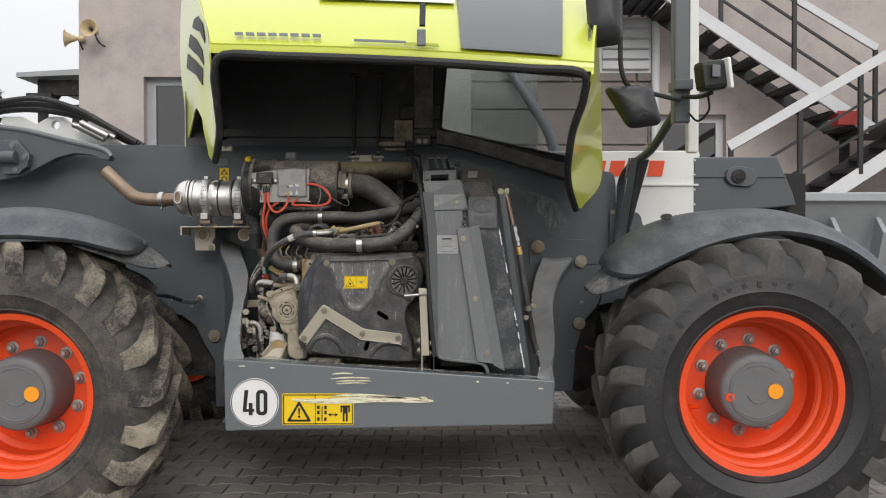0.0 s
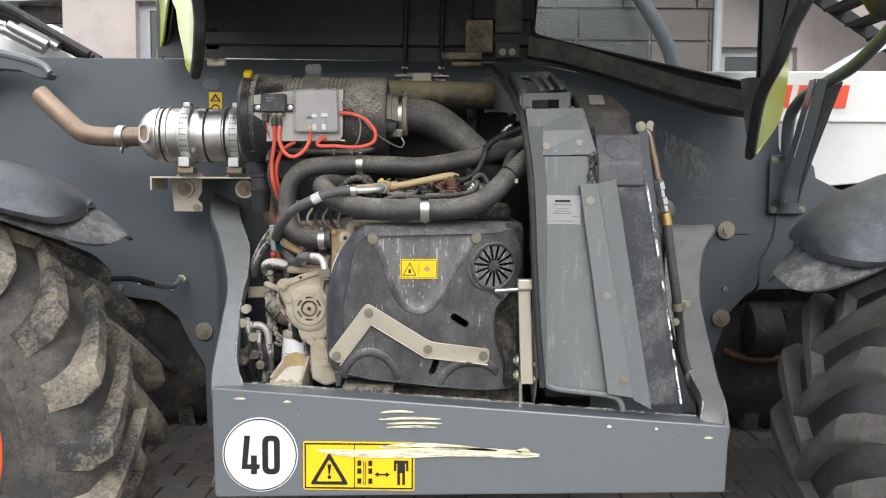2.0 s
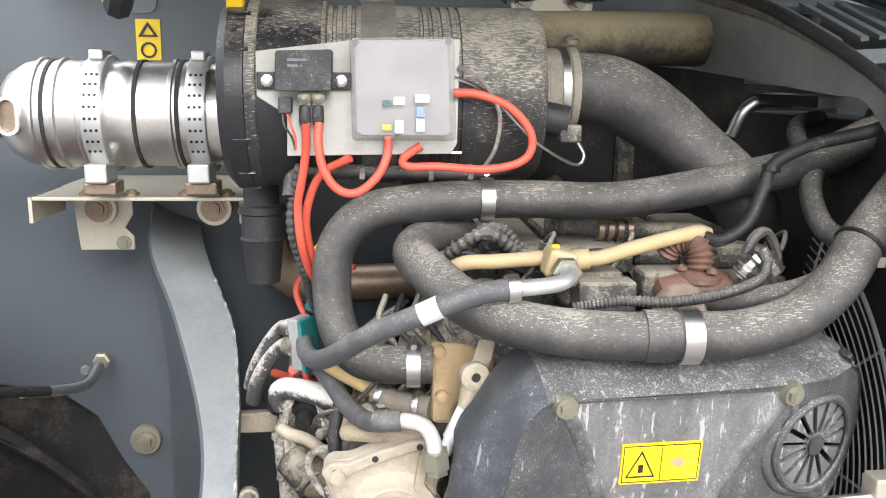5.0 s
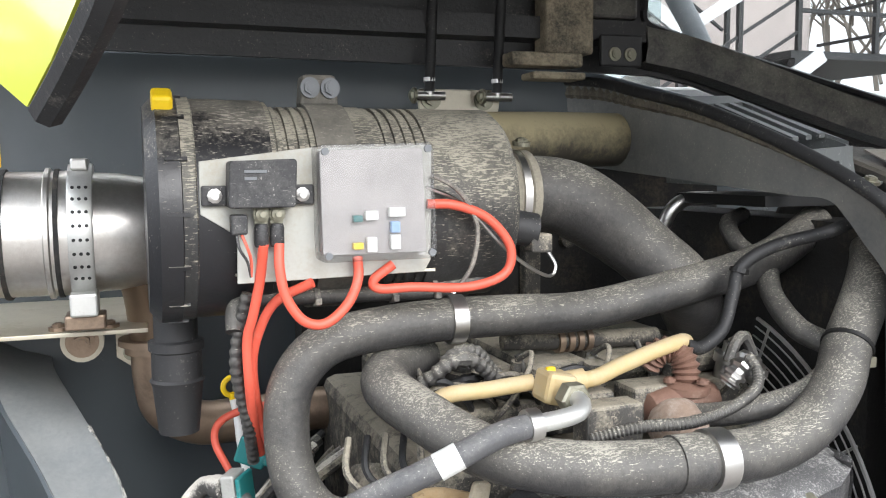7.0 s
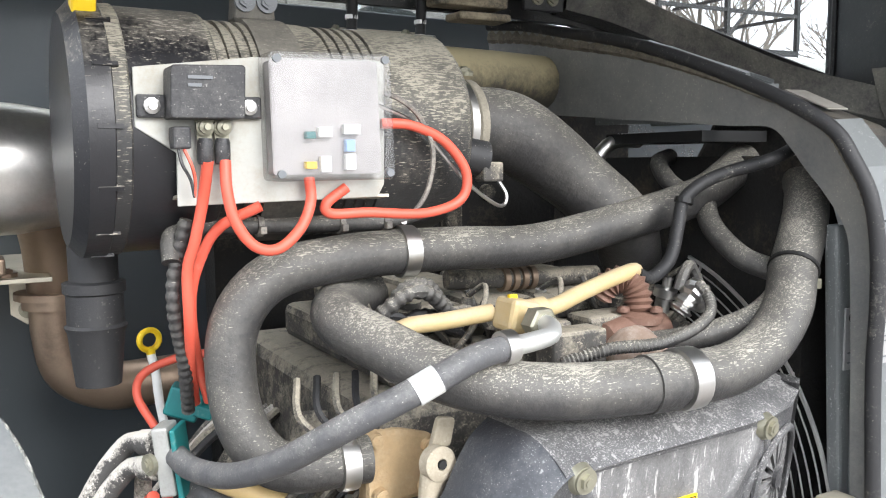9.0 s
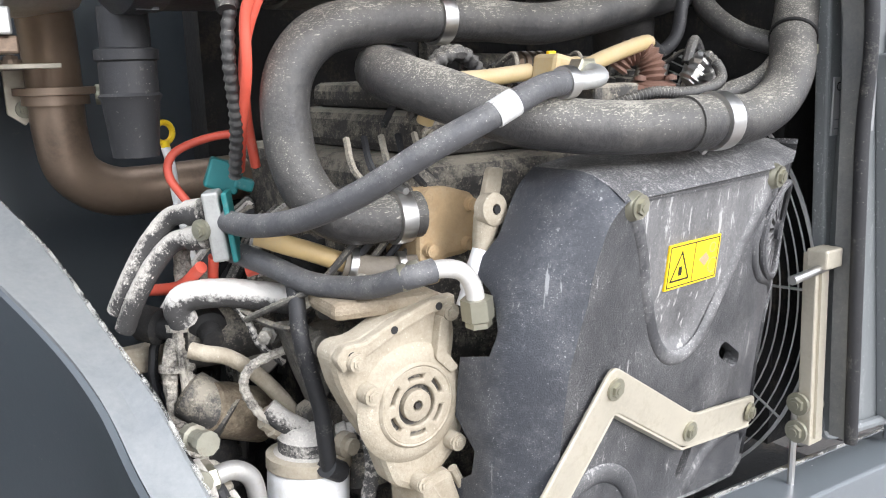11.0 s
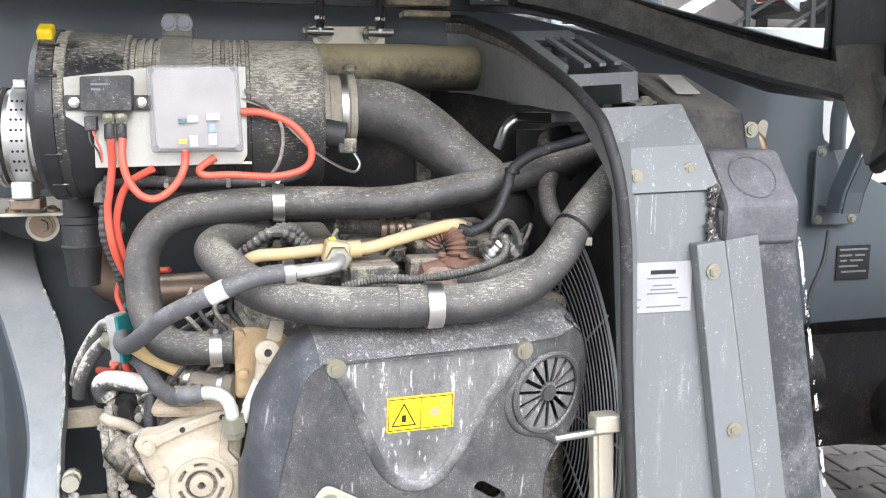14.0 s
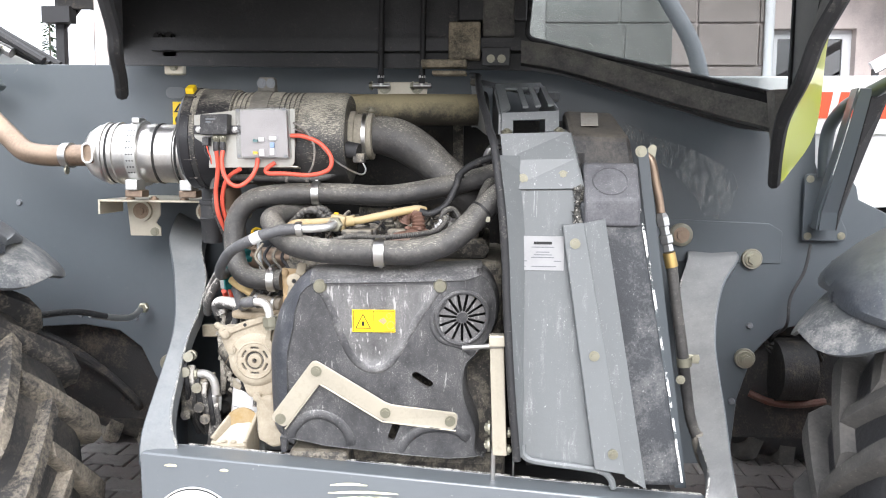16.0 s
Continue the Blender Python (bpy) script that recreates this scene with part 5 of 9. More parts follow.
scratch([(-0.61, 0.503), (-0.5, 0.497), (-0.36, 0.500), (-0.25, 0.505), (-0.10, 0.500), (-0.03, 0.497)], 0.013)
scratch([(-0.45, 0.515), (-0.36, 0.522), (-0.25, 0.517), (-0.14, 0.508)], 0.006)
scratch([(-0.09, 0.507), (-0.07, 0.511), (-0.055, 0.506)], 0.006)
for z, x0, x1 in ((0.607, -0.445, -0.36), (0.589, -0.45, -0.29), (0.577, -0.43, -0.285), (0.567, -0.43, -0.30)):
    scratch([(x0, z), ((x0 + x1) / 2, z + 0.004), (x1, z + 0.002)], 0.0032)
for x, z, l in ((0.145, 0.575, 0.012), (0.40, 0.548, 0.02), (0.27, 0.57, 0.008), (-0.83, 0.640, 0.03), (-0.70, 0.632, 0.02)):
    scratch([(x, z), (x + l / 2, z + 0.001), (x + l, z)], 0.0035)

# ---- engine cover ----
COV = [(-0.490, 1.093), (-0.516, 1.076), (-0.542, 1.044), (-0.568, 0.999), (-0.585, 0.942), (-0.593, 0.890), (-0.593, 0.760), (-0.586, 0.722), (-0.566, 0.699), (-0.530, 0.690), (-0.119, 0.650), (-0.107, 0.683), (-0.107, 0.735), (-0.131, 0.799),
       (-0.136, 0.837), (-0.132, 0.876), (-0.109, 0.902), (-0.085, 0.927), (-0.067, 0.966), (-0.061, 1.016), (-0.075, 1.065), (-0.102, 1.092), (-0.143, 1.101)]
CY = 3.372
LEAN = 0.13
SIDE_EDGE = [(1.12, 3.482), (1.03, 3.468), (1.00, 3.486), (0.986, 3.479), (0.974, 3.450), (0.94, 3.436), (0.916, 3.444), (0.908, 3.488), (0.838, 3.497), (0.826, 3.474), (0.80, 3.462), (0.778, 3.474), (0.768, 3.50), (0.72, 3.525), (0.60, 3.525)]


def inset(pts, width):
    out = []
    for i, p in enumerate(pts):
        a_, b_ = Vector(pts[i - 1]), Vector(pts[(i + 1) % len(pts)])
        d_ = (b_ - a_).normalized()
        out.append((p[0] - d_.y * width(*p), p[1] + d_.x * width(*p)))
    return out


def rim_width(x, z):
    """The moulding rolls off broadly on its front side and top, narrowly elsewhere."""
    if x < -0.48:
        return 0.018 + 0.032 * min(1.0, max(0.0, (z - 0.685) / 0.10)) - 0.022 * min(1.0, max(0.0, (z - 0.99) / 0.07))
    if z > 1.06:
        return 0.028 if x < -0.14 else 0.012 + 0.018 * min(1.0, max(0.0, (-0.10 - x) / 0.04))
    return 0.012


def back_depth(x, z):
    """Back edge of the side wall, with its cut-outs for the castings behind."""
    if x > -0.44:
        return 3.52
    y = 3.56
    for (za, ya), (zb_, yb) in zip(SIDE_EDGE, SIDE_EDGE[1:]):
        if zb_ <= z <= za:
            y = yb + (ya - yb) * (z - zb_) / (za - zb_)
    return max(CY + 0.058, y - LEAN * (1.03 - z) + 0.008)


COVD = [(a.x, a.z) for a in smooth_path([(x, 0, z) for x, z in COV + COV[:1]], 5)][:-1]
if sum(a[0] * b[1] - b[0] * a[1] for a, b in zip(COVD, COVD[1:] + COVD[:1])) < 0:
    COVD.reverse()
FACE = inset(COVD, rim_width)
MIDR = inset(COVD, lambda x, z: rim_width(x, z) * 0.45)
VR = [(-0.470, 1.062), (-0.445, 1.015), (-0.421, 0.948), (-0.40, 0.905), (-0.375, 0.880), (-0.346, 0.873), (-0.315, 0.885), (-0.29, 0.92), (-0.265, 0.965), (-0.23, 1.02), (-0.199, 1.063)]
bm = bmesh.new()
add_prism(bm, FACE, CY, CY + 0.02, holes=(VR, slot(-0.239, 0.850, 0.035, 0.010, -33), slot(-0.305, 0.728, 0.03, 0.009, 68), circle(-0.150, 0.991, 0.055, 28)))
rings_ = []
for L_, y_ in ((FACE, CY), (inset(COVD, lambda x, z: rim_width(x, z) * 0.94), CY - 0.0045), (inset(COVD, lambda x, z: rim_width(x, z) * 0.84), CY - 0.001), (MIDR, CY + 0.016), (inset(COVD, lambda x, z: rim_width(x, z) * 0.12), CY + 0.038), (COVD, CY + 0.056), (COVD, None)):
    rings_.append([bm.verts.new((x, y_ or back_depth(x, z), z)) for x, z in L_])
for A_, B_ in zip(rings_, rings_[1:]):
    for k in range(len(A_)):
        bm.faces.new((A_[k], A_[(k + 1) % len(A_)], B_[(k + 1) % len(A_)], B_[k])).material_index = 1 if COVD[k][0] < -0.478 and A_ is not rings_[0] else 0
M_CLEANP = mat("smooth_black_plastic", (0.040, 0.043, 0.050), 0.45, var=0.15, dust=(0.34, 0.34, 0.34), dust_amt=0.04, dust_scale=14, dust_hard=0.3, bump=0.3, bump_scale=450, speck=0.36, speck_scale=650.0, drip=0.08)
M_POCKET = mat("dusty_black_plastic", (0.03, 0.03, 0.033), 0.55, var=0.2, dust=(0.50, 0.49, 0.47), dust_amt=0.3, dust_scale=18, dust_hard=0.6, bump=0.4, bump_scale=260, streak=4.0, top=0.1, speck=0.55, speck_scale=800.0, drip=0.9)
cover = part("engine_cover", bm, [M_BLACKP, M_CLEANP], tele, "dusty black moulded plastic belt cover", smooth=True)


def ridge(pts, w, h, y=CY, name="ridge", mtl=None, sm=6):
    """Raised moulded rib along a path on the cover's face."""
    path = smooth_path([(x, y, z) for x, z in pts], sm)
    rws = []
    for i, p in enumerate(path):
        d = (path[min(i + 1, len(path) - 1)] - path[max(i - 1, 0)]).normalized()
        n = Vector((-d.z, 0, d.x))
        e = min(1.0, min(i, len(path) - 1 - i) / 3 + 0.05)
        rws.append([p + n * (w * math.cos(a)) + Vector((0, -h * e * math.sin(a) + 0.002, 0)) for a in (math.pi * k / 8 for k in range(9))])
    return part(name, loft(rws), mtl or M_BLACKP, cover, smooth=True)


M_RIMDUST = mat("dust_worn_rim", (0.04, 0.04, 0.042), 0.6, var=0.25, dust=(0.52, 0.51, 0.49), dust_amt=0.2, dust_scale=14, dust_hard=0.35, bump=0.3, top=0.1, speck=0.5, speck_scale=600.0)
ridge(VR, 0.009, 0.005, mtl=M_RIMDUST)


def pocket_edge(side, z):
    """Edge of the pocket at a height: side -1 or 1."""
    half = VR[:6] if side < 0 else VR[5:][::-1]
    for (xa, za), (xb, zb_) in zip(half, half[1:]):
        if zb_ <= z <= za:
            return xb + (xa - xb) * (z - zb_) / (za - zb_)
    return half[0][0] if z > half[0][1] else half[-1][0]


rows_ = [[(pocket_edge(-1, 1.062) + 0.27 * q / 7, CY - 0.0004, 1.066) for q in range(8)]]
for z in [1.060 - 0.184 * k / 22 for k in range(23)]:
    l_, r_ = pocket_edge(-1, z), pocket_edge(1, z)
    dp_ = 0.0015 + 0.17 * max(0.0, 0.965 - z)
    dp_ *= min(1.0, (z - 0.874) / 0.020)
    wl, wr = min(0.012, (r_ - l_) * 0.3), min(0.026, (r_ - l_) * 0.3)
    rows_.append([(l_ - 0.002, CY - 0.0004, z), (l_ + wl * 0.35, CY + dp_ * 0.6, z), (l_ + wl, CY + dp_, z), (l_ + wl + (r_ - l_ - wl - wr) * 0.35, CY + dp_ + 0.001, z), (l_ + wl + (r_ - l_ - wl - wr) * 0.7, CY + dp_ + 0.001, z),
                  (r_ - wr, CY + dp_, z), (r_ - wr * 0.4, CY + dp_ * 0.45, z), (r_ + 0.002, CY - 0.0004, z)])
part("pocket", loft(rows_), M_POCKET, cover, "dust-streaked recess", smooth=True)
ridge([(-0.548, 0.70), (-0.535, 0.735), (-0.505, 0.762), (-0.47, 0.767), (-0.435, 0.752), (-0.41, 0.722), (-0.402, 0.69)], 0.012, 0.008)
ridge([(-0.295, 0.675), (-0.275, 0.71), (-0.24, 0.735), (-0.20, 0.74), (-0.16, 0.73), (-0.13, 0.705)], 0.012, 0.008)
ridge([(-0.20, 1.063), (-0.19, 1.03), (-0.218, 0.99), (-0.20, 0.945), (-0.15, 0.925), (-0.12, 0.90)], 0.007, 0.005)
for x, z in ((-0.467, 1.060), (-0.200, 1.063)):
    w = part("washer", cyl((x, CY + 0.002, z), (x, CY - 0.006, z), 0.016, 0.013, 20), M_ZINC, cover, smooth=True)
    bolt(w, (x, CY - 0.006, z), 0.0085)
# fan grille: ring, hub and spokes before a black disc that paints the cavity's shade
gx, gz = -0.150, 0.991
part("grille_back", cyl((gx, 3.43, gz), (gx, 3.435, gz), 0.058, n=28), M_INK, cover)
bm = bmesh.new()
add_tube(bm, [(gx + 0.058 * math.cos(a), CY - 0.003, gz + 0.058 * math.sin(a)) for a in (2 * math.pi * k / 36 for k in range(37))], 0.005, 8, 0)
part("grille_ring", bm, M_BLACKP, cover, smooth=True)
part("grille_hub", cyl((gx, CY + 0.01, gz), (gx, CY - 0.004, gz), 0.012, n=18), M_BLACKP, cover)
part("grille_disc", prism(circle(gx, gz, 0.056, 40), CY + 0.001, CY + 0.008, holes=[slot(gx + 0.034 * math.cos(a), gz + 0.034 * math.sin(a), 0.036, 0.0032, math.degrees(a)) for a in (2 * math.pi * k / 15 + 0.1 for k in range(15))]), M_POCKET, cover, "slotted grille disc")
yl = part("warning_label", span((-0.396, CY - 0.0005, 0.959), (-0.300, CY + 0.003, 1.009)), M_YELLOW, cover, "yellow warning label")
part("label_border", prism(fr((-0.396, 0.959, -0.300, 1.009), 0.002), CY - 0.0008, CY + 0.0002, holes=(fr((-0.396, 0.959, -0.300, 1.009), 0.0032),)), M_INK, yl)
part("label_divider", span((-0.3485, CY - 0.0008, 0.962), (-0.3475, CY + 0.0002, 1.006)), M_INK, yl)
part("warning_triangle", prism([(-0.390, 0.967), (-0.354, 0.967), (-0.372, 1.001)], CY - 0.0008, CY + 0.0002, holes=([(-0.3868, 0.969), (-0.3572, 0.969), (-0.372, 0.9968)],)), M_INK, yl)
part("pictogram_bar", span((-0.375, CY - 0.0008, 0.973), (-0.369, CY + 0.0002, 0.983)), M_INK, yl)
part("pictogram_bar", prism([(-0.338, 0.985), (-0.326, 0.992), (-0.318, 0.984), (-0.326, 0.976)], CY - 0.0008, CY + 0.0002), M_TANCAST, yl)
for x, z, r in ((-0.314, 0.996, 0.006), (-0.310, 0.975, 0.009)):
    part("pictogram_ring", prism(circle(x, z, r, 16), CY - 0.0008, CY + 0.0002, holes=(circle(x, z, r - 0.001, 16),)), M_TANCAST, yl)
# the cover stands at a slight angle to the side of the machine
cover.matrix_basis = Matrix.Translation((-0.45, CY, 0)) @ Matrix.Rotation(radians(3.4), 4, "Z") @ Matrix.Translation((0.45, -CY, 0))
# zigzag bracket
cl = [Vector((-0.563, 0, 0.760)), Vector((-0.478, 0, 0.872)), Vector((-0.323, 0, 0.777)), Vector((-0.175, 0, 0.757))]
w = 0.0205
up, lo = [], []
for i, p in enumerate(cl):
    ds = [(b - a).normalized() for a, b in zip(cl, cl[1:])]
    d0, d1 = ds[max(0, i - 1)], ds[min(len(ds) - 1, i)]
    n = (Vector((-d0.z, 0, d0.x)) + Vector((-d1.z, 0, d1.x))).normalized()
    k = w / max(0.5, n.dot(Vector((-d1.z, 0, d1.x))))
    e = -d0 * 0.014 if i == 0 else (d1 * 0.016 if i == len(cl) - 1 else Vector())
    up.append(((p + n * k + e).x, (p + n * k + e).z))
    lo.append(((p - n * k + e).x, (p - n * k + e).z))
zb = part("bracket", prism(rounded(up + lo[::-1], 0.014), 3.360, 3.366), M_YZINC, cover, "bent yellow zinc bracket", bevel=0.002)
zedge = [Vector((x, 3.361, z)) for x, z in lo]
part("bracket_lip", loft([[p, p + Vector((0, 0.010, -0.003))] for p in zedge[0:4]], 0.003), M_YZINC, zb)
for p_ in cl:
    bolt(zb, (p_.x, 3.360, p_.z), 0.0085)
# the cover leans, its foot deeper than its top, and its rear side bends back
for ob_ in (cover, *cover.children_recursive):
    for v in ob_.data.vertices:
        x, y, z = v.co
        v.co = (x, y + LEAN * (1.03 - z) + 2.6 * max(0.0, x + 0.22) ** 2, 1.035 * z - 0.036)

# lever post beside the cover
lvb = part("lever_post", prism([(-0.090, 0.952), (-0.058, 0.952), (-0.047, 0.68), (-0.079, 0.68)], 3.375, 3.395), M_YZINC, tele, "yellow zinc lever post", bevel=0.002)
lvb.location.y = 0.012
part("lever_rib", prism([(-0.083, 0.95), (-0.079, 0.95), (-0.068, 0.69), (-0.072, 0.69)], 3.371, 3.376), M_YZINC, lvb)
part("lever_pin", tube([(-0.150, 3.372, 0.927), (-0.058, 3.372, 0.934)], 0.0062, 10, 0), M_STEEL, lvb, smooth=True)
part("lever_head", box((-0.072, 3.375, 0.945), (0.038, 0.03, 0.026)), M_YZINC, lvb, bevel=0.003)
for z in (0.74, 0.70):
    bolt(lvb, (-0.088, 3.39, z), 0.011, (-1, 0, 0))
    bolt(lvb, (-0.044, 3.39, z - 0.01), 0.008, (1, 0, 0))
part("lever_rod", tube([(-0.078, 3.40, 0.75), (-0.078, 3.40, 0.58)], 0.005, 8, 0), M_STEEL, lvb, smooth=True)

# ---- radiator housing ----
rside = part("radiator_side", prism([(0.10, 1.255), (0.228, 1.262), (0.347, 0.619), (0.235, 0.617), (0.146, 1.0)], 3.395, 3.98), M_RADBLK, tele, "black painted radiator side", bevel=0.012)
M_CHIP = scuff("chipped_edge", (0.8, 0.8, 0.78), 30, 0.5, 0.53, 1.0, (1, 1, 0.7))
part("chipped_edge", loft([[p + Vector((-0.0045, 0, 0)), p + Vector((0.001, 0, 0))] for p in smooth_path([(0.230, 3.3935, 1.262), (0.283, 3.3935, 0.985), (0.346, 3.3935, 0.63)], 14)]), M_CHIP, rside, "white chipped paint edge")
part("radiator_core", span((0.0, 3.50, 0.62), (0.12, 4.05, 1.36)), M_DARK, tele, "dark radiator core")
# wire fan guard
M_WIRE = mat("galvanised_wire", (0.50, 0.50, 0.48), 0.4, metal=0.3, var=0.1)
GC = (-0.030, 3.79, 0.86)


def arc_x(r, w, n=30):
    """The part of a wire ring that faces the side of the machine."""
    return tube([(GC[0], GC[1] + r * math.cos(a), GC[2] + r * math.sin(a)) for a in (math.pi * (0.60 + 0.72 * q / n) for q in range(n + 1))], w, 4, 0)


fg = part("fan_guard", arc_x(0.372, 0.003), M_WIRE, tele, "steel wire fan guard", smooth=True)
for k in range(15):
    part("guard_ring", arc_x(0.16 + 0.0142 * k, 0.0013), M_WIRE, fg, smooth=True)
for a in (0.62, 0.80, 0.98, 1.16):
    c_, s_ = math.cos(math.pi * a), math.sin(math.pi * a)
    part("guard_spoke", tube([(GC[0] + 0.004, GC[1] + 0.14 * c_, GC[2] + 0.14 * s_), (GC[0] + 0.004, GC[1] + 0.372 * c_, GC[2] + 0.372 * s_)], 0.0022, 5, 0), M_WIRE, fg, smooth=True)

# grey sheet cover
RC = 3.412
rcov = part("radiator_cover", prism([(-0.053, 1.277), (0.107, 1.281), (0.107, 1.20), (0.191, 0.648), (0.175, 0.638), (-0.002, 0.664), (-0.014, 0.69)], RC, RC + 0.02), M_COVER, tele, "grey scratched sheet-metal radiator cover", bevel=0.004)
part("upper_panel", loft([[(-0.053, RC - 0.001, 1.277), (0.108, RC - 0.001, 1.281)], [(-0.066, RC + 0.012, 1.34), (0.094, RC + 0.03, 1.345)], [(-0.074, RC + 0.03, 1.398), (0.08, RC + 0.075, 1.405)]], 0.006), M_COVER, rcov)
part("panel_side", loft([[(0.108, RC, 1.281), (0.115, RC + 0.10, 1.281)], [(0.08, RC + 0.075, 1.405), (0.09, RC + 0.13, 1.405)]], 0.006), M_COVER, rcov)
part("flange", prism([(0.066, 1.203), (0.112, 1.208), (0.218, 0.645), (0.150, 0.655)], RC - 0.024, RC), M_COVER, rcov, bevel=0.002)
part("fold", loft([[(0.112, RC - 0.024, 1.208), (0.156, RC - 0.038, 1.218), (0.160, RC + 0.02, 1.218)], [(0.218, RC - 0.024, 0.640), (0.262, RC - 0.038, 0.620), (0.266, RC + 0.02, 0.620)]], 0.005), M_COVER, rcov, "grey folded edge")
part("bottom_lip", tube([(-0.012, RC - 0.002, 0.70), (-0.008, RC - 0.004, 0.676), (0.02, RC - 0.006, 0.664), (0.10, RC - 0.006, 0.655), (0.165, RC - 0.006, 0.646), (0.188, RC - 0.004, 0.628), (0.195, RC, 0.605)], 0.008, 8, 5), M_COVER, rcov, smooth=True)
foam = loft([[(0.092 + 0.040 * q / 8 + 0.004 * math.sin(3.1 * k), RC - 0.008 + 0.024 * q / 8, 1.286 - 0.0055 * k) for q in range(9)] for k in range(17)], 0.004)
for v in foam.verts:
    v.co += Vector((noise.noise(v.co * 160), noise.noise(v.co * 170 + Vector((9, 0, 0))), noise.noise(v.co * 150 + Vector((0, 9, 0))))) * 0.011
part("gap_foam", foam, mat("crumbled_foam", (0.03, 0.03, 0.028), 0.9, var=0.3, dust=(0.52, 0.50, 0.44), dust_amt=0.2, dust_scale=60, dust_hard=0.2, bump=0.8, speck=0.7, speck_scale=260.0), rcov, "crumbled foam in the gap")
for x, z, y in ((-0.022, 1.302, RC + 0.004), (0.067, 1.310, RC + 0.012), (0.094, 1.163, RC - 0.024), (0.142, 0.914, RC - 0.024), (0.189, 0.692, RC - 0.024)):
    bolt(rcov, (x, y, z), 0.0080)
lb = part("type_label", span((-0.035, RC - 0.0025, 1.100), (0.072, RC + 0.001, 1.176)), mat("worn_label", (0.33, 0.33, 0.33), 0.35, var=0.12, scale=20, dust=(0.3, 0.3, 0.3), dust_amt=0.2), rcov, "white printed type label")
part("label_print", span((0.005, RC - 0.0035, 1.158), (0.045, RC - 0.002, 1.164)), M_INK, lb)
part("label_emblem", prism(circle(-0.024, 1.164, 0.006, 14), RC - 0.0035, RC - 0.002, holes=(circle(-0.024, 1.164, 0.0045, 14),)), M_INK, lb)
for z, x0, x1 in ((1.151, 0.0, 0.05), (1.140, 0.01, 0.04), (1.134, 0.005, 0.045), (1.128, 0.0, 0.05), (1.120, -0.03, -0.01), (1.120, 0.05, 0.066), (1.108, -0.03, -0.012), (1.108, 0.0, 0.055)):
    part("label_print", span((x0, RC - 0.0035, z), (x1, RC - 0.002, z + 0.0016)), M_HUB, lb)
# shroud wall with rubber seal on the cover's inner edge
SEAL = [(-0.16, 4.02, 1.585), (-0.138, 3.94, 1.574), (-0.136, 3.84, 1.552), (-0.128, 3.70, 1.520), (-0.118, 3.58, 1.480), (-0.104, 3.485, 1.440), (-0.097, 3.425, 1.410), (-0.088, 3.392, 1.385), (-0.082, 3.372, 1.352), (-0.077, 3.355, 1.315),
        (-0.070, 3.349, 1.265), (-0.063, 3.350, 1.20), (-0.057, 3.356, 1.12), (-0.053, 3.356, 1.03), (-0.040, 3.356, 0.84), (-0.025, 3.358, 0.68)]
LOWS = [(-0.155, 4.02, 1.437), (-0.14, 3.94, 1.433), (-0.128, 3.84, 1.425), (-0.115, 3.70, 1.413), (-0.104, 3.60, 1.404), (-0.097, 3.53, 1.398), (-0.094, 3.475, 1.394), (-0.082, 3.458, 1.372), (-0.072, 3.442, 1.345), (-0.064, 3.42, 1.315),
        (-0.060, 3.392, 1.27), (-0.056, 3.388, 1.205), (-0.050, 3.388, 1.12), (-0.046, 3.388, 1.03), (-0.033, 3.39, 0.84), (-0.018, 3.392, 0.68)]
M_SHROUD = mat("dusty_shroud_paint", (0.125, 0.128, 0.126), 0.55, var=0.15, scale=6, dust=(0.34, 0.325, 0.28), dust_amt=0.2, dust_scale=12, dust_hard=0.4, bump=0.3, speck=0.3, speck_scale=380.0)
shr = part("shroud", loft([[a, a.lerp(b, 0.5) + Vector((0.004, 0, 0)), b] for a, b in zip(smooth_path(SEAL, 5), smooth_path(LOWS, 5))], 0.004), M_SHROUD, tele, "dusty grey radiator shroud", smooth=True)
part("shroud_seal", tube(SEAL, 0.0088, 12, 6), M_RUBBER, shr, "black rubber seal", smooth=True)
M_LIP = mat("dusty_ribbed_rubber", (0.05, 0.045, 0.036), 0.8, var=0.3, dust=(0.30, 0.26, 0.19), dust_amt=0.35, dust_scale=18, dust_hard=0.3, bump=0.5, speck=0.4)
part("seal_lip", loft([[p + (q - p) * 0.02 + Vector((-0.003 * (k % 2), -0.001 * (k % 2), 0)), p.lerp(q, 0.16) + Vector((-0.006 - 0.002 * (k % 2), -0.002, 0)), p.lerp(q, 0.22)] for k, (p, q) in enumerate(zip(smooth_path(SEAL, 9), smooth_path(LOWS, 9)))], 0.002), M_LIP, shr, "dusty ribbed rubber lip")
part("shroud_top", loft([[(x, y, z - 0.006), (x + 0.06, y, z - 0.02), (0.02, y, z - 0.035)] for x, y, z in (SEAL[0], SEAL[1], SEAL[2])], 0.004), M_RADBLK, shr)
part("shroud_front", loft([[(x + 0.002, y + 0.004, z), (min(x + 0.05, -0.01), 3.424, z)] for x, y, z in SEAL[8:]], 0.004), M_COVER, shr)
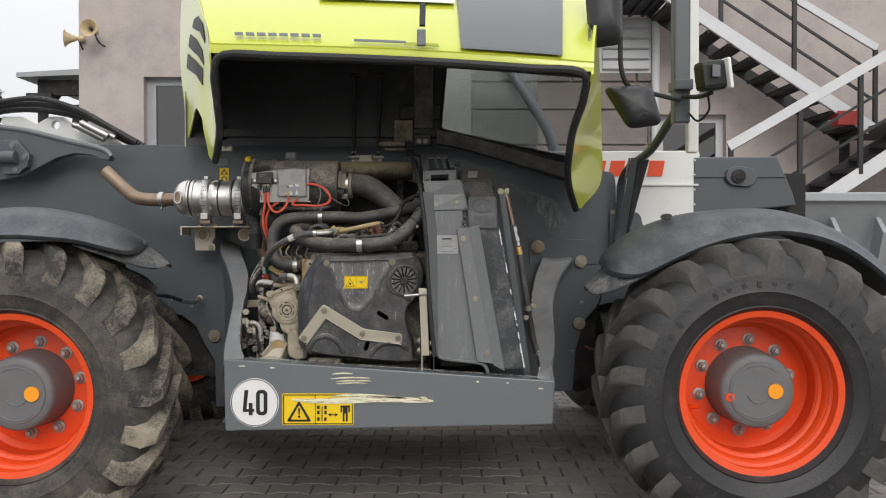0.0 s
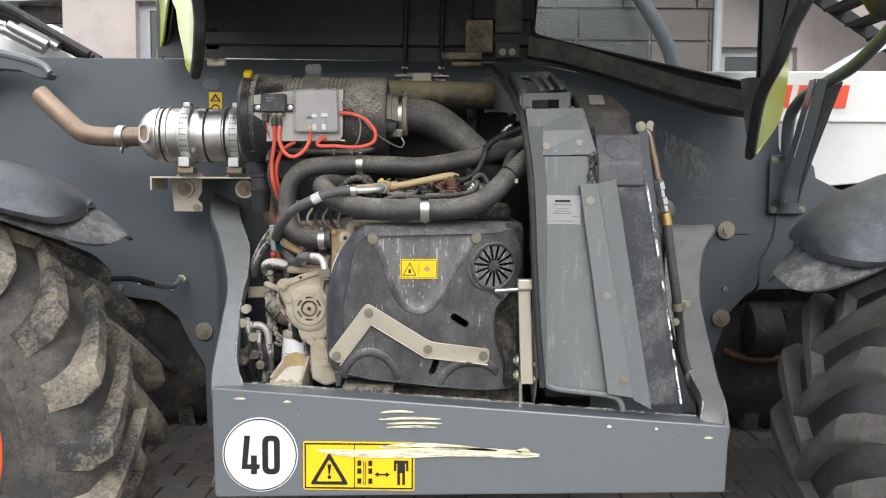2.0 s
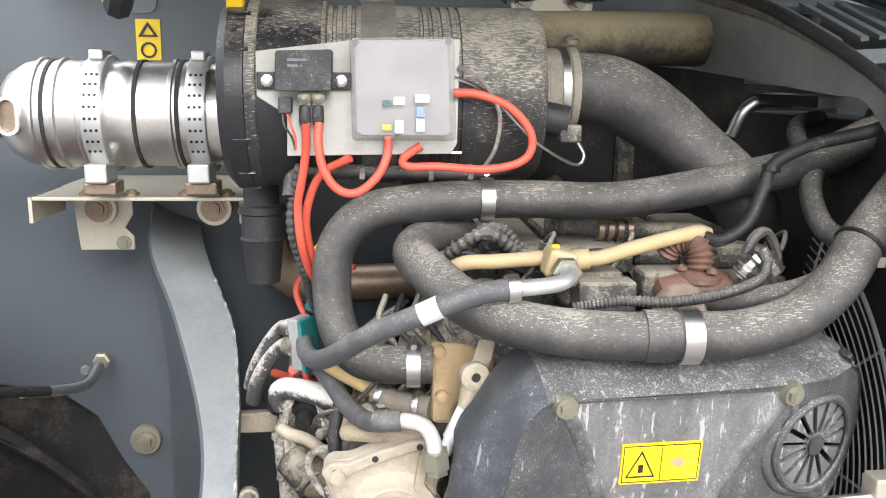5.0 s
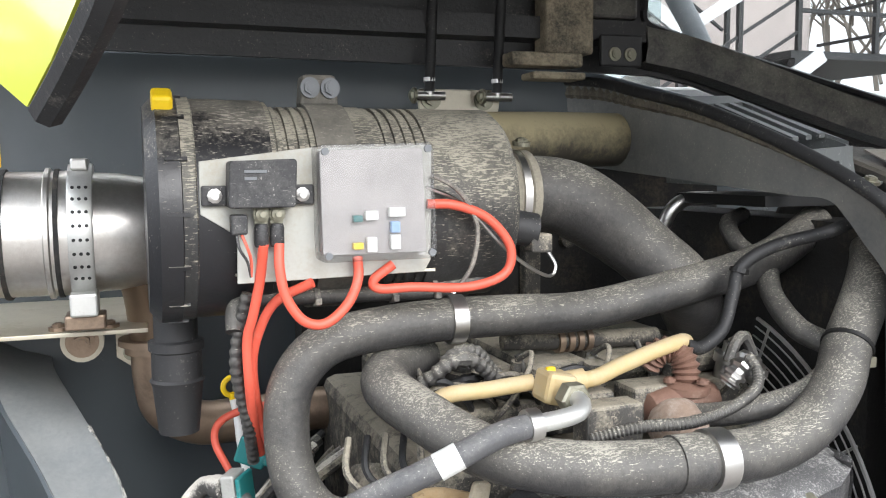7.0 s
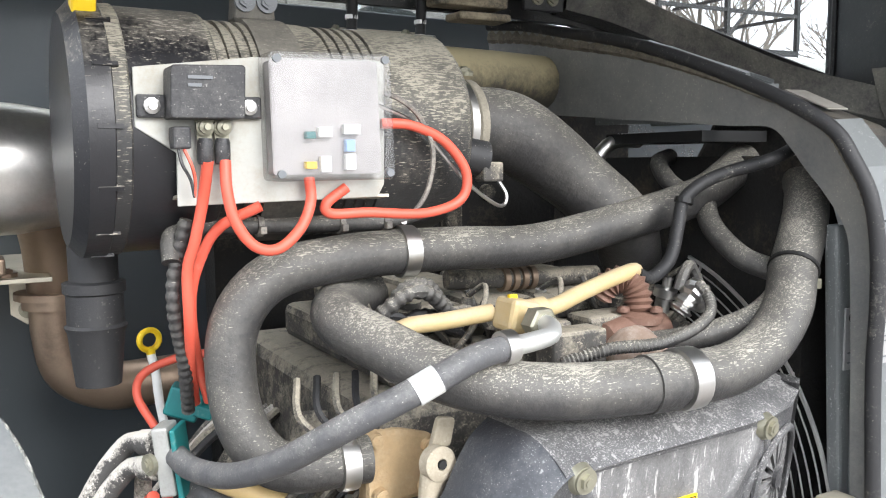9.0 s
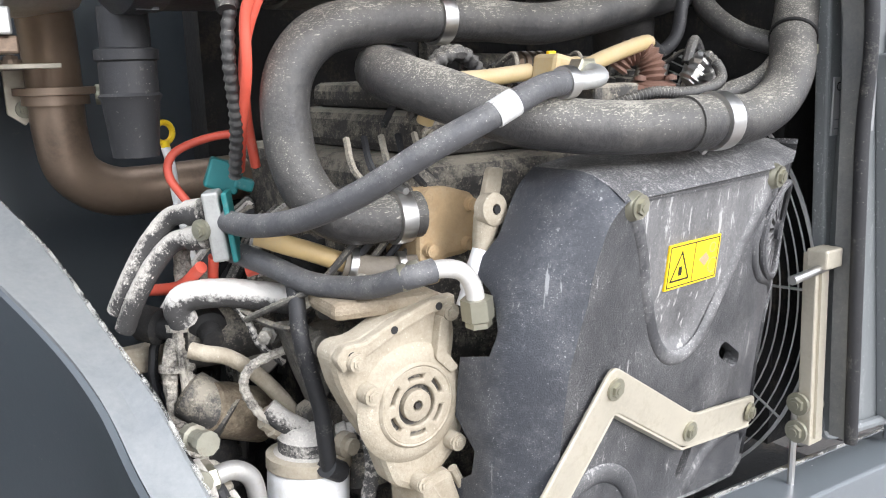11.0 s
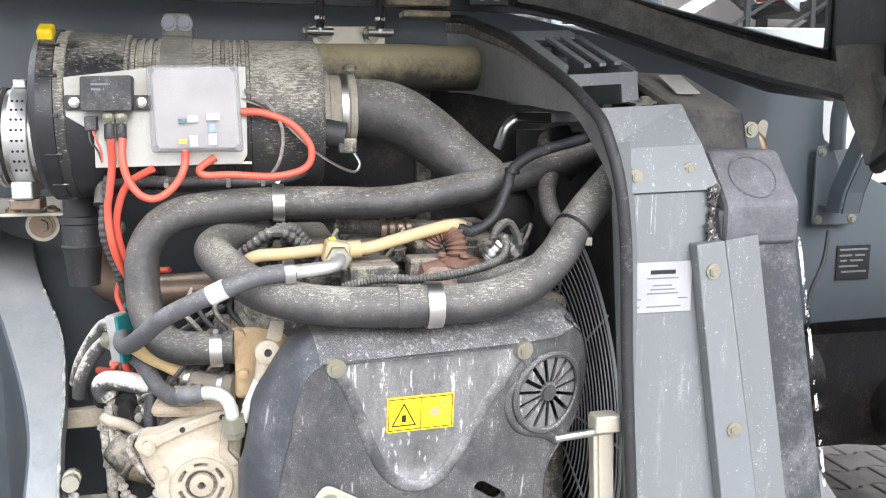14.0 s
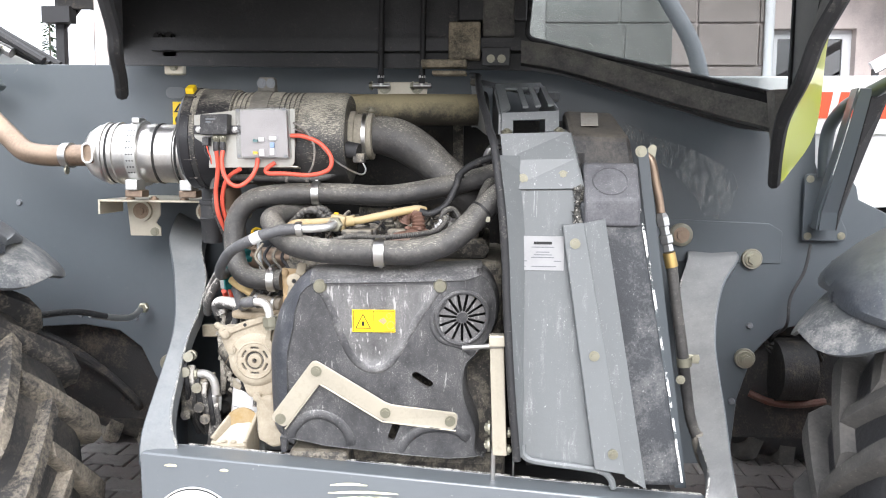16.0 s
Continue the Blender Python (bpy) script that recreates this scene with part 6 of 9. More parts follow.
# slotted vent box
bm = bmesh.new()
O = [(-0.072, 3.575), (0.065, 3.611), (0.030, 3.827), (-0.090, 3.812)]
hs_ = []
for k in range(4):
    x = -0.050 + 0.0305 * k
    y0, y1 = 3.618 + 0.008 * k, 3.775 + 0.005 * k
    hs_.append([(x, y0), (x + 0.013, y0 + 0.003), (x - 0.002, y1 + 0.003), (x - 0.014, y1)])
add_prism(bm, O, 0, 0.006, "xy", hs_)
for v in bm.verts:
    v.co.z += 1.449 + (v.co.y - 3.575) * 0.37
vent = part("vent_box", bm, M_COVER, tele, "grey slotted vent box")


def vent_strip(u0, u1, z_top, z_low):
    """Piece of the box's front between two shares of its width."""
    def at(u, z):
        return (-0.072 + 0.137 * u, 3.573 + 0.036 * u - max(0.0, 1.438 - z) * 0.25, z + 0.008 * u)
    return loft([[at(u0 + (u1 - u0) * q / 4, z) for q in range(5)] for z in (z_top, (z_top + z_low) / 2, z_low)], 0.005)


part("vent_front", vent_strip(0.0, 1.0, 1.454, 1.435), M_COVER, vent)
part("vent_front", vent_strip(0.0, 0.20, 1.435, 1.404), M_COVER, vent)
part("vent_front", vent_strip(0.76, 1.0, 1.435, 1.404), M_COVER, vent)
part("vent_side", loft([[(0.066, 3.612, 1.464), (0.031, 3.827, 1.544)], [(0.068, 3.602, 1.41), (0.035, 3.827, 1.41)]], 0.005), M_COVER, vent)
part("vent_side", loft([[(-0.073, 3.577, 1.452), (-0.091, 3.812, 1.538)], [(-0.073, 3.567, 1.404), (-0.091, 3.812, 1.41)]], 0.005), M_COVER, vent)
part("vent_foot", loft([[(0.040, 3.585, 1.409), (0.085, 3.60, 1.413)], [(0.042, 3.555, 1.405), (0.088, 3.57, 1.409)]], 0.004), M_COVER, vent)
# black sheet added below the slots to paint their shade
part("vent_floor", span((-0.085, 3.60, 1.38), (0.04, 3.80, 1.395)), M_INK, vent)
for x, y, z in ((-0.058, 3.545, 1.408), (0.066, 3.572, 1.412)):
    bolt(vent, (x, y, z), 0.009, (0, -0.3, 1))
# expansion tank
def tank_shape():
    bm = bmesh.new()
    top = [(0.085, 3.500, 1.402), (0.228, 3.539, 1.398), (0.203, 3.70, 1.466), (0.083, 3.712, 1.470)]
    low = [(0.088, 3.492, 1.325), (0.242, 3.535, 1.325), (0.214, 3.80, 1.325), (0.078, 3.80, 1.325)]
    A, B = [bm.verts.new(p) for p in top], [bm.verts.new(p) for p in low]
    bm.faces.new(A)
    bm.faces.new(B[::-1])
    for k in range(4):
        bm.faces.new((A[k], B[k], B[(k + 1) % 4], A[(k + 1) % 4]))
    return bm


tank = part("expansion_tank", tank_shape(), mat("dusty_black_tank", (0.02, 0.02, 0.021), 0.5, var=0.2, dust=(0.33, 0.29, 0.23), dust_amt=0.08, dust_scale=9, dust_hard=0.3, bump=0.3, top=0.2), tele, "dusty black expansion tank", bevel=0.012)
part("tank_label", box((0.138, 3.598, 1.4415), (0.040, 0.085, 0.002), Euler((radians(22), 0, radians(-4))).to_matrix()), mat("faded_tank_label", (0.36, 0.34, 0.30), 0.6, var=0.1, dust=(0.3, 0.27, 0.22), dust_amt=0.3), tank, "faded white label")
part("tank_cap", lathe([(0, 0.03), (0.02, 0.032), (0.024, 0.028), (0.024, 0.002)], (0.055, 3.90, 1.505), (0, 0, 1), 24), M_HUB, tank, "grey screw cap", smooth=True)
M_HUMP = mat("scratched_grey_plastic", (0.055, 0.055, 0.062), 0.5, var=0.2, scale=10, dust=(0.36, 0.36, 0.36), dust_amt=0.14, dust_scale=16, dust_hard=0.4, bump=0.3, top=0.1, speck=0.2, speck_scale=420.0)
hump = part("radiator_cap_cover", prism(rounded([(3.386, 1.20), (3.386, 1.262), (3.45, 1.338), (3.64, 1.338), (3.64, 1.20)], 0.010), 0.112, 0.233, "yz"), M_HUMP, rside, "dusty black radiator cap cover", bevel=0.010)
part("pressed_ring", lathe([(0, 0.040), (0.0025, 0.0385), (0.0025, 0.0365), (0, 0.035)], (0.170, 3.4175, 1.299), (0, -0.765, 0.644), 32, caps=False), M_HUMP, hump, smooth=True)
# rod and hose on the right edge
rb = part("edge_rail", loft([[(0.249, 3.57, 1.372), (0.274, 3.57, 1.372), (0.274, 3.60, 1.372)], [(0.366, 3.57, 0.55), (0.393, 3.57, 0.55), (0.393, 3.60, 0.55)]], 0.005), M_FRAME, tele, "dark grey edge rail")
bolt(rb, (0.258, 3.569, 1.366), 0.0095)
part("rail_tab", prism(rounded([(0.272, 1.345), (0.292, 1.350), (0.296, 1.378), (0.284, 1.384), (0.272, 1.37)], 0.005), 3.575, 3.581), M_ZINC, rb)
bolt(rb, (0.369, 3.569, 0.82), 0.0075)
rh = part("cooler_hose", tube([(0.341, 3.58, 1.092), (0.355, 3.58, 0.999), (0.369, 3.58, 0.916), (0.378, 3.585, 0.861), (0.392, 3.61, 0.795), (0.408, 3.62, 0.709), (0.436, 3.625, 0.638), (0.462, 3.63, 0.575), (0.474, 3.64, 0.50)], 0.0135, 12, 6), M_HOSE, tele, "black oil cooler hose", smooth=True)
part("rusty_pipe", tube([(0.270, 3.585, 1.362), (0.285, 3.58, 1.343), (0.296, 3.58, 1.296), (0.305, 3.58, 1.256), (0.311, 3.58, 1.221)], 0.0105, 10, 5), M_RUSTP, rh, smooth=True)
part("fitting", lathe([(0, 0.012), (0.010, 0.016), (0.030, 0.016), (0.032, 0.012), (0.052, 0.012), (0.054, 0.016), (0.072, 0.016), (0.076, 0.012), (0.092, 0.013)], (0.311, 3.58, 1.220), (0.23, 0, -0.97), 6), M_STEEL, rh, "steel hose fitting")
part("brass_sleeve", cyl((0.333, 3.58, 1.126), (0.341, 3.58, 1.092), 0.0152), mat("brass", (0.6, 0.42, 0.16), 0.35, metal=0.9), rh, smooth=True)
hc = part("hose_clip", lathe([(-0.011, 0.015), (-0.011, 0.018), (0.011, 0.018), (0.011, 0.015)], (0.380, 3.587, 0.861), (0.15, 0.1, -1), 16), M_ZINC, rh, "zinc P-clip", smooth=True)
part("clip_ear", box((0.402, 3.586, 0.868), (0.026, 0.006, 0.022)), M_ZINC, hc, bevel=0.002)
bolt(hc, (0.406, 3.582, 0.870), 0.0065)
part("caked_mud", lathe([(0, 0.013), (0.02, 0.019), (0.05, 0.021), (0.08, 0.019), (0.10, 0.014)], (0.425, 3.622, 0.672), (0.33, 0.05, -0.94), 14), M_CASTMUD, rh, "dried mud on the hose", smooth=True)

# ---- air filter ----
M_FCAP = mat("black_filter_cap", (0.014, 0.014, 0.016), 0.4, var=0.2, dust=(0.40, 0.37, 0.31), dust_amt=-0.05, dust_scale=20, dust_hard=0.1, bump=0.15, top=0.26, brush=0.1)
FX, FY, FZ = -0.85, 3.65, 1.397
prof = [(0.0, 0.085), (0.0, 0.114), (0.006, 0.121), (0.030, 0.121), (0.034, 0.117), (0.115, 0.117), (0.118, 0.113)]
h = 0.118
for k in range(4):
    prof += [(h, 0.112), (h + 0.006, 0.112), (h + 0.007, 0.109), (h + 0.011, 0.109)]
    h += 0.012
prof += [(h, 0.113), (h + 0.06, 0.113)]
h += 0.062
for k in range(5):
    prof += [(h, 0.112), (h + 0.006, 0.112), (h + 0.007, 0.109), (h + 0.011, 0.109)]
    h += 0.012
prof += [(h, 0.112), (0.388, 0.112), (0.398, 0.104), (0.398, 0.05)]
filt = part("air_filter", lathe(prof, (FX, FY, FZ), (1, 0, 0), 48), mat("dusty_filter_plastic", (0.026, 0.026, 0.026), 0.5, var=0.2, dust=(0.40, 0.37, 0.295), dust_amt=0.06, dust_scale=22, dust_hard=0.35, bump=0.3, top=0.24, brush=0.85, speck=0.15, speck_scale=700.0, cover=0.55), tele, "dusty black air filter housing", smooth=True)
filt.scale, filt.location = (1, 1.05, 1.05), (0.0, -0.1375, -0.075)
part("filter_cap", lathe([(0, 0.02), (0.0, 0.11), (0.012, 0.123), (0.034, 0.123), (0.036, 0.1195), (0.128, 0.1185), (0.130, 0.112)], (FX - 0.018, FY, FZ), (1, 0, 0), 48), M_FCAP, filt, "black filter end cap", smooth=True)
for k in range(14):
    a = 2 * math.pi * k / 14
    part("cap_rib", box((FX + 0.012, FY + 0.121 * math.cos(a), FZ + 0.121 * math.sin(a)), (0.022, 0.006, 0.004), Euler((a, 0, 0)).to_matrix()), M_FCAP, filt)
part("cap_clip", box((FX + 0.002, FY - 0.055, FZ + 0.113), (0.022, 0.029, 0.019), Euler((radians(25), 0, 0)).to_matrix()), M_YELLOW, filt, "yellow locking clip", bevel=0.004)
M_STRAP = mat("dusty_strap_rubber", (0.05, 0.048, 0.043), 0.7, var=0.2, dust=(0.38, 0.35, 0.29), dust_amt=0.3, dust_scale=18, dust_hard=0.4, top=0.15, bump=0.3, brush=0.2, cover=0.6)
fs = part("filter_strap", lathe([(0, 0.113), (0, 0.116), (0.045, 0.116), (0.045, 0.113)], (-0.690, FY, FZ), (1, 0, 0), 40), M_STRAP, filt, "dusty rubber strap", smooth=True)
part("strap_lug", prism([(-0.692, 1.508), (-0.645, 1.508), (-0.648, 1.545), (-0.689, 1.545)], 3.635, 3.665), M_STRAP, fs, bevel=0.005)
for x in (-0.680, -0.656):
    bolt(fs, (x, 3.635, 1.530), 0.008, material=M_HUB)
# drain valve below the cap
part("drain_valve", lathe([(0, 0.026), (0.04, 0.026), (0.042, 0.033), (0.052, 0.033), (0.054, 0.030), (0.085, 0.030), (0.088, 0.033), (0.094, 0.030), (0.15, 0.024), (0.152, 0.004)], (-0.838, 3.70, 1.285), (0.0, 0, -1), 24), M_RUBBER, filt, "rubber drain valve", smooth=True)
# outlet ducts
part("outlet_collar", lathe([(0, 0.060), (0.012, 0.060), (0.014, 0.054), (0.044, 0.053), (0.046, 0.056), (0.056, 0.056), (0.058, 0.048)], (-0.452, 3.65, 1.405), (1, 0, 0), 28), mat("beige_dusted_collar", (0.10, 0.09, 0.07), 0.7, var=0.2, dust=(0.50, 0.455, 0.36), dust_amt=0.5, dust_scale=20, dust_hard=0.4, bump=0.4, speck=0.2), filt, "beige dusted outlet collar", smooth=True)
part("duct_clamp", lathe([(0, 0.053), (0, 0.0565), (0.010, 0.0565), (0.010, 0.053)], (-0.420, 3.65, 1.405), (1, 0, 0), 32), M_STEEL, filt, "bright steel duct clamp", smooth=True)
bolt(filt, (-0.402, 3.645, 1.468), 0.008, (0, -0.2, 1))
part("intake_duct", tube([(-0.412, 3.695, 1.402), (-0.37, 3.695, 1.402), (-0.325, 3.69, 1.39), (-0.27, 3.685, 1.357), (-0.22, 3.67, 1.315), (-0.17, 3.66, 1.27), (-0.12, 3.70, 1.22)], lambda t: 0.045 + 0.006 * math.sin(math.pi * min(1, t * 1.6)), 18, 6), M_HOSE, tele, "dusty black intake duct", smooth=True)
d1 = part("intake_duct", tube([(-0.50, 3.79, 1.470), (-0.40, 3.81, 1.473), (-0.28, 3.85, 1.477), (-0.118, 3.905, 1.480)], 0.043, 18, 6), mat("tan_dusted_duct", (0.05, 0.045, 0.035), 0.5, var=0.2, dust=(0.40, 0.34, 0.20), dust_amt=0.5, dust_scale=8, dust_hard=0.25, top=0.25), tele, "dust-covered intake duct", smooth=True)
part("duct_flange", lathe([(0, 0.044), (0, 0.052), (0.008, 0.052), (0.008, 0.044)], (-0.128, 3.902, 1.480), (0.95, 0.3, 0), 24), M_RUBBER, d1, smooth=True)
cn = part("sensor", cyl((-0.452, 3.575, 1.372), (-0.42, 3.57, 1.366), 0.020), M_RUBBER, filt, smooth=True)
part("plug", box((-0.418, 3.565, 1.352), (0.028, 0.022, 0.022)), M_ENG, cn, "grey connector", bevel=0.003)
part("wire", tube([(-0.41, 3.56, 1.345), (-0.40, 3.555, 1.325), (-0.415, 3.55, 1.315), (-0.47, 3.535, 1.345), (-0.53, 3.53, 1.40), (-0.575, 3.53, 1.42)], 0.0022, 6, 5), M_STEEL, cn, smooth=True)

M_DUSTTIE = mat("dusty_tie", (0.12, 0.11, 0.10), 0.7, var=0.3, dust=(0.4, 0.37, 0.31), dust_amt=0.4, dust_scale=60)
# plate with relay and control box
pl = part("mounting_plate", prism([(-0.813, 1.441), (-0.70, 1.455), (-0.564, 1.458), (-0.566, 1.33), (-0.574, 1.317), (-0.778, 1.314), (-0.777, 1.364), (-0.813, 1.387)], 3.532, 3.536), mat("white_zinc_sheet", (0.38, 0.38, 0.35), 0.5, metal=0.2, var=0.1, dust=(0.33, 0.28, 0.19), dust_amt=0.25, dust_scale=22, dust_hard=0.2), tele, "white plated mounting plate", bevel=0.001)
part("plate_flange", loft([[(-0.778, 3.534, 1.322), (-0.56, 3.534, 1.317)], [(-0.778, 3.60, 1.314), (-0.56, 3.60, 1.310)]], 0.003), M_YZINC, pl)
pl.location = (-0.004, 0.036, 0.004)
ecu = part("control_box", prism(rounded([(-0.697, 1.336), (-0.571, 1.336), (-0.575, 1.460), (-0.699, 1.457)], 0.006), 3.492, 3.530), M_CLEARBOX, tele, "clear plastic fuse box", bevel=0.003)
part("box_inside", prism(rounded([(-0.691, 1.342), (-0.577, 1.342), (-0.581, 1.454), (-0.693, 1.451)], 0.004), 3.514, 3.530), mat("grey_circuit_box", (0.34, 0.32, 0.315), 0.6, var=0.25, scale=30), ecu)
for x, z, w_, h_, mt in ((-0.640, 1.383, 0.014, 0.010, M_DECAL), (-0.612, 1.386, 0.018, 0.010, M_DECAL), (-0.640, 1.352, 0.011, 0.016, M_DECAL), (-0.614, 1.354, 0.011, 0.016, M_DECAL), (-0.655, 1.351, 0.011, 0.007, M_YELLOW), (-0.655, 1.380, 0.010, 0.007, M_TEAL), (-0.614, 1.370, 0.010, 0.012, mat("blue_fuse", (0.25, 0.4, 0.65), 0.4))):
    part("fuse", box((x, 3.509, z), (w_, 0.008, h_)), mt, ecu, bevel=0.001)
for x, z in ((-0.690, 1.343), (-0.578, 1.343), (-0.582, 1.453), (-0.692, 1.450)):
    part("screw", cyl((x, 3.494, z), (x, 3.490, z), 0.004, n=12), M_HUB, ecu)
ecu.location = (-0.004, 0.036, 0.004)
M_RELAY = mat("dusty_relay_plastic", (0.022, 0.022, 0.024), 0.5, var=0.2, dust=(0.3, 0.29, 0.27), dust_amt=0.05, dust_scale=30, dust_hard=0.3, speck=0.35, brush=0.2, bump=0.2)
rl = part("relay", prism(rounded([(-0.786, 1.393), (-0.719, 1.393), (-0.717, 1.442), (-0.784, 1.440)], 0.004), 3.498, 3.532), M_RELAY, tele, "black relay", bevel=0.003)
for x in (-0.797, -0.708):
    part("relay_ear", box((x, 3.528, 1.405), (0.026, 0.006, 0.021)), M_RELAY, rl, bevel=0.002)
    part("relay_nut", lathe([(0, 0.0075), (0.004, 0.0075), (0.005, 0.004), (0.008, 0.004)], (x, 3.525, 1.405), (0, -1, 0), 10), M_STEEL, rl)
part("relay_print", span((-0.770, 3.4965, 1.428), (-0.748, 3.498, 1.431)), M_HUB, rl)
part("relay_print", span((-0.770, 3.4965, 1.421), (-0.758, 3.498, 1.424)), M_HUB, rl)
for x in (-0.752, -0.736):
    part("terminal", lathe([(0, 0.0085), (0.005, 0.0085), (0.0055, 0.0065), (0.011, 0.0065), (0.012, 0.003), (0.016, 0.003)], (x, 3.520, 1.386), (0, -1, 0), 14), M_ZINC, rl)
    part("cable_lug", prism(rounded([(x - 0.0085, 1.396), (x + 0.0085, 1.396), (x + 0.006, 1.372), (x - 0.006, 1.372)], 0.004), 3.5195, 3.523), M_ZINC, rl)
    part("boot", lathe([(0, 0.0058), (0.004, 0.0072), (0.02, 0.0075), (0.024, 0.0062)], (x, 3.517, 1.376), (-0.02, 0.05, -1), 12), M_RELAY, rl, smooth=True)
rl.location = (-0.006, 0.036, 0.005)
cnr = part("small_connector", box((-0.775, 3.515, 1.376), (0.016, 0.02, 0.020)), M_RELAY, rl, "small dark connector", bevel=0.002)
for k in range(2):
    part("thin_wire", tube([(-0.778 + 0.005 * k, 3.51, 1.366), (-0.776 + 0.008 * k, 3.505, 1.352), (-0.768 + 0.004 * k, 3.51, 1.338), (-0.764, 3.515, 1.322)], 0.0016, 5, 4), (M_RELAY, M_CABLE)[k], cnr, smooth=True)


def cable(pts, r=0.0055, m=None, name="cable", label="orange-red battery cable", rib=0.0):
    pts = [(x - 0.004, y + 0.036 * min(1.0, max(0.0, (z - 1.1) / 0.14)), z + 0.004) for x, y, z in pts]
    return part(name, tube(pts, r, 10, 7, rib), m or M_CABLE, tele, label, smooth=True)


cable([(-0.737, 3.514, 1.356), (-0.738, 3.508, 1.33), (-0.732, 3.505, 1.300), (-0.715, 3.503, 1.276), (-0.692, 3.503, 1.272), (-0.668, 3.507, 1.29), (-0.655, 3.512, 1.315), (-0.653, 3.52, 1.338)])
cable([(-0.753, 3.514, 1.356), (-0.755, 3.53, 1.32), (-0.762, 3.54, 1.28), (-0.768, 3.55, 1.25), (-0.766, 3.57, 1.20), (-0.758, 3.62, 1.15), (-0.745, 3.68, 1.095)])
cable([(-0.700, 3.53, 1.312), (-0.735, 3.55, 1.292), (-0.752, 3.56, 1.262), (-0.760, 3.58, 1.22), (-0.752, 3.62, 1.16), (-0.735, 3.66, 1.10)])
cable([(-0.572, 3.525, 1.393), (-0.540, 3.52, 1.391), (-0.501, 3.52, 1.375), (-0.474, 3.52, 1.342), (-0.481, 3.52, 1.312), (-0.525, 3.52, 1.299), (-0.59, 3.522, 1.302), (-0.628, 3.525, 1.302), (-0.634, 3.525, 1.312), (-0.612, 3.525, 1.328)])
cable([(-0.70, 3.75, 1.13), (-0.74, 3.77, 1.125), (-0.78, 3.78, 1.11), (-0.79, 3.78, 1.085), (-0.775, 3.76, 1.05)], 0.005)
cable([(-0.765, 3.56, 1.30), (-0.776, 3.57, 1.25), (-0.778, 3.58, 1.21), (-0.765, 3.62, 1.15), (-0.755, 3.67, 1.09)], 0.0068, M_HOSE, "loom", "black corrugated cable loom", 0.0006)
cable([(-0.79, 3.70, 0.99), (-0.80, 3.75, 0.96), (-0.83, 3.80, 0.95)], 0.007)
cable([(-0.775, 3.70, 1.0), (-0.77, 3.72, 0.965), (-0.75, 3.75, 0.95)], 0.006)

# loom under the plate's flange, with its ties
ul = part("under_loom", tube([(-0.784, 3.60, 1.262), (-0.778, 3.615, 1.288), (-0.738, 3.62, 1.294), (-0.679, 3.62, 1.293), (-0.629, 3.62, 1.292), (-0.578, 3.62, 1.291), (-0.538, 3.62, 1.292), (-0.49, 3.625, 1.302), (-0.467, 3.63, 1.325)], 0.0095, 10, 6), M_HOSE, tele, "dusty black cable loom", smooth=True)
for x_, z_ in ((-0.690, 1.293), (-0.600, 1.2915), (-0.548, 1.292)):
    part("cable_tie", lathe([(-0.003, 0.0095), (-0.003, 0.0118), (0.003, 0.0118), (0.003, 0.0095)], (x_, 3.62, z_), (1, 0, 0), 14), M_DUSTTIE, ul, "dusty cable tie")
    part("tie_head", box((x_, 3.606, z_ - 0.004), (0.007, 0.007, 0.008)), M_DUSTTIE, ul, bevel=0.001)
part("loop_lead", tube([(-0.571, 3.562, 1.428), (-0.556, 3.558, 1.422), (-0.538, 3.555, 1.408), (-0.523, 3.555, 1.384), (-0.518, 3.556, 1.36), (-0.524, 3.56, 1.325), (-0.54, 3.565, 1.30)], 0.0028, 6, 6), M_DUSTTIE, tele, "thin grey lead", smooth=True)

# ---- muffler ----
M_STRAPZ = mat("bright_zinc_strap", (0.55, 0.55, 0.53), 0.42, metal=0.75, var=0.12, scale=20, dust=(0.36, 0.32, 0.26), dust_amt=0.15, dust_scale=30)
MX, MY, MZ = -1.260, 3.925, 1.353
muf = part("muffler", lathe([(0.0, 0.032), (0.004, 0.045), (0.02, 0.066), (0.045, 0.081), (0.066, 0.085), (0.068, 0.089), (0.072, 0.089), (0.074, 0.085), (0.098, 0.085), (0.100, 0.0885), (0.104, 0.0885), (0.106, 0.084), (0.135, 0.084), (0.137, 0.086), (0.148, 0.086), (0.150, 0.083), (0.19, 0.083), (0.20, 0.0855), (0.21, 0.083),
                               (0.27, 0.083), (0.272, 0.088), (0.277, 0.088), (0.279, 0.084), (0.30, 0.084), (0.302, 0.086), (0.310, 0.086), (0.312, 0.082), (0.36, 0.080), (0.42, 0.07), (0.43, 0.03)], (MX, MY, MZ), (1, 0, 0), 48), mat("stained_stainless", (0.66, 0.64, 0.61), 0.30, metal=0.95, var=0.2, scale=9, dust=(0.28, 0.21, 0.15), dust_amt=0.10, dust_scale=9, dust_hard=0.25, bump=0.08), tele, "shiny stainless steel exhaust muffler", smooth=True)
part("muffler_window", prism(slot(-1.220, 1.353, 0.026, 0.017, 90), 3.833, 3.865, holes=(slot(-1.220, 1.353, 0.026, 0.011, 90),)), M_STEEL, muf, smooth=True)
part("window_core", prism(slot(-1.220, 1.353, 0.026, 0.012, 90), 3.841, 3.875), M_RUSTP, muf)
for dx in (0.086, 0.222, 0.286):
    part("seam_ring", lathe([(-0.003, 0.082), (-0.003, 0.0866), (0.003, 0.0866), (0.003, 0.082)], (MX + dx, MY, MZ), (1, 0, 0), 40), M_DARK, muf, "dark seam", smooth=True)
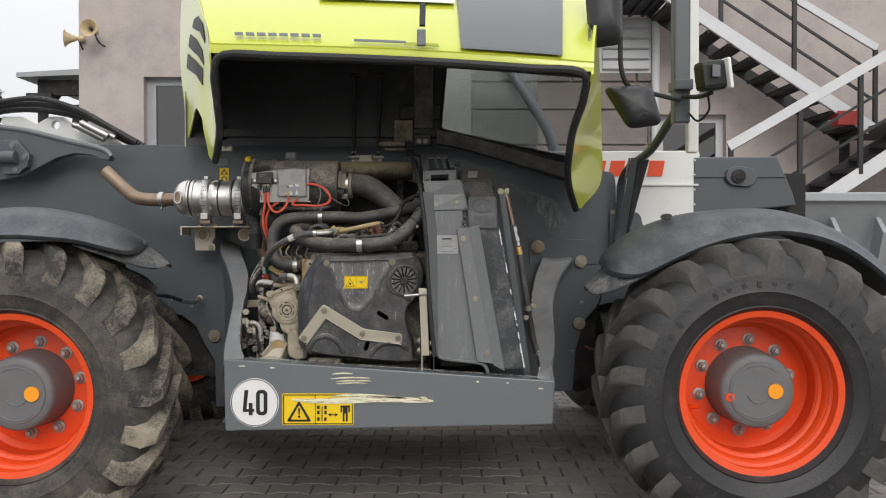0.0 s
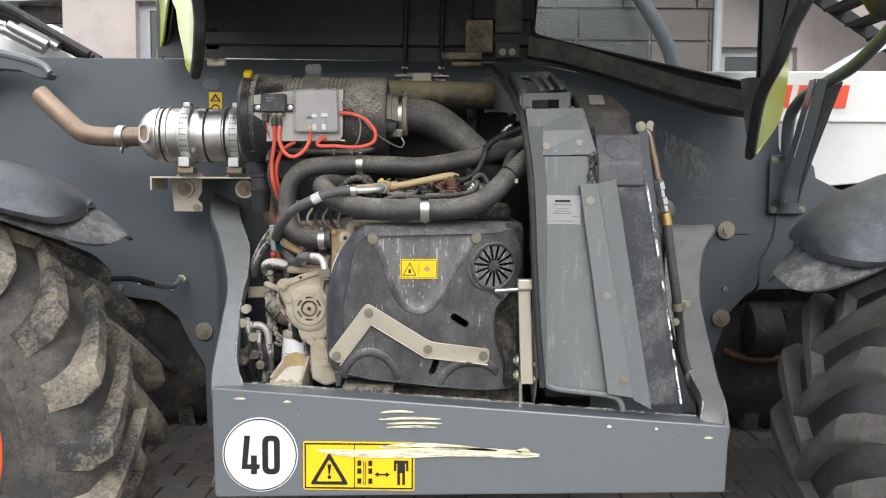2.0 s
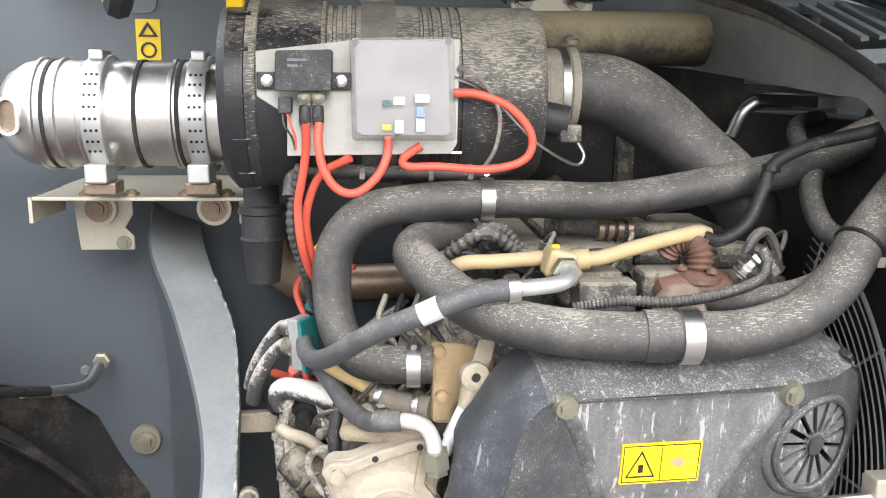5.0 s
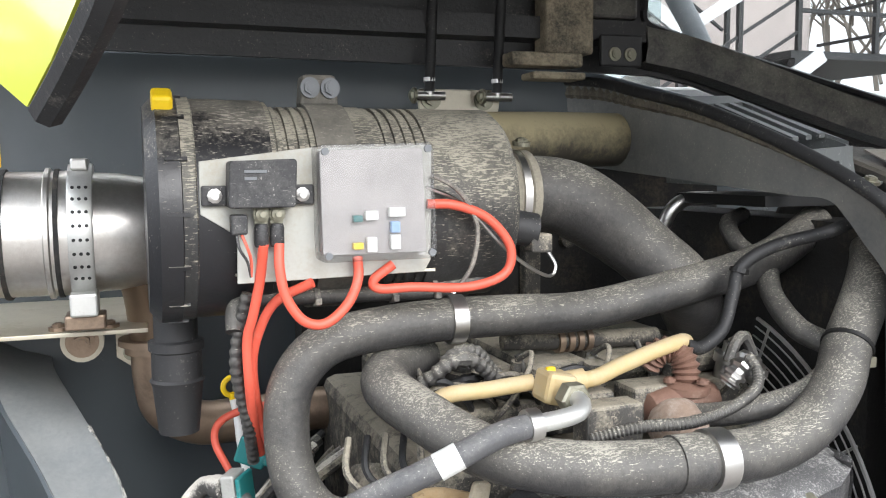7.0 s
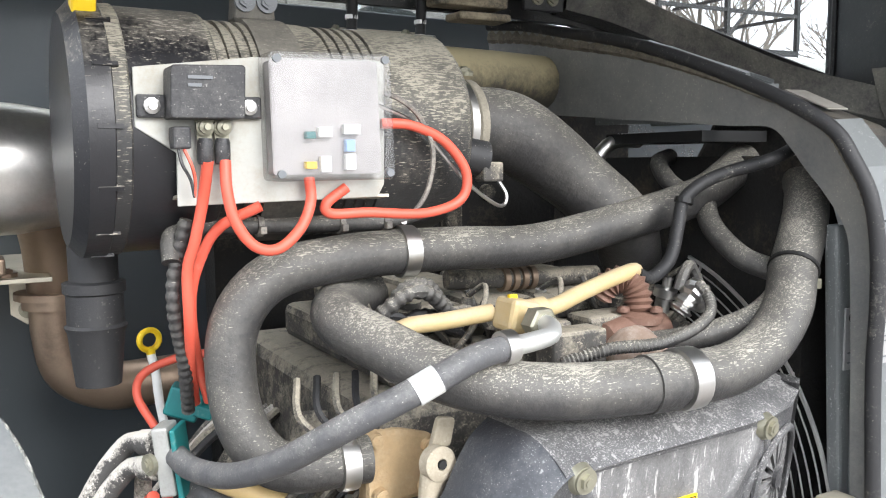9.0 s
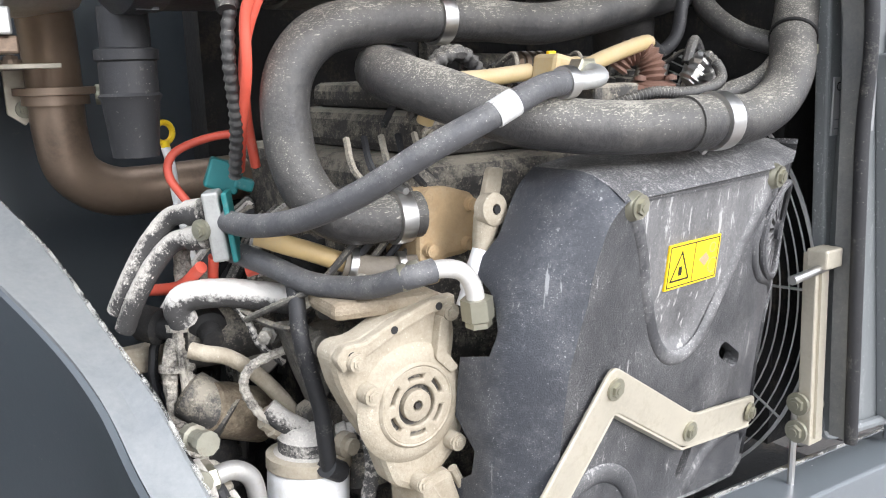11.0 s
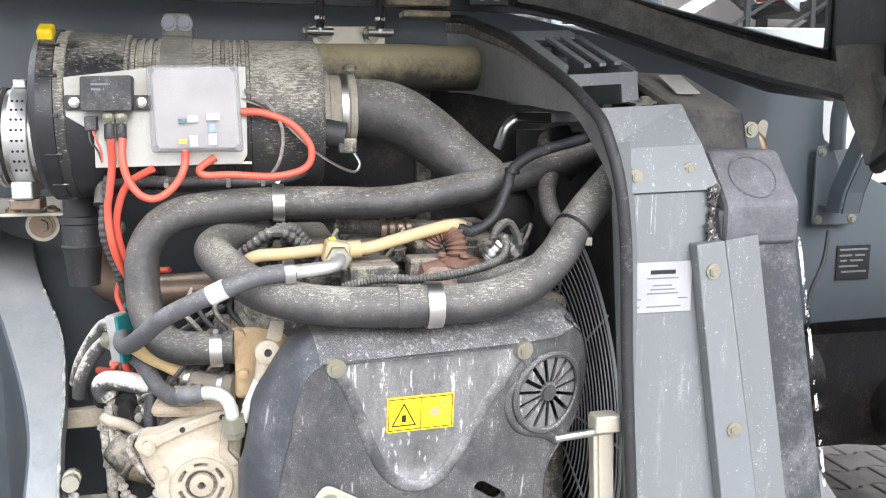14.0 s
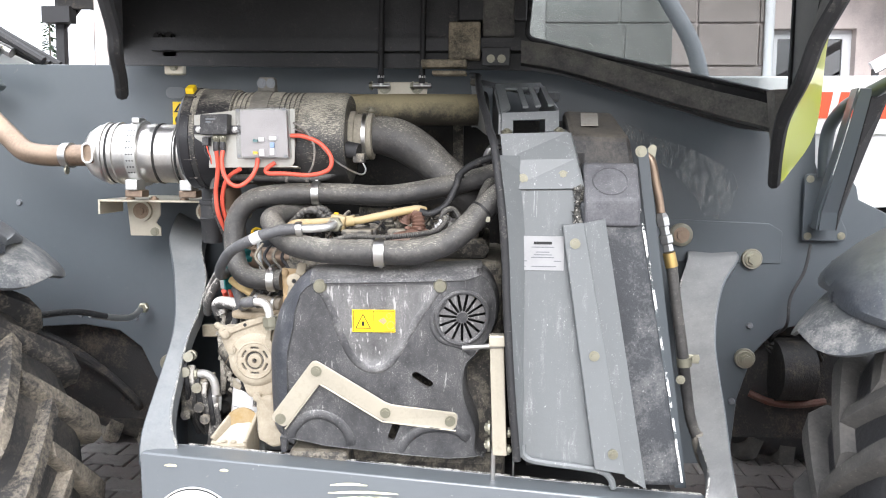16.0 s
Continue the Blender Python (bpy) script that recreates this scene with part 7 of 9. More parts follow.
for x in (-1.100, -0.945):
    st = part("muffler_strap", lathe([(-0.015, 0.084), (-0.015, 0.0925), (-0.013, 0.0935), (0.013, 0.0935), (0.015, 0.0925), (0.015, 0.084)], (x, MY, MZ), (1, 0, 0), 40), M_STRAPZ, muf, "perforated steel strap", smooth=True)
    part("strap_buckle", box((x, MY - 0.02, MZ + 0.092), (0.022, 0.05, 0.016)), M_STEEL, st, bevel=0.003)
    part("strap_foot", box((x, MY - 0.055, MZ - 0.088), (0.034, 0.06, 0.03)), M_STRAPZ, st, bevel=0.003)
    part("strap_foot", box((x, MY - 0.045, MZ - 0.113), (0.05, 0.05, 0.02)), M_RUSTP, st, bevel=0.003)
    # black dots on the solid strap, painted for the dark inside its perforations
    for r_ in range(3):
        for q in range(8):
            a = radians(42 - 11 * q)
            part("strap_hole", cyl((x - 0.008 + 0.008 * r_, MY - 0.0915 * math.cos(a), MZ + 0.0915 * math.sin(a)), (x - 0.008 + 0.008 * r_, MY - 0.0942 * math.cos(a), MZ + 0.0942 * math.sin(a)), 0.0024, n=6), M_INK, st)
tp = part("tail_pipe", tube([(-1.20, 3.91, 1.347), (-1.30, 3.91, 1.346), (-1.37, 3.91, 1.345), (-1.44, 3.915, 1.356), (-1.49, 3.93, 1.39), (-1.545, 3.945, 1.435), (-1.60, 3.955, 1.485)], 0.031, 20, 6), M_RUSTP, tele, "heat-tinted exhaust tail pipe", smooth=True)
# black disc on the closed pipe end paints the dark of its opening
part("pipe_mouth", cyl((-1.6015, 3.9553, 1.4865), (-1.6035, 3.9556, 1.4885), 0.028), M_INK, tp)
pc = part("pipe_clamp", lathe([(-0.012, 0.031), (-0.012, 0.036), (0.012, 0.036), (0.012, 0.031)], (-1.312, 3.91, 1.346), (1, -0.2, 0), 28), M_STEEL, tp, "steel pipe clamp", smooth=True)
bolt(pc, (-1.312, 3.897, 1.303), 0.008, (-1, 0, 0))
# muffler bracket
mb = part("muffler_bracket", prism([(-1.222, 3.85), (-0.86, 3.84), (-0.86, 4.168), (-1.222, 4.168)], 1.216, 1.222, "xy"), M_YZINC, tele, "yellow zinc muffler bracket", bevel=0.001)
part("bracket_lip", span((-1.222, 3.847, 1.180), (-1.216, 4.0, 1.222)), M_YZINC, mb)
part("bracket_leg", prism([(-1.205, 1.216), (-1.10, 1.216), (-1.10, 1.17), (-1.115, 1.145), (-1.10, 1.13), (-1.10, 1.105), (-1.195, 1.105)], 4.0, 4.006), M_YZINC, mb, bevel=0.001)
part("bracket_leg", prism([(-0.905, 1.216), (-0.866, 1.216), (-0.862, 1.170), (-0.885, 1.145), (-0.905, 1.160)], 3.96, 3.966), M_YZINC, mb, bevel=0.001)
for x, y in ((-1.155, 3.998), (-0.953, 3.998)):
    part("mount_bush", cyl((x, y + 0.01, 1.182), (x, y - 0.012, 1.182), 0.031, n=24), M_YZINC, mb, smooth=True)
    part("mount_rubber", cyl((x, y - 0.010, 1.182), (x, y - 0.014, 1.182), 0.024, n=24), M_RUSTP, mb)
    bolt(mb, (x, y - 0.014, 1.182), 0.013, material=M_RUSTP)
bolt(mb, (-1.118, 3.998, 1.118), 0.009)
bolt(mb, (-0.884, 3.958, 1.166), 0.008)
for x in (-1.135, -1.065, -0.975, -0.91):
    bolt(mb, (x, 3.87, 1.224), 0.009, (0, 0, 1), M_RUSTP)
mb.location = (-0.008, 0.062, -0.002)
# exhaust elbow down to the engine
ex = part("exhaust_pipe", tube([(-0.880, 3.93, 1.32), (-0.866, 3.97, 1.26), (-0.860, 3.99, 1.19), (-0.858, 3.995, 1.13), (-0.845, 4.0, 1.08), (-0.80, 4.01, 1.05), (-0.74, 4.02, 1.045), (-0.60, 4.02, 1.05)], 0.034, 18, 6), M_RUSTP, tele, "heat-tinted exhaust elbow", smooth=True)
part("exhaust_flange", lathe([(-0.016, 0.034), (-0.016, 0.041), (-0.004, 0.041), (-0.003, 0.050), (0.006, 0.050), (0.006, 0.034)], (-0.860, 3.99, 1.185), (0, 0, 1), 28), M_RUSTP, ex, smooth=True)
bolt(ex, (-0.81, 3.98, 1.18), 0.009, (1, -0.4, 0))

# ---- coolant hoses ----
uh = part("coolant_hose", tube([(0.04, 3.63, 1.35), (-0.03, 3.60, 1.325), (-0.096, 3.585, 1.302), (-0.20, 3.60, 1.275), (-0.342, 3.61, 1.250), (-0.45, 3.605, 1.252), (-0.526, 3.60, 1.253), (-0.61, 3.595, 1.250), (-0.685, 3.59, 1.236), (-0.725, 3.588, 1.19), (-0.730, 3.58, 1.12), (-0.715, 3.565, 1.07), (-0.68, 3.553, 1.045), (-0.60, 3.545, 1.043)], 0.0255, 18, 7), M_HOSE, tele, "thick black coolant hose", smooth=True)
lh = part("coolant_hose", tube([(0.08, 3.60, 1.338), (0.02, 3.52, 1.325), (-0.03, 3.475, 1.295), (-0.075, 3.445, 1.262), (-0.112, 3.425, 1.228), (-0.148, 3.402, 1.190), (-0.195, 3.388, 1.157), (-0.26, 3.377, 1.139), (-0.333, 3.373, 1.138), (-0.42, 3.382, 1.137), (-0.50, 3.407, 1.141), (-0.56, 3.447, 1.153), (-0.60, 3.502, 1.175), (-0.625, 3.562, 1.195), (-0.60, 3.622, 1.203), (-0.55, 3.662, 1.203)], 0.0275, 18, 7), M_HOSE, tele, "thick black coolant hose", smooth=True)


def clamp(parent, p, d, r, w=0.009, screw=(0, -0.2, 1), label="steel hose clamp"):
    p, d = Vector(p), Vector(d).normalized()
    c = part("hose_clamp", lathe([(-w, r), (-w, r + 0.0032), (-w * 0.3, r + 0.0036), (w * 0.3, r + 0.0036), (w, r + 0.0032), (w, r)], p, d, 32), M_STEEL, parent, label, smooth=True)
    if screw is None:
        return
    s_ = Vector(screw).normalized()
    add = bmesh.new()
    add_cyl(add, p + s_ * (r + 0.006) - d.cross(s_) * 0.012, p + s_ * (r + 0.006) + d.cross(s_) * 0.012, 0.0042, n=8)
    part("clamp_screw", add, M_STEEL, c, smooth=True)


uh.location = (0, 0.012, 0.004)
clamp(uh, (-0.526, 3.600, 1.253), (1, 0, 0), 0.0262, screw=(0, 0.4, 1))
clamp(uh, (-0.625, 3.546, 1.043), (1, -0.05, 0), 0.0262)
clamp(lh, (-0.333, 3.373, 1.138), (1, 0, 0), 0.0285, 0.011, screw=(0, 0.8, -1))
part("cable_tie", lathe([(-0.0025, 0.0275), (-0.0025, 0.0295), (0.0025, 0.0295), (0.0025, 0.0275)], (-0.112, 3.425, 1.228), (0.65, 0.38, 0.65), 24), M_INK, lh, "black cable tie")
part("tie_head", box((-0.097, 3.405, 1.212), (0.010, 0.008, 0.012)), M_ZINC, lh, bevel=0.001)
part("hose_joint", lathe([(-0.016, 0.0275), (-0.016, 0.0295), (0.016, 0.0295), (0.016, 0.0275)], (-0.365, 3.375, 1.1375), (1, -0.06, 0), 28), M_HOSE, lh, "dusty hose end", smooth=True)
part("side_hose", tube([(-0.08, 3.60, 1.31), (-0.105, 3.56, 1.27), (-0.115, 3.50, 1.235), (-0.10, 3.45, 1.215), (-0.15, 3.43, 1.185), (-0.20, 3.44, 1.165), (-0.26, 3.47, 1.15), (-0.31, 3.53, 1.14)], 0.0145, 12, 6), M_HOSE, tele, smooth=True)
kn = part("vent_hose", tube([(-0.02, 3.50, 1.372), (-0.074, 3.495, 1.355), (-0.13, 3.53, 1.335), (-0.166, 3.546, 1.309), (-0.178, 3.545, 1.275), (-0.20, 3.535, 1.235), (-0.235, 3.53, 1.215), (-0.262, 3.525, 1.222)], 0.0085, 10, 6), M_RUBBER, tele, "thin black vent hose", smooth=True)
part("cable_tie", lathe([(-0.003, 0.0085), (-0.003, 0.012), (0.003, 0.012), (0.003, 0.0085)], (-0.168, 3.546, 1.305), (-0.3, 0, -1), 14), M_INK, kn)
part("steel_pipe", tube([(-0.115, 3.80, 1.33), (-0.10, 3.79, 1.37), (-0.07, 3.79, 1.385), (-0.02, 3.80, 1.385)], 0.011, 10, 6), M_STEEL, tele, smooth=True)
part("side_hose", tube([(0.0, 3.75, 1.36), (-0.05, 3.72, 1.35), (-0.06, 3.68, 1.32), (-0.03, 3.64, 1.29)], 0.013, 10, 6), M_HOSE, tele, smooth=True)

# thin oil hose with banjo, label, manifold block
th = part("oil_hose", tube([(-0.775, 3.672, 1.045), (-0.768, 3.61, 1.046), (-0.750, 3.535, 1.060), (-0.722, 3.465, 1.090), (-0.680, 3.412, 1.130), (-0.615, 3.388, 1.163), (-0.56, 3.395, 1.180), (-0.515, 3.405, 1.183)], 0.0125, 14, 7), M_OILHOSE, tele, "thin grey rubber oil hose", smooth=True)
th.location = (0, 0.004, 0.002)
part("hose_label", lathe([(-0.012, 0.0128), (-0.012, 0.0133), (0.012, 0.0133), (0.012, 0.0128)], (-0.615, 3.3882, 1.163), (0.80, -0.15, 0.40), 16), mat("worn_hose_label", (0.5, 0.5, 0.48), 0.6, var=0.3, scale=60, dust=(0.22, 0.21, 0.19), dust_amt=0.25, dust_scale=120, dust_hard=0.08), th, "white printed hose label", smooth=True)
clamp(th, (-0.522, 3.404, 1.183), (1, 0.1, 0.05), 0.0128, 0.007, None)
part("steel_elbow", tube([(-0.52, 3.404, 1.183), (-0.49, 3.408, 1.184), (-0.465, 3.415, 1.186), (-0.452, 3.43, 1.190), (-0.450, 3.45, 1.192)], 0.0095, 12, 6), mat("dull_aluminium", (0.55, 0.55, 0.53), 0.45, metal=0.7, dust=DUST, dust_amt=0.2), th, smooth=True)
part("banjo_nut", lathe([(0, 0.018), (0.016, 0.018), (0.018, 0.015), (0.018, 0.003)], (-0.450, 3.465, 1.192), (0, -1, 0), 6), M_ZINC, tele, "zinc hexagon nut")
th2 = part("oil_hose", tube([(-0.768, 3.69, 1.012), (-0.737, 3.635, 0.996), (-0.711, 3.575, 0.980), (-0.685, 3.51, 0.984), (-0.668, 3.468, 0.998), (-0.655, 3.458, 1.002), (-0.640, 3.455, 1.004)], 0.0125, 14, 7), M_OILHOSE, tele, "thin grey rubber oil hose", smooth=True)
part("crimp_collar", lathe([(-0.012, 0.0125), (-0.011, 0.0142), (-0.004, 0.0145), (-0.002, 0.0130), (0.001, 0.0145), (0.010, 0.0142), (0.011, 0.0105)], (-0.660, 3.466, 1.000), (0.8, -0.4, 0.2), 20), M_ZINC, th2, "dusty crimped collar", smooth=True)
part("steel_elbow", tube([(-0.655, 3.462, 1.001), (-0.632, 3.452, 1.005), (-0.612, 3.445, 1.000), (-0.602, 3.44, 0.983), (-0.600, 3.438, 0.962)], 0.0095, 12, 6), mat("pale_aluminium", (0.6, 0.58, 0.54), 0.5, metal=0.5, dust=DUST, dust_amt=0.3), th2, smooth=True)
part("elbow_nut", lathe([(0, 0.017), (0.022, 0.017), (0.024, 0.014), (0.03, 0.014)], (-0.600, 3.438, 0.972), (0.1, 0, -1), 6), M_ZINC, th2)
th2.location = (-0.004, 0.014, 0.002)
mblk = part("hose_block", box((-0.780, 3.685, 1.032), (0.018, 0.034, 0.076), Euler((0, radians(-6), radians(-30))).to_matrix()), M_NUT, tele, "zinc hose block with teal seal", bevel=0.003)
part("teal_pad", box((-0.768, 3.674, 1.032), (0.006, 0.040, 0.076), Euler((0, radians(-6), radians(-30))).to_matrix()), M_TEAL, mblk, "teal plastic pad", bevel=0.002)
bolt(mblk, (-0.800, 3.68, 1.03), 0.008, (-0.9, -0.4, 0))
mblk.location = (0.0, -0.006, 0.010)
M_DUSTHOSE = mat("dust_caked_hose", (0.045, 0.043, 0.041), 0.85, var=0.3, dust=(0.66, 0.62, 0.55), dust_amt=0.36, dust_scale=22, dust_hard=0.09, bump=0.5, bump_scale=170, top=0.2, speck=0.6, speck_scale=430.0)

M_LOOMDUST = mat("mud_caked_loom", (0.06, 0.055, 0.05), 0.9, var=0.3, dust=(0.60, 0.555, 0.47), dust_amt=0.62, dust_scale=32, dust_hard=0.14, bump=0.9, bump_scale=190, speck=0.5, speck_scale=300.0)


def caked(pts, r, n=10, sm=8, amp=0.35, seed=0):
    """Hose with a lumpy crust of dried mud."""
    bm = tube(pts, r, n, sm * 2)
    for v in bm.verts:
        k = noise.noise(v.co * 90 + Vector((seed, 0, 0))) + 0.8 * noise.noise(v.co * 260)
        v.co += Vector((noise.noise(v.co * 150 + Vector((7, seed, 0))), noise.noise(v.co * 150 + Vector((0, 3, seed))), 0.6 * k)) * (r(0) if callable(r) else r) * amp * 0.45
    return bm


for p_ in ([(-0.795, 3.70, 1.056), (-0.812, 3.735, 1.047), (-0.834, 3.75, 1.018), (-0.856, 3.76, 0.978), (-0.868, 3.78, 0.94)], [(-0.795, 3.70, 1.028), (-0.812, 3.73, 1.020), (-0.834, 3.74, 0.995), (-0.853, 3.75, 0.960), (-0.864, 3.77, 0.92)]):
    bhose = part("dusty_hose", caked(p_, 0.0115, 12, 8, 0.15), M_DUSTHOSE, tele, "dust-caked hose", smooth=True)
    part("crimp_collar", lathe([(-0.012, 0.0115), (-0.011, 0.0142), (0.011, 0.0142), (0.012, 0.0115)], p_[0], (-0.5, 1.0, -0.2), 16), M_DUSTHOSE, bhose, "dusty crimped collar", smooth=True)
part("dusty_hose", caked([(-0.812, 3.722, 0.930), (-0.818, 3.718, 0.948), (-0.808, 3.712, 0.960), (-0.775, 3.695, 0.962), (-0.74, 3.675, 0.957), (-0.712, 3.658, 0.950), (-0.685, 3.65, 0.942)], 0.0165, 16, 8, 0.12, 5), mat("white_dusted_hose", (0.045, 0.043, 0.041), 0.85, var=0.3, dust=(0.70, 0.67, 0.61), dust_amt=0.55, dust_scale=16, dust_hard=0.12, bump=0.5, bump_scale=170, top=0.3, speck=0.6, speck_scale=430.0), tele, "dust-caked hose", smooth=True)
rng = random.Random(4)
part("dusty_loom", caked([(-0.794, 3.76, 1.01), (-0.798, 3.755, 0.962), (-0.812, 3.755, 0.91), (-0.822, 3.755, 0.864), (-0.823, 3.755, 0.822), (-0.816, 3.755, 0.783), (-0.822, 3.76, 0.70)], lambda t: 0.0088 + 0.0014 * math.sin(17 * t), 10, 9, 0.3, 1), M_LOOMDUST, tele, "mud-caked cable loom", smooth=True)
part("dusty_loom", tube([(-0.795, 3.755, 0.934), (-0.802, 3.75, 0.88), (-0.804, 3.75, 0.83), (-0.804, 3.75, 0.786), (-0.797, 3.75, 0.746), (-0.785, 3.755, 0.719)], 0.0078, 8, 5, 0.0017, 3), M_LOOMDUST, tele, "dust-caked corrugated loom", smooth=True)
part("dusty_loom", caked([(-0.808, 3.75, 0.95), (-0.812, 3.742, 0.89), (-0.81, 3.742, 0.83), (-0.813, 3.745, 0.76)], 0.0048, 7, 8, 0.4, 3), M_LOOMDUST, tele, smooth=True)
part("dusty_loom", caked([(-0.80, 3.75, 0.742), (-0.783, 3.745, 0.738), (-0.775, 3.745, 0.722), (-0.785, 3.745, 0.71), (-0.80, 3.75, 0.716)], 0.0052, 8, 6), M_LOOMDUST, tele, smooth=True)
for k, (x0, z0) in enumerate(((-0.80, 0.915), (-0.812, 0.868), (-0.806, 0.80))):
    part("loom_tie", lathe([(-0.004, 0.010), (-0.004, 0.0155), (0.004, 0.0155), (0.004, 0.010)], (x0 - 0.008, 3.752, z0), (0.1, 0.1, 1), 12), M_LOOMDUST, tele, "dust-caked cable tie")
part("thin_lead", tube([(-0.70, 3.66, 0.90), (-0.721, 3.655, 0.894), (-0.763, 3.655, 0.884), (-0.772, 3.66, 0.859), (-0.756, 3.66, 0.824), (-0.738, 3.66, 0.808)], 0.0055, 8, 14, 0.0004, 2), M_LOOMDUST, tele, "dust-caked corrugated lead", smooth=True)
pm = part("lift_pump", lathe([(-0.03, 0.010), (-0.028, 0.030), (0, 0.034), (0.06, 0.034), (0.065, 0.028)], (-0.768, 3.735, 0.808), (0.80, 0.25, -0.40), 28), mat("brown_dusty_housing", (0.12, 0.09, 0.06), 0.7, var=0.3, dust=(0.36, 0.30, 0.21), dust_amt=0.45, dust_scale=18, bump=0.5, speck=0.4), tele, "brown dusty lift pump", smooth=True)
bolt(pm, (-0.785, 3.735, 0.795), 0.010, (-0.85, -0.3, 0.2), M_ENG)
part("dusty_pipe", caked([(-0.815, 3.70, 0.902), (-0.802, 3.69, 0.898), (-0.773, 3.69, 0.886), (-0.741, 3.69, 0.857), (-0.714, 3.685, 0.821), (-0.695, 3.675, 0.782)], 0.0095, 12, 6, 0.1), M_CAST, tele, "dust-coated pipe", smooth=True)
part("pipe_fitting", lathe([(0, 0.014), (0.012, 0.016), (0.014, 0.019), (0.024, 0.019), (0.026, 0.014), (0.05, 0.013)], (-0.745, 3.675, 0.812), (0.75, -0.1, -0.5), 10), M_CAST, tele, "dust-caked pipe fitting")
# dark, dusty machinery deep in the bay behind the hoses
for k in range(16):
    x, y, z = rng.uniform(-0.84, -0.62), rng.uniform(3.74, 3.95), rng.uniform(0.52, 0.93)
    if k % 3 == 0:
        part("valve", lathe([(0, 0.012), (0.004, 0.022), (0.03, 0.022), (0.034, 0.014), (0.055, 0.012)], (x, y, z), (rng.uniform(-1, 1), -1, rng.uniform(-0.6, 0.6)), 14), M_DARK, tele, smooth=True)
    elif k % 3 == 1:
        part("engine_hose", caked([(x, y, z), (x + rng.uniform(-0.05, 0.05), y - 0.02, z - 0.06), (x + rng.uniform(-0.06, 0.06), y, z - 0.12), (x + rng.uniform(-0.08, 0.08), y + 0.03, z - 0.18)], rng.uniform(0.007, 0.012), 8, 5, 0.25, k), M_RUBBER, tele, smooth=True)
    else:
        part("engine_bracket", box((x, y, z), (rng.uniform(0.03, 0.07), 0.02, rng.uniform(0.02, 0.06)), Euler((rng.uniform(-.4, .4), rng.uniform(-.6, .6), rng.uniform(-.5, .5))).to_matrix()), M_DARK, tele, bevel=0.003)
part("support_arm", box((-0.845, 3.83, 0.862), (0.11, 0.02, 0.034), Euler((0, radians(-3), radians(-5))).to_matrix()), M_CAST, tele, "dust-coated support arm", bevel=0.003)
# dipstick, teal relay socket
dp = part("dipstick", tube([(-0.792, 3.80, 1.100), (-0.787, 3.80, 1.075), (-0.783, 3.80, 1.03), (-0.77, 3.80, 0.95)], 0.006, 10, 4), M_DECAL, tele, "dipstick with yellow ring", smooth=True)
bm = bmesh.new()
add_tube(bm, [(-0.793 + 0.013 * math.cos(a), 3.80 + 0.004 * math.cos(a), 1.118 + 0.013 * math.sin(a)) for a in (2 * math.pi * k / 20 for k in range(21))], 0.004, 8, 0)
dp.location = (0.034, 0.09, 0.013)
add_cyl(bm, (-0.793, 3.80, 1.108), (-0.790, 3.80, 1.090), 0.0065, 0.005, 10)
part("pull_ring", bm, M_YELLOW, dp, "yellow pull ring", smooth=True)
tb = part("relay_socket", box((-0.752, 3.72, 1.090), (0.038, 0.028, 0.034), Euler((0, radians(20), radians(-20))).to_matrix()), M_TEAL, tele, "teal relay socket", bevel=0.003)
part("socket_lug", box((-0.734, 3.708, 1.080), (0.022, 0.022, 0.014), Euler((0, radians(20), radians(-20))).to_matrix()), M_TEAL, tb, bevel=0.003)

# ---- engine ----
eng = part("engine_block", span((-0.60, 3.56, 0.62), (-0.06, 4.05, 1.10)), M_ENG, tele, "dusty engine block", bevel=0.02)
part("cylinder_head", span((-0.55, 3.60, 1.10), (-0.10, 3.98, 1.15)), M_ENG, eng, bevel=0.012)
for k in range(4):
    x = -0.47 + 0.105 * k
    part("rocker_cover", span((x - 0.045, 3.64, 1.15), (x + 0.045, 3.95, 1.185)), M_ENG, eng, bevel=0.012)
    part("injector", lathe([(0, 0.011), (0.02, 0.011), (0.022, 0.016), (0.034, 0.016), (0.036, 0.007), (0.05, 0.007)], (x + 0.02, 3.62, 1.15), (0.1, -0.2, 1), 12), M_STEEL if k % 2 else M_ENG, eng, smooth=True)
    part("injector_line", tube([(x + 0.025, 3.61, 1.20), (x + 0.03, 3.58, 1.215), (x + 0.01, 3.555, 1.19), (x - 0.02, 3.56, 1.15), (x - 0.03, 3.60, 1.12)], 0.0035, 8, 6), M_ENG, eng, "steel injector line", smooth=True)
for k in range(9):
    bolt(eng, (-0.55 + 0.055 * k, 3.60, 1.125), 0.009, material=M_ENG)
part("harness", tube([(-0.60, 3.60, 1.17), (-0.57, 3.58, 1.195), (-0.545, 3.57, 1.215), (-0.52, 3.57, 1.215), (-0.49, 3.58, 1.19), (-0.47, 3.60, 1.165)], 0.0085, 8, 6, 0.0009), M_HOSE, eng, smooth=True)
for k in range(7):
    x0 = -0.60 + 0.03 * k
    part("wire", tube([(x0, 3.62, 1.14), (x0 + 0.01, 3.59, 1.18), (x0 + 0.05, 3.58, 1.19 - 0.01 * (k % 3)), (x0 + 0.09, 3.60, 1.15), (x0 + 0.10, 3.66, 1.12)], 0.0045, 6, 5), M_ENG if k % 2 else M_RUBBER, eng, smooth=True)
part("harness", tube([(-0.562, 3.60, 1.171), (-0.552, 3.60, 1.193), (-0.531, 3.60, 1.216), (-0.504, 3.60, 1.217), (-0.487, 3.60, 1.197), (-0.467, 3.60, 1.178)], 0.009, 8, 14, 0.0007, 2), M_HOSE, eng, "dusty corrugated harness", smooth=True)
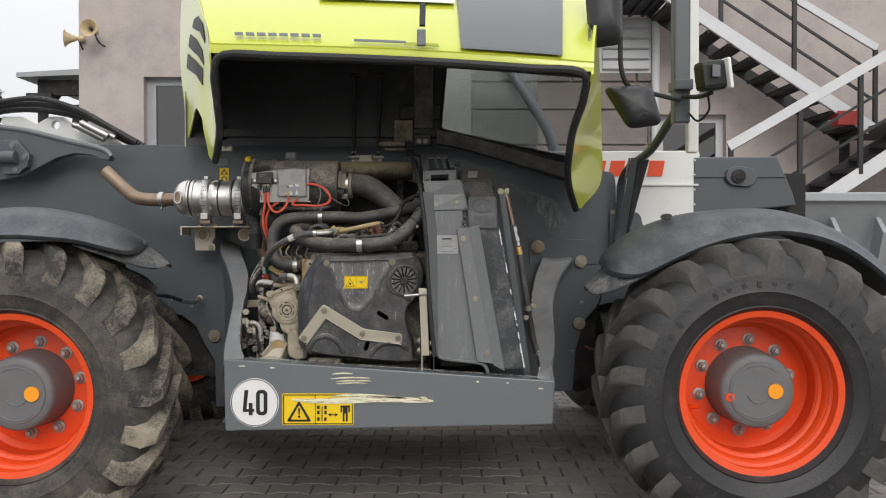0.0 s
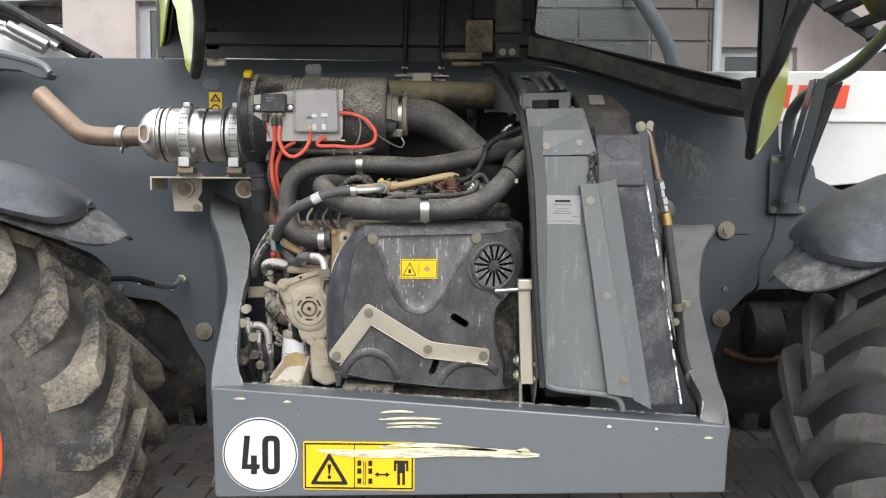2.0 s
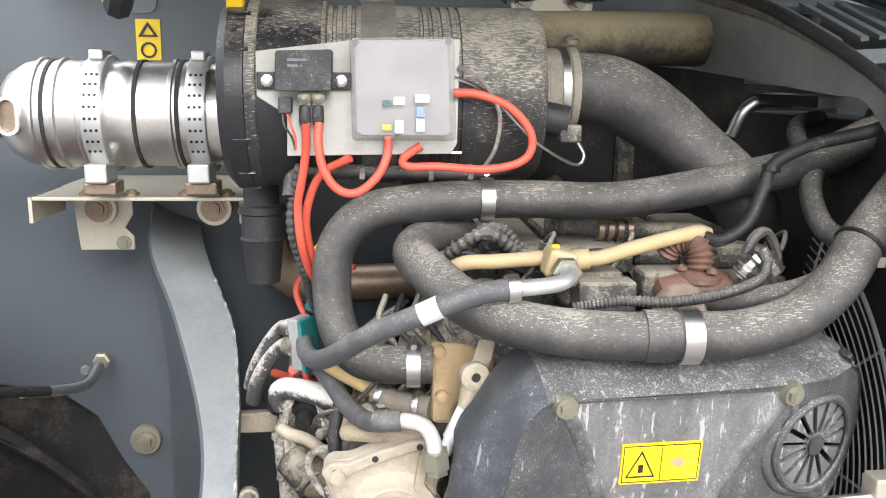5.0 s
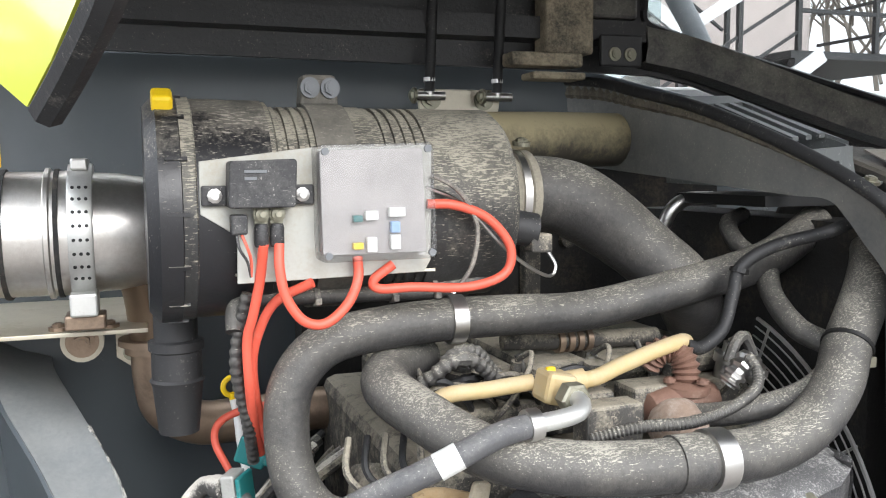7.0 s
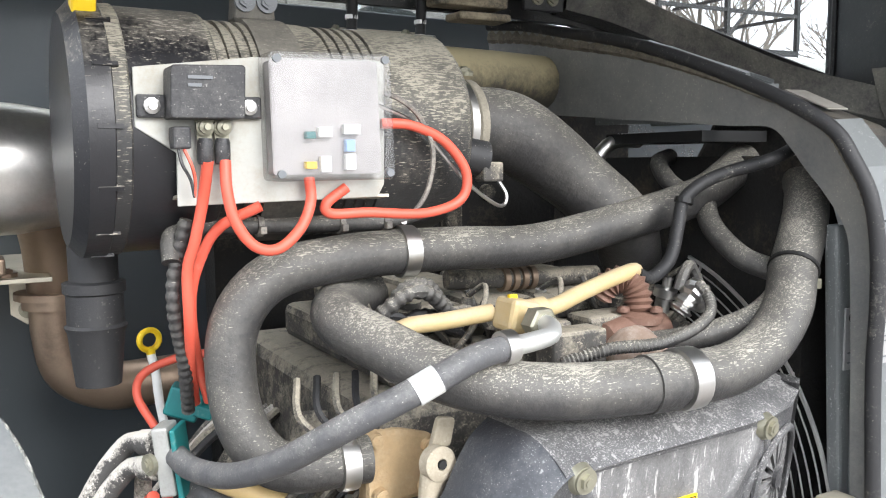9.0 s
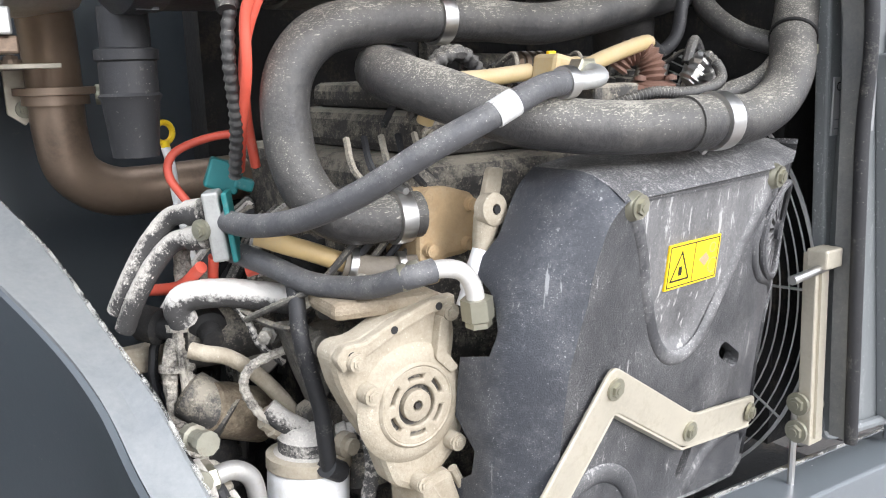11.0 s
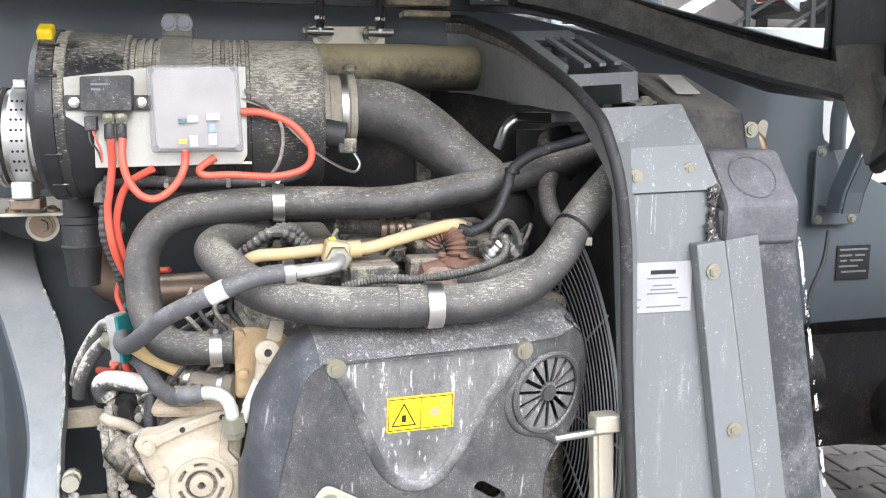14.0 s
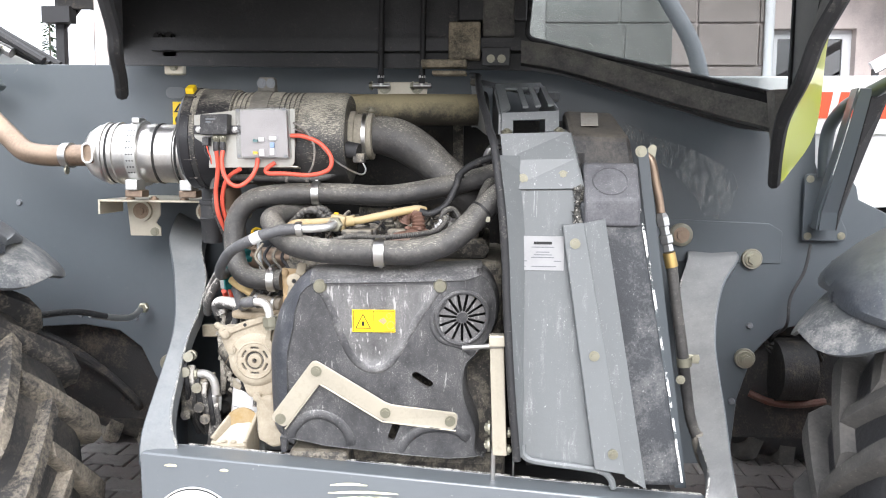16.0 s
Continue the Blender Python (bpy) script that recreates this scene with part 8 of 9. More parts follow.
part("harness", tube([(-0.55, 3.62, 1.165), (-0.52, 3.60, 1.185), (-0.495, 3.60, 1.183), (-0.47, 3.615, 1.165), (-0.44, 3.63, 1.16)], 0.006, 8, 10, 0.0006, 2), M_RUBBER, eng, smooth=True)
rail_ = part("fuel_rail", tube([(-0.43, 3.69, 1.208), (-0.35, 3.68, 1.205), (-0.30, 3.68, 1.203), (-0.20, 3.68, 1.200)], 0.0125, 12, 5), M_ENG, eng, "dusty fuel rail", smooth=True)
for x_ in (-0.352, -0.338, -0.324, -0.310):
    part("rail_ring", lathe([(-0.004, 0.012), (-0.004, 0.0165), (0.004, 0.0165), (0.004, 0.012)], (x_, 3.68, 1.2045), (1, 0, 0), 18), M_RUSTP, rail_, "rusty ring", smooth=True)
for k, (x_, z_) in enumerate(((-0.593, 1.222), (-0.578, 1.214), (-0.440, 1.205), (-0.27, 1.21))):
    part("thin_pipe", tube([(x_, 3.62, z_), (x_ + 0.012, 3.615, z_ - 0.03), (x_ + 0.035, 3.62, z_ - 0.06), (x_ + 0.05, 3.64, z_ - 0.075)], 0.0045, 8, 6), M_ENG if k % 2 else M_HOSE, eng, smooth=True)
for x_, y_, r_ in ((-0.415, 3.60, 0.024), (-0.345, 3.60, 0.018), (-0.50, 3.66, 0.020), (-0.225, 3.60, 0.018)):
    part("valve_cap", lathe([(0, r_), (0.018, r_), (0.020, r_ * 0.8), (0.028, r_ * 0.75), (0.030, r_ * 0.3)], (x_, y_, 1.165), (0, -0.15, 1), 18), M_ENG, eng, "dusty valve cap", smooth=True)
# cream pipes and tee
part("fuel_pipe", tube([(-0.585, 3.56, 1.145), (-0.582, 3.545, 1.172), (-0.563, 3.535, 1.187), (-0.52, 3.53, 1.190), (-0.465, 3.525, 1.195)], 0.0095, 12, 6), M_PIPE, tele, "cream coated pipe", smooth=True)
part("fuel_pipe", tube([(-0.44, 3.51, 1.197), (-0.403, 3.50, 1.199), (-0.36, 3.51, 1.208), (-0.309, 3.519, 1.219), (-0.27, 3.525, 1.226), (-0.25, 3.54, 1.222)], 0.0095, 12, 6), M_PIPE, tele, "cream coated pipe", smooth=True)
tee = part("pipe_tee", box((-0.450, 3.50, 1.194), (0.036, 0.04, 0.036), Euler((0, radians(12), 0)).to_matrix()), M_PIPE, tele, "cream pipe tee", bevel=0.006)
part("tee_collar", cyl((-0.432, 3.505, 1.196), (-0.412, 3.503, 1.198), 0.013), M_PIPE, tee, smooth=True)
part("tee_key", box((-0.455, 3.50, 1.213), (0.010, 0.006, 0.008)), M_YELLOW, tee, "yellow clip", bevel=0.001)
# turbo pipe bellows and valve
M_BROWN = mat("rusty_brown", (0.16, 0.09, 0.065), 0.6, var=0.3, dust=(0.42, 0.33, 0.26), dust_amt=0.25, bump=0.4)
bl = part("bellows", tube([(-0.300, 3.55, 1.195), (-0.290, 3.54, 1.212), (-0.272, 3.53, 1.215), (-0.264, 3.522, 1.20), (-0.264, 3.518, 1.178)], 0.0155, 14, 6, 0.0022, 1), M_BROWN, tele, "brown ribbed bellows", smooth=True)
part("bellows_base", lathe([(0, 0.020), (0.004, 0.028), (0.012, 0.028), (0.014, 0.020), (0.03, 0.020)], (-0.264, 3.517, 1.18), (0, 0.1, -1), 24), M_BROWN, bl, smooth=True)
part("valve_body", lathe([(-0.05, 0.01), (-0.045, 0.022), (-0.02, 0.026), (0.02, 0.028), (0.05, 0.022), (0.055, 0.008)], (-0.275, 3.52, 1.150), (1, 0.1, 0.05), 24), M_BROWN, bl, smooth=True)
part("valve_body", lathe([(0, 0.03), (0.02, 0.034), (0.05, 0.02)], (-0.30, 3.50, 1.135), (0, -1, 0.1), 20), mat("dusty_rust", (0.3, 0.22, 0.17), 0.8, var=0.25, dust=(0.55, 0.47, 0.4), dust_amt=0.4, bump=0.5), bl, smooth=True)
for k in range(3):
    a = 1.2 + k * 1.9
    bolt(bl, (-0.264 + 0.024 * math.cos(a), 3.517 + 0.022 * math.sin(a), 1.182), 0.005, (0, 0, 1), M_BROWN)
part("foil_sleeve", tube([(-0.22, 3.50, 1.175), (-0.205, 3.495, 1.195), (-0.19, 3.50, 1.20), (-0.175, 3.50, 1.18)], 0.013, 8, 4, 0.002, 2), M_STEEL, tele, "crumpled foil sleeve")
part("sensor_lead", tube([(-0.21, 3.51, 1.20), (-0.20, 3.51, 1.222), (-0.18, 3.52, 1.226), (-0.165, 3.52, 1.20), (-0.17, 3.51, 1.175)], 0.007, 8, 6), M_HOSE, tele, smooth=True)
part("loom", tube([(-0.45, 3.42, 1.158), (-0.40, 3.405, 1.170), (-0.34, 3.405, 1.168), (-0.28, 3.42, 1.172), (-0.22, 3.45, 1.18), (-0.20, 3.47, 1.195), (-0.197, 3.49, 1.21)], 0.0062, 8, 6, 0.0009, 1), M_HOSE, tele, "corrugated cable loom", smooth=True)
for x in (-0.30, -0.20):
    part("head_box", box((x - 0.1, 3.54, 1.155), (0.075, 0.05, 0.045)), M_ENG, eng, bevel=0.006)
part("front_box", box((-0.40, 3.47, 1.155), (0.07, 0.035, 0.05)), M_ENG, eng, "dark grey housing", bevel=0.004)
# thermostat housing (tan)
tan = part("thermostat_housing", prism(rounded([(-0.606, 1.075), (-0.566, 1.076), (-0.520, 1.062), (-0.516, 1.020), (-0.530, 0.992), (-0.570, 0.990), (-0.570, 0.962), (-0.602, 0.964), (-0.600, 1.01)], 0.010), 3.555, 3.63), M_TANCAST, tele, "tan thermostat housing", bevel=0.008)
for x, z in ((-0.592, 1.066), (-0.530, 1.050), (-0.588, 1.005), (-0.535, 1.006)):
    part("boss", cyl((x, 3.558, z), (x, 3.549, z), 0.009, 0.008, 14), M_TANCAST, tan, smooth=True)
    bolt(tan, (x, 3.549, z), 0.005, material=M_TANCAST)
lug = part("link_eye", lathe([(-0.006, 0.010), (-0.006, 0.018), (0.008, 0.018), (0.010, 0.015), (0.010, 0.006), (0.004, 0.005)], (-0.553, 3.490, 1.054), (0.1, -1, 0.1), 24), M_CAST, tele, "dusty cast link eye", smooth=True)
# solid near-black disc: the bore's shade is in its colour
part("eye_bore", cyl((-0.5523, 3.482, 1.0548), (-0.552, 3.4785, 1.055), 0.0045), M_DARK, lug)
part("link_neck", tube([(-0.553, 3.495, 1.046), (-0.558, 3.494, 1.028), (-0.563, 3.492, 1.008)], lambda t: 0.0150 - 0.004 * t, 12, 5), M_CAST, lug, smooth=True)
part("link_rod", lathe([(0, 0.009), (0.002, 0.0115), (0.045, 0.0115), (0.048, 0.009), (0.065, 0.009)], (-0.562, 3.492, 1.012), (-0.42, 0.0, -0.9), 14), M_FILTERW, lug, "white dusted rod sleeve", smooth=True)
part("link_tab", prism(rounded([(-0.556, 1.064), (-0.532, 1.066), (-0.526, 1.095), (-0.546, 1.098)], 0.005), 3.498, 3.506), M_CAST, lug, bevel=0.002)
part("coolant_pipe", tube([(-0.752, 3.64, 1.032), (-0.73, 3.62, 1.022), (-0.705, 3.607, 1.012), (-0.668, 3.59, 0.995)], 0.011, 12, 6), mat("tan_pipe", (0.46, 0.33, 0.15), 0.5, var=0.2, dust=(0.42, 0.34, 0.22), dust_amt=0.25, dust_scale=25), tele, "tan coolant pipe", smooth=True)
sh = part("short_hose", tube([(-0.675, 3.592, 0.997), (-0.645, 3.577, 0.987), (-0.602, 3.56, 0.985)], 0.0165, 12, 6), mat("taupe_rubber", (0.115, 0.10, 0.08), 0.65, var=0.2, dust=(0.36, 0.31, 0.23), dust_amt=0.2, dust_scale=20, dust_hard=0.4, bump=0.3), tele, smooth=True)
clamp(sh, (-0.668, 3.588, 0.994), (1, -0.4, -0.3), 0.0168, 0.004, None)
clamp(sh, (-0.618, 3.566, 0.986), (1, -0.4, 0), 0.0168, 0.004, None)

# pump casting with its round face
PO = [(-0.736, 0.923), (-0.725, 0.935), (-0.702, 0.934), (-0.669, 0.948), (-0.622, 0.962), (-0.590, 0.964), (-0.583, 0.920), (-0.592, 0.864), (-0.575, 0.81), (-0.581, 0.790), (-0.602, 0.770), (-0.638, 0.748), (-0.670, 0.765), (-0.685, 0.809), (-0.712, 0.856), (-0.728, 0.890)]
pump = part("pump_housing", prism(rounded(PO, 0.010), 3.470, 3.512), M_CAST, tele, "cream dusty pump casting", bevel=0.010)
px_, pz_ = -0.645, 0.855
slots = []
for k in range(6):
    a0 = 60 * k + 12
    o = circle(px_, pz_, 0.0335, 6, a0, a0 + 36, False)
    i_ = circle(px_, pz_, 0.0285, 6, a0 + 36, a0, False)
    slots.append(o + i_)
part("pump_face", prism(circle(px_, pz_, 0.043, 40), 3.459, 3.47, holes=[*slots, circle(px_, pz_, 0.0225, 28)]), M_CAST, pump, bevel=0.002)
part("face_rim", lathe([(0, 0.047), (0.004, 0.046), (0.006, 0.0435), (0.004, 0.041), (0, 0.041)], (px_, 3.464, pz_), (0, -1, 0), 40, caps=False), M_CAST, pump, smooth=True)
part("pump_hub", lathe([(0, 0.0175), (0.009, 0.017), (0.010, 0.014), (0.010, 0.006), (0.003, 0.005)], (px_, 3.468, pz_), (0, -1, 0), 24), M_CAST, pump, smooth=True)
# near-black disc in the hub paints the dark of the bore
part("pump_bore", cyl((px_, 3.462, pz_), (px_, 3.4575, pz_), 0.0035), M_DARK, pump)
part("slot_back", cyl((px_, 3.466, pz_), (px_, 3.4685, pz_), 0.038, n=32), M_ENG, pump)
for x, z in ((-0.715, 0.918), (-0.60, 0.948), (-0.595, 0.80), (-0.64, 0.765), (-0.70, 0.88)):
    part("boss", cyl((x, 3.475, z), (x, 3.458, z), 0.012, 0.010, 14), M_CAST, pump, smooth=True)
    bolt(pump, (x, 3.458, z), 0.0065, material=M_CAST)
part("pump_top", prism([(-0.715, 3.50), (-0.60, 3.47), (-0.585, 3.60), (-0.70, 3.64)], 0.948, 0.968, "xy"), mat("brown_dusty_flange", (0.20, 0.155, 0.10), 0.75, var=0.25, dust=(0.48, 0.42, 0.32), dust_amt=0.34, dust_scale=26, dust_hard=0.3, bump=0.6, speck=0.3), pump, bevel=0.008)
part("pump_flange", prism(rounded([(-0.736, 0.923), (-0.725, 0.936), (-0.702, 0.935), (-0.669, 0.949), (-0.622, 0.963), (-0.590, 0.965), (-0.590, 0.950), (-0.622, 0.948), (-0.668, 0.933), (-0.70, 0.919), (-0.728, 0.908)], 0.004), 3.462, 3.476), M_CAST, pump, bevel=0.004)
# near-black discs on the flange stand in for the shade of bolt holes
for x, z in ((-0.718, 0.9245), (-0.668, 0.941), (-0.612, 0.9555)):
    part("flange_hole", cyl((x, 3.463, z), (x, 3.4612, z), 0.0042, n=14), M_DARK, pump)
part("pump_web", prism(rounded([(-0.612, 0.945), (-0.600, 0.945), (-0.606, 0.905), (-0.590, 0.885), (-0.600, 0.88), (-0.620, 0.90)], 0.004), 3.458, 3.474), M_CAST, pump, bevel=0.004)
part("pump_shoulder", lathe([(0, 0.066), (0.006, 0.060), (0.009, 0.050), (0.009, 0.044)], (px_, 3.4705, pz_), (0, -1, 0), 40, caps=False), M_CAST, pump, smooth=True)
part("leg_casting", prism(rounded([(-0.640, 0.77), (-0.600, 0.775), (-0.585, 0.73), (-0.56, 0.70), (-0.56, 0.655), (-0.60, 0.645), (-0.635, 0.665)], 0.008), 3.46, 3.53), M_CAST, tele, "dusty bracket casting", bevel=0.008).location = (-0.012, 0.030, 0.0)
part("casting_wedge", prism([(-0.60, 0.715), (-0.555, 0.69), (-0.555, 0.68), (-0.595, 0.70)], 3.45, 3.462), M_CAST, pump, bevel=0.002)
pump.location = (-0.008, 0.033, 0.004)
for a_, b_ in (((-0.63, 0.76), (-0.575, 0.665)), ((-0.575, 0.72), (-0.625, 0.67)), ((-0.632, 0.755), (-0.628, 0.67)), ((-0.60, 0.77), (-0.565, 0.70))):
    part("casting_rib", tube([(a_[0], 3.462, a_[1]), (b_[0], 3.462, b_[1])], 0.0055, 8, 0), M_CAST, pump, smooth=True)
part("boss", cyl((-0.60, 3.462, 0.708), (-0.60, 3.448, 0.708), 0.011, 0.009, 12), M_CAST, pump, smooth=True)
part("engine_foot", span((-0.56, 3.44, 0.60), (-0.42, 3.54, 0.66)), M_ENG, eng, bevel=0.012)

# oil filter can and its head
can = part("oil_filter", lathe([(0, 0.040), (0.004, 0.046), (0.02, 0.048), (0.175, 0.048), (0.185, 0.046), (0.19, 0.04)], (-0.715, 3.64, 0.535), (0.08, 0.03, 1), 36), M_FILTERW, tele, "white spin-on oil filter", smooth=True)
part("filter_rim", lathe([(0, 0.046), (0.002, 0.050), (0.016, 0.050), (0.018, 0.044)], (-0.700, 3.645, 0.718), (0.08, 0.03, 1), 36), M_CAST, can, smooth=True)
for z, a0, a1, hgt in ((0.676, -2.35, -1.95, 0.0022), (0.657, -2.35, -1.45, 0.0010), (0.6535, -2.35, -1.50, 0.0010), (0.650, -2.35, -1.45, 0.0010), (0.6465, -2.35, -1.55, 0.0010), (0.643, -2.35, -1.48, 0.0010), (0.6395, -2.35, -1.9, 0.0010)):
    cx_, cy_ = -0.715 + 0.08 * (z - 0.535), 3.64 + 0.03 * (z - 0.535)
    part("can_print", loft([[(cx_ + 0.0486 * math.cos(a), cy_ + 0.0486 * math.sin(a), z + dz) for dz in (0, hgt)] for a in (a0 + (a1 - a0) * q / 8 for q in range(9))], 0.0003), M_HUB, can)
can.location = (-0.006, 0.0, 0.034)
hd = part("filter_head", lathe([(0, 0.044), (0.008, 0.044), (0.011, 0.036), (0.026, 0.037), (0.033, 0.031), (0.040, 0.028), (0.043, 0.01)], (-0.699, 3.645, 0.735), (0.08, 0.03, 1), 24), M_DUSTHOSE, tele, "dusty cast filter head", smooth=True)
hd.location = (-0.006, 0.0, 0.026)
part("head_port", lathe([(0, 0.016), (0.022, 0.016), (0.024, 0.013), (0.034, 0.012)], (-0.675, 3.635, 0.752), (1, -0.5, 0.35), 16), M_DUSTHOSE, hd, smooth=True)
part("head_port", prism(rounded([(-0.70, 0.745), (-0.655, 0.750), (-0.650, 0.785), (-0.672, 0.80), (-0.70, 0.79)], 0.008), 3.645, 3.675), M_ENG, hd, bevel=0.004)
part("head_arm", tube([(-0.705, 3.645, 0.770), (-0.725, 3.655, 0.785), (-0.738, 3.665, 0.800)], 0.013, 12, 5), M_DUSTHOSE, hd, smooth=True)
part("head_plug", lathe([(0, 0.015), (0.012, 0.015), (0.014, 0.01), (0.02, 0.01)], (-0.672, 3.615, 0.755), (0.3, -1, 0), 12), M_CAST, hd, smooth=True)
part("solenoid", lathe([(0, 0.02), (0.004, 0.03), (0.06, 0.03), (0.065, 0.022)], (-0.765, 3.72, 0.80), (-0.6, 0.5, 0.5), 20), M_ENG, tele, "dusty black solenoid", smooth=True)
bh = part("black_hose", tube([(-0.715, 3.64, 0.985), (-0.726, 3.61, 0.966), (-0.731, 3.595, 0.926), (-0.725, 3.59, 0.886), (-0.716, 3.588, 0.843), (-0.712, 3.588, 0.801), (-0.707, 3.593, 0.765)], 0.0095, 12, 6), M_RUBBER, tele, "black formed hose", smooth=True)
part("hose_nose", cyl((-0.712, 3.59, 0.772), (-0.690, 3.60, 0.755), 0.0125), M_RUBBER, bh, smooth=True)
# tan cup bracket
def rim_at(u):
    """Upper edge of the trough's back plate, arched in the middle."""
    return 0.716 + 0.022 * math.sin(math.pi * min(1, 0.12 + u * 0.88)) ** 0.7


M_TROUGH = mat("tan_plated_steel", (0.34, 0.235, 0.10), 0.5, metal=0.15, var=0.2, dust=(0.55, 0.47, 0.34), dust_amt=0.3, dust_scale=40, dust_hard=0.3)
backs = [(Vector((-0.730 + 0.064 * u, 3.499 + 0.022 * u + 0.006 * math.sin(math.pi * u), 0)), rim_at(u)) for u in (k / 8 for k in range(9))]
cup = part("cup_bracket", loft([[p + Vector((0, 0, z + (h - z) * q)) for p, h in backs] for z, q in ((0.625, 0), (0.625, 0.6), (0.625, 1))], 0.004), M_TROUGH, tele, "tan plated trough bracket with dust", smooth=True)
part("trough_side", loft([[(-0.730, 3.499, 0.719), (-0.742, 3.478, 0.700), (-0.757, 3.452, 0.676)], [(-0.730, 3.499, 0.66), (-0.742, 3.478, 0.655), (-0.757, 3.452, 0.65)], [(-0.730, 3.499, 0.60), (-0.742, 3.478, 0.60), (-0.757, 3.452, 0.60)]], 0.005), M_CAST, cup)
part("trough_side", loft([[(-0.666, 3.521, 0.722), (-0.669, 3.488, 0.702), (-0.674, 3.440, 0.672)], [(-0.666, 3.521, 0.66), (-0.669, 3.488, 0.655), (-0.674, 3.440, 0.65)], [(-0.666, 3.521, 0.60), (-0.669, 3.488, 0.60), (-0.674, 3.440, 0.60)]], 0.005), M_CAST, cup)
part("side_lip", tube([(-0.729, 3.500, 0.720), (-0.742, 3.478, 0.701), (-0.758, 3.451, 0.677)], 0.0045, 8, 3), M_CAST, cup, smooth=True)
part("side_lip", tube([(-0.665, 3.522, 0.723), (-0.668, 3.488, 0.703), (-0.673, 3.439, 0.673)], 0.0045, 8, 3), M_CAST, cup, smooth=True)
rnd_t = random.Random(31)
part("dust", loft([[(-0.730 - 0.026 * v + (0.064 + 0.018 * v) * u, 3.499 + 0.022 * u - (0.047 + 0.034 * u) * v, 0.692 - 0.030 * v + 0.006 * math.sin(math.pi * u) * (1 - v) + rnd_t.uniform(-0.0012, 0.0012)) for u in (k / 10 for k in range(11))] for v in (q / 8 for q in range(9))], 0.004), mat("pale_dust", (0.50, 0.455, 0.37), 0.95, var=0.15, scale=30, dust=(0.58, 0.53, 0.45), dust_amt=0.4, dust_scale=60, dust_hard=0.3, bump=0.7), cup, "heaped pale dust", smooth=True)
part("front_lip", loft([[(-0.757 + 0.083 * u, 3.452 - 0.012 * u - 0.014 * math.sin(math.pi * u), z) for u in (k / 8 for k in range(9))] for z in (0.668, 0.64, 0.60)], 0.005), M_CAST, cup, smooth=True)
part("front_lip", tube([(-0.757 + 0.083 * u, 3.452 - 0.012 * u - 0.014 * math.sin(math.pi * u), 0.667) for u in (k / 8 for k in range(9))], 0.0055, 8, 0), M_CAST, cup, smooth=True)
for x in (-0.728, -0.704):
    part("boss", lathe([(0, 0.012), (0.006, 0.011), (0.007, 0.006), (0.010, 0.006), (0.011, 0.001)], (x, 3.452, 0.664), (0, -0.4, 1), 14), M_CAST, cup, smooth=True)
cup.location = (0, 0.030, -0.010)
part("tensioner", lathe([(0, 0.016), (0.03, 0.018), (0.06, 0.016)], (-0.640, 3.53, 0.735), (0, -0.25, -1), 16), M_ENG, tele, "worn steel tensioner", smooth=True)
for z in (0.726, 0.678):
    bolt(cup, (-0.636, 3.500, z), 0.010, material=M_CAST)

# steel elbow and valve cluster at the front corner
el = part("hydraulic_elbow", tube([(-0.85, 3.55, 0.792), (-0.822, 3.55, 0.794), (-0.803, 3.55, 0.780), (-0.797, 3.55, 0.755), (-0.798, 3.55, 0.735)], 0.0105, 14, 6), mat("dull_elbow_steel", (0.42, 0.41, 0.39), 0.5, metal=0.6, var=0.2, dust=(0.45, 0.42, 0.36), dust_amt=0.4, dust_scale=25), tele, "steel hydraulic elbow", smooth=True)
part("elbow_nut", lathe([(0, 0.016), (0.02, 0.016), (0.022, 0.013)], (-0.862, 3.55, 0.790), (1, 0, 0.05), 6), M_ZINC, el)
part("crimp", lathe([(0, 0.013), (0.003, 0.0165), (0.04, 0.0165), (0.045, 0.014)], (-0.798, 3.55, 0.742), (-0.05, 0, -1), 16), M_STEEL, el, smooth=True)
part("hydraulic_hose", tube([(-0.800, 3.55, 0.70), (-0.805, 3.552, 0.65), (-0.812, 3.555, 0.58), (-0.81, 3.57, 0.48)], 0.012, 12, 5), M_DUSTHOSE, el, smooth=True)
el.location = (0.008, 0.055, 0)
vb = part("valve_block", box((-0.855, 3.60, 0.735), (0.07, 0.08, 0.09)), M_ENG, tele, "dusty hydraulic valve block", bevel=0.006)
for x, z in ((-0.87, 0.80), (-0.84, 0.76), (-0.835, 0.71), (-0.87, 0.69), (-0.82, 0.68), (-0.86, 0.84)):
    part("valve_fitting", lathe([(0, 0.014), (0.012, 0.014), (0.013, 0.010), (0.03, 0.010), (0.031, 0.013), (0.04, 0.013)], (x, 3.57, z), (0.1, -1, 0.1), 10), M_ENG if z < 0.76 else M_DULLZINC, vb, smooth=False)
for k in range(6):
    x = -0.875 + 0.016 * k
    part("valve_hose", tube([(x, 3.57, 0.83 - 0.02 * k), (x + 0.005, 3.545, 0.81 - 0.02 * k), (x + 0.01, 3.55, 0.76 - 0.02 * k), (x, 3.58, 0.70 - 0.02 * k), (x + 0.01, 3.62, 0.62)], 0.007, 8, 5), M_DUSTHOSE if k % 2 else M_RUBBER, vb, smooth=True)
vb.location = (0.008, 0.045, 0)
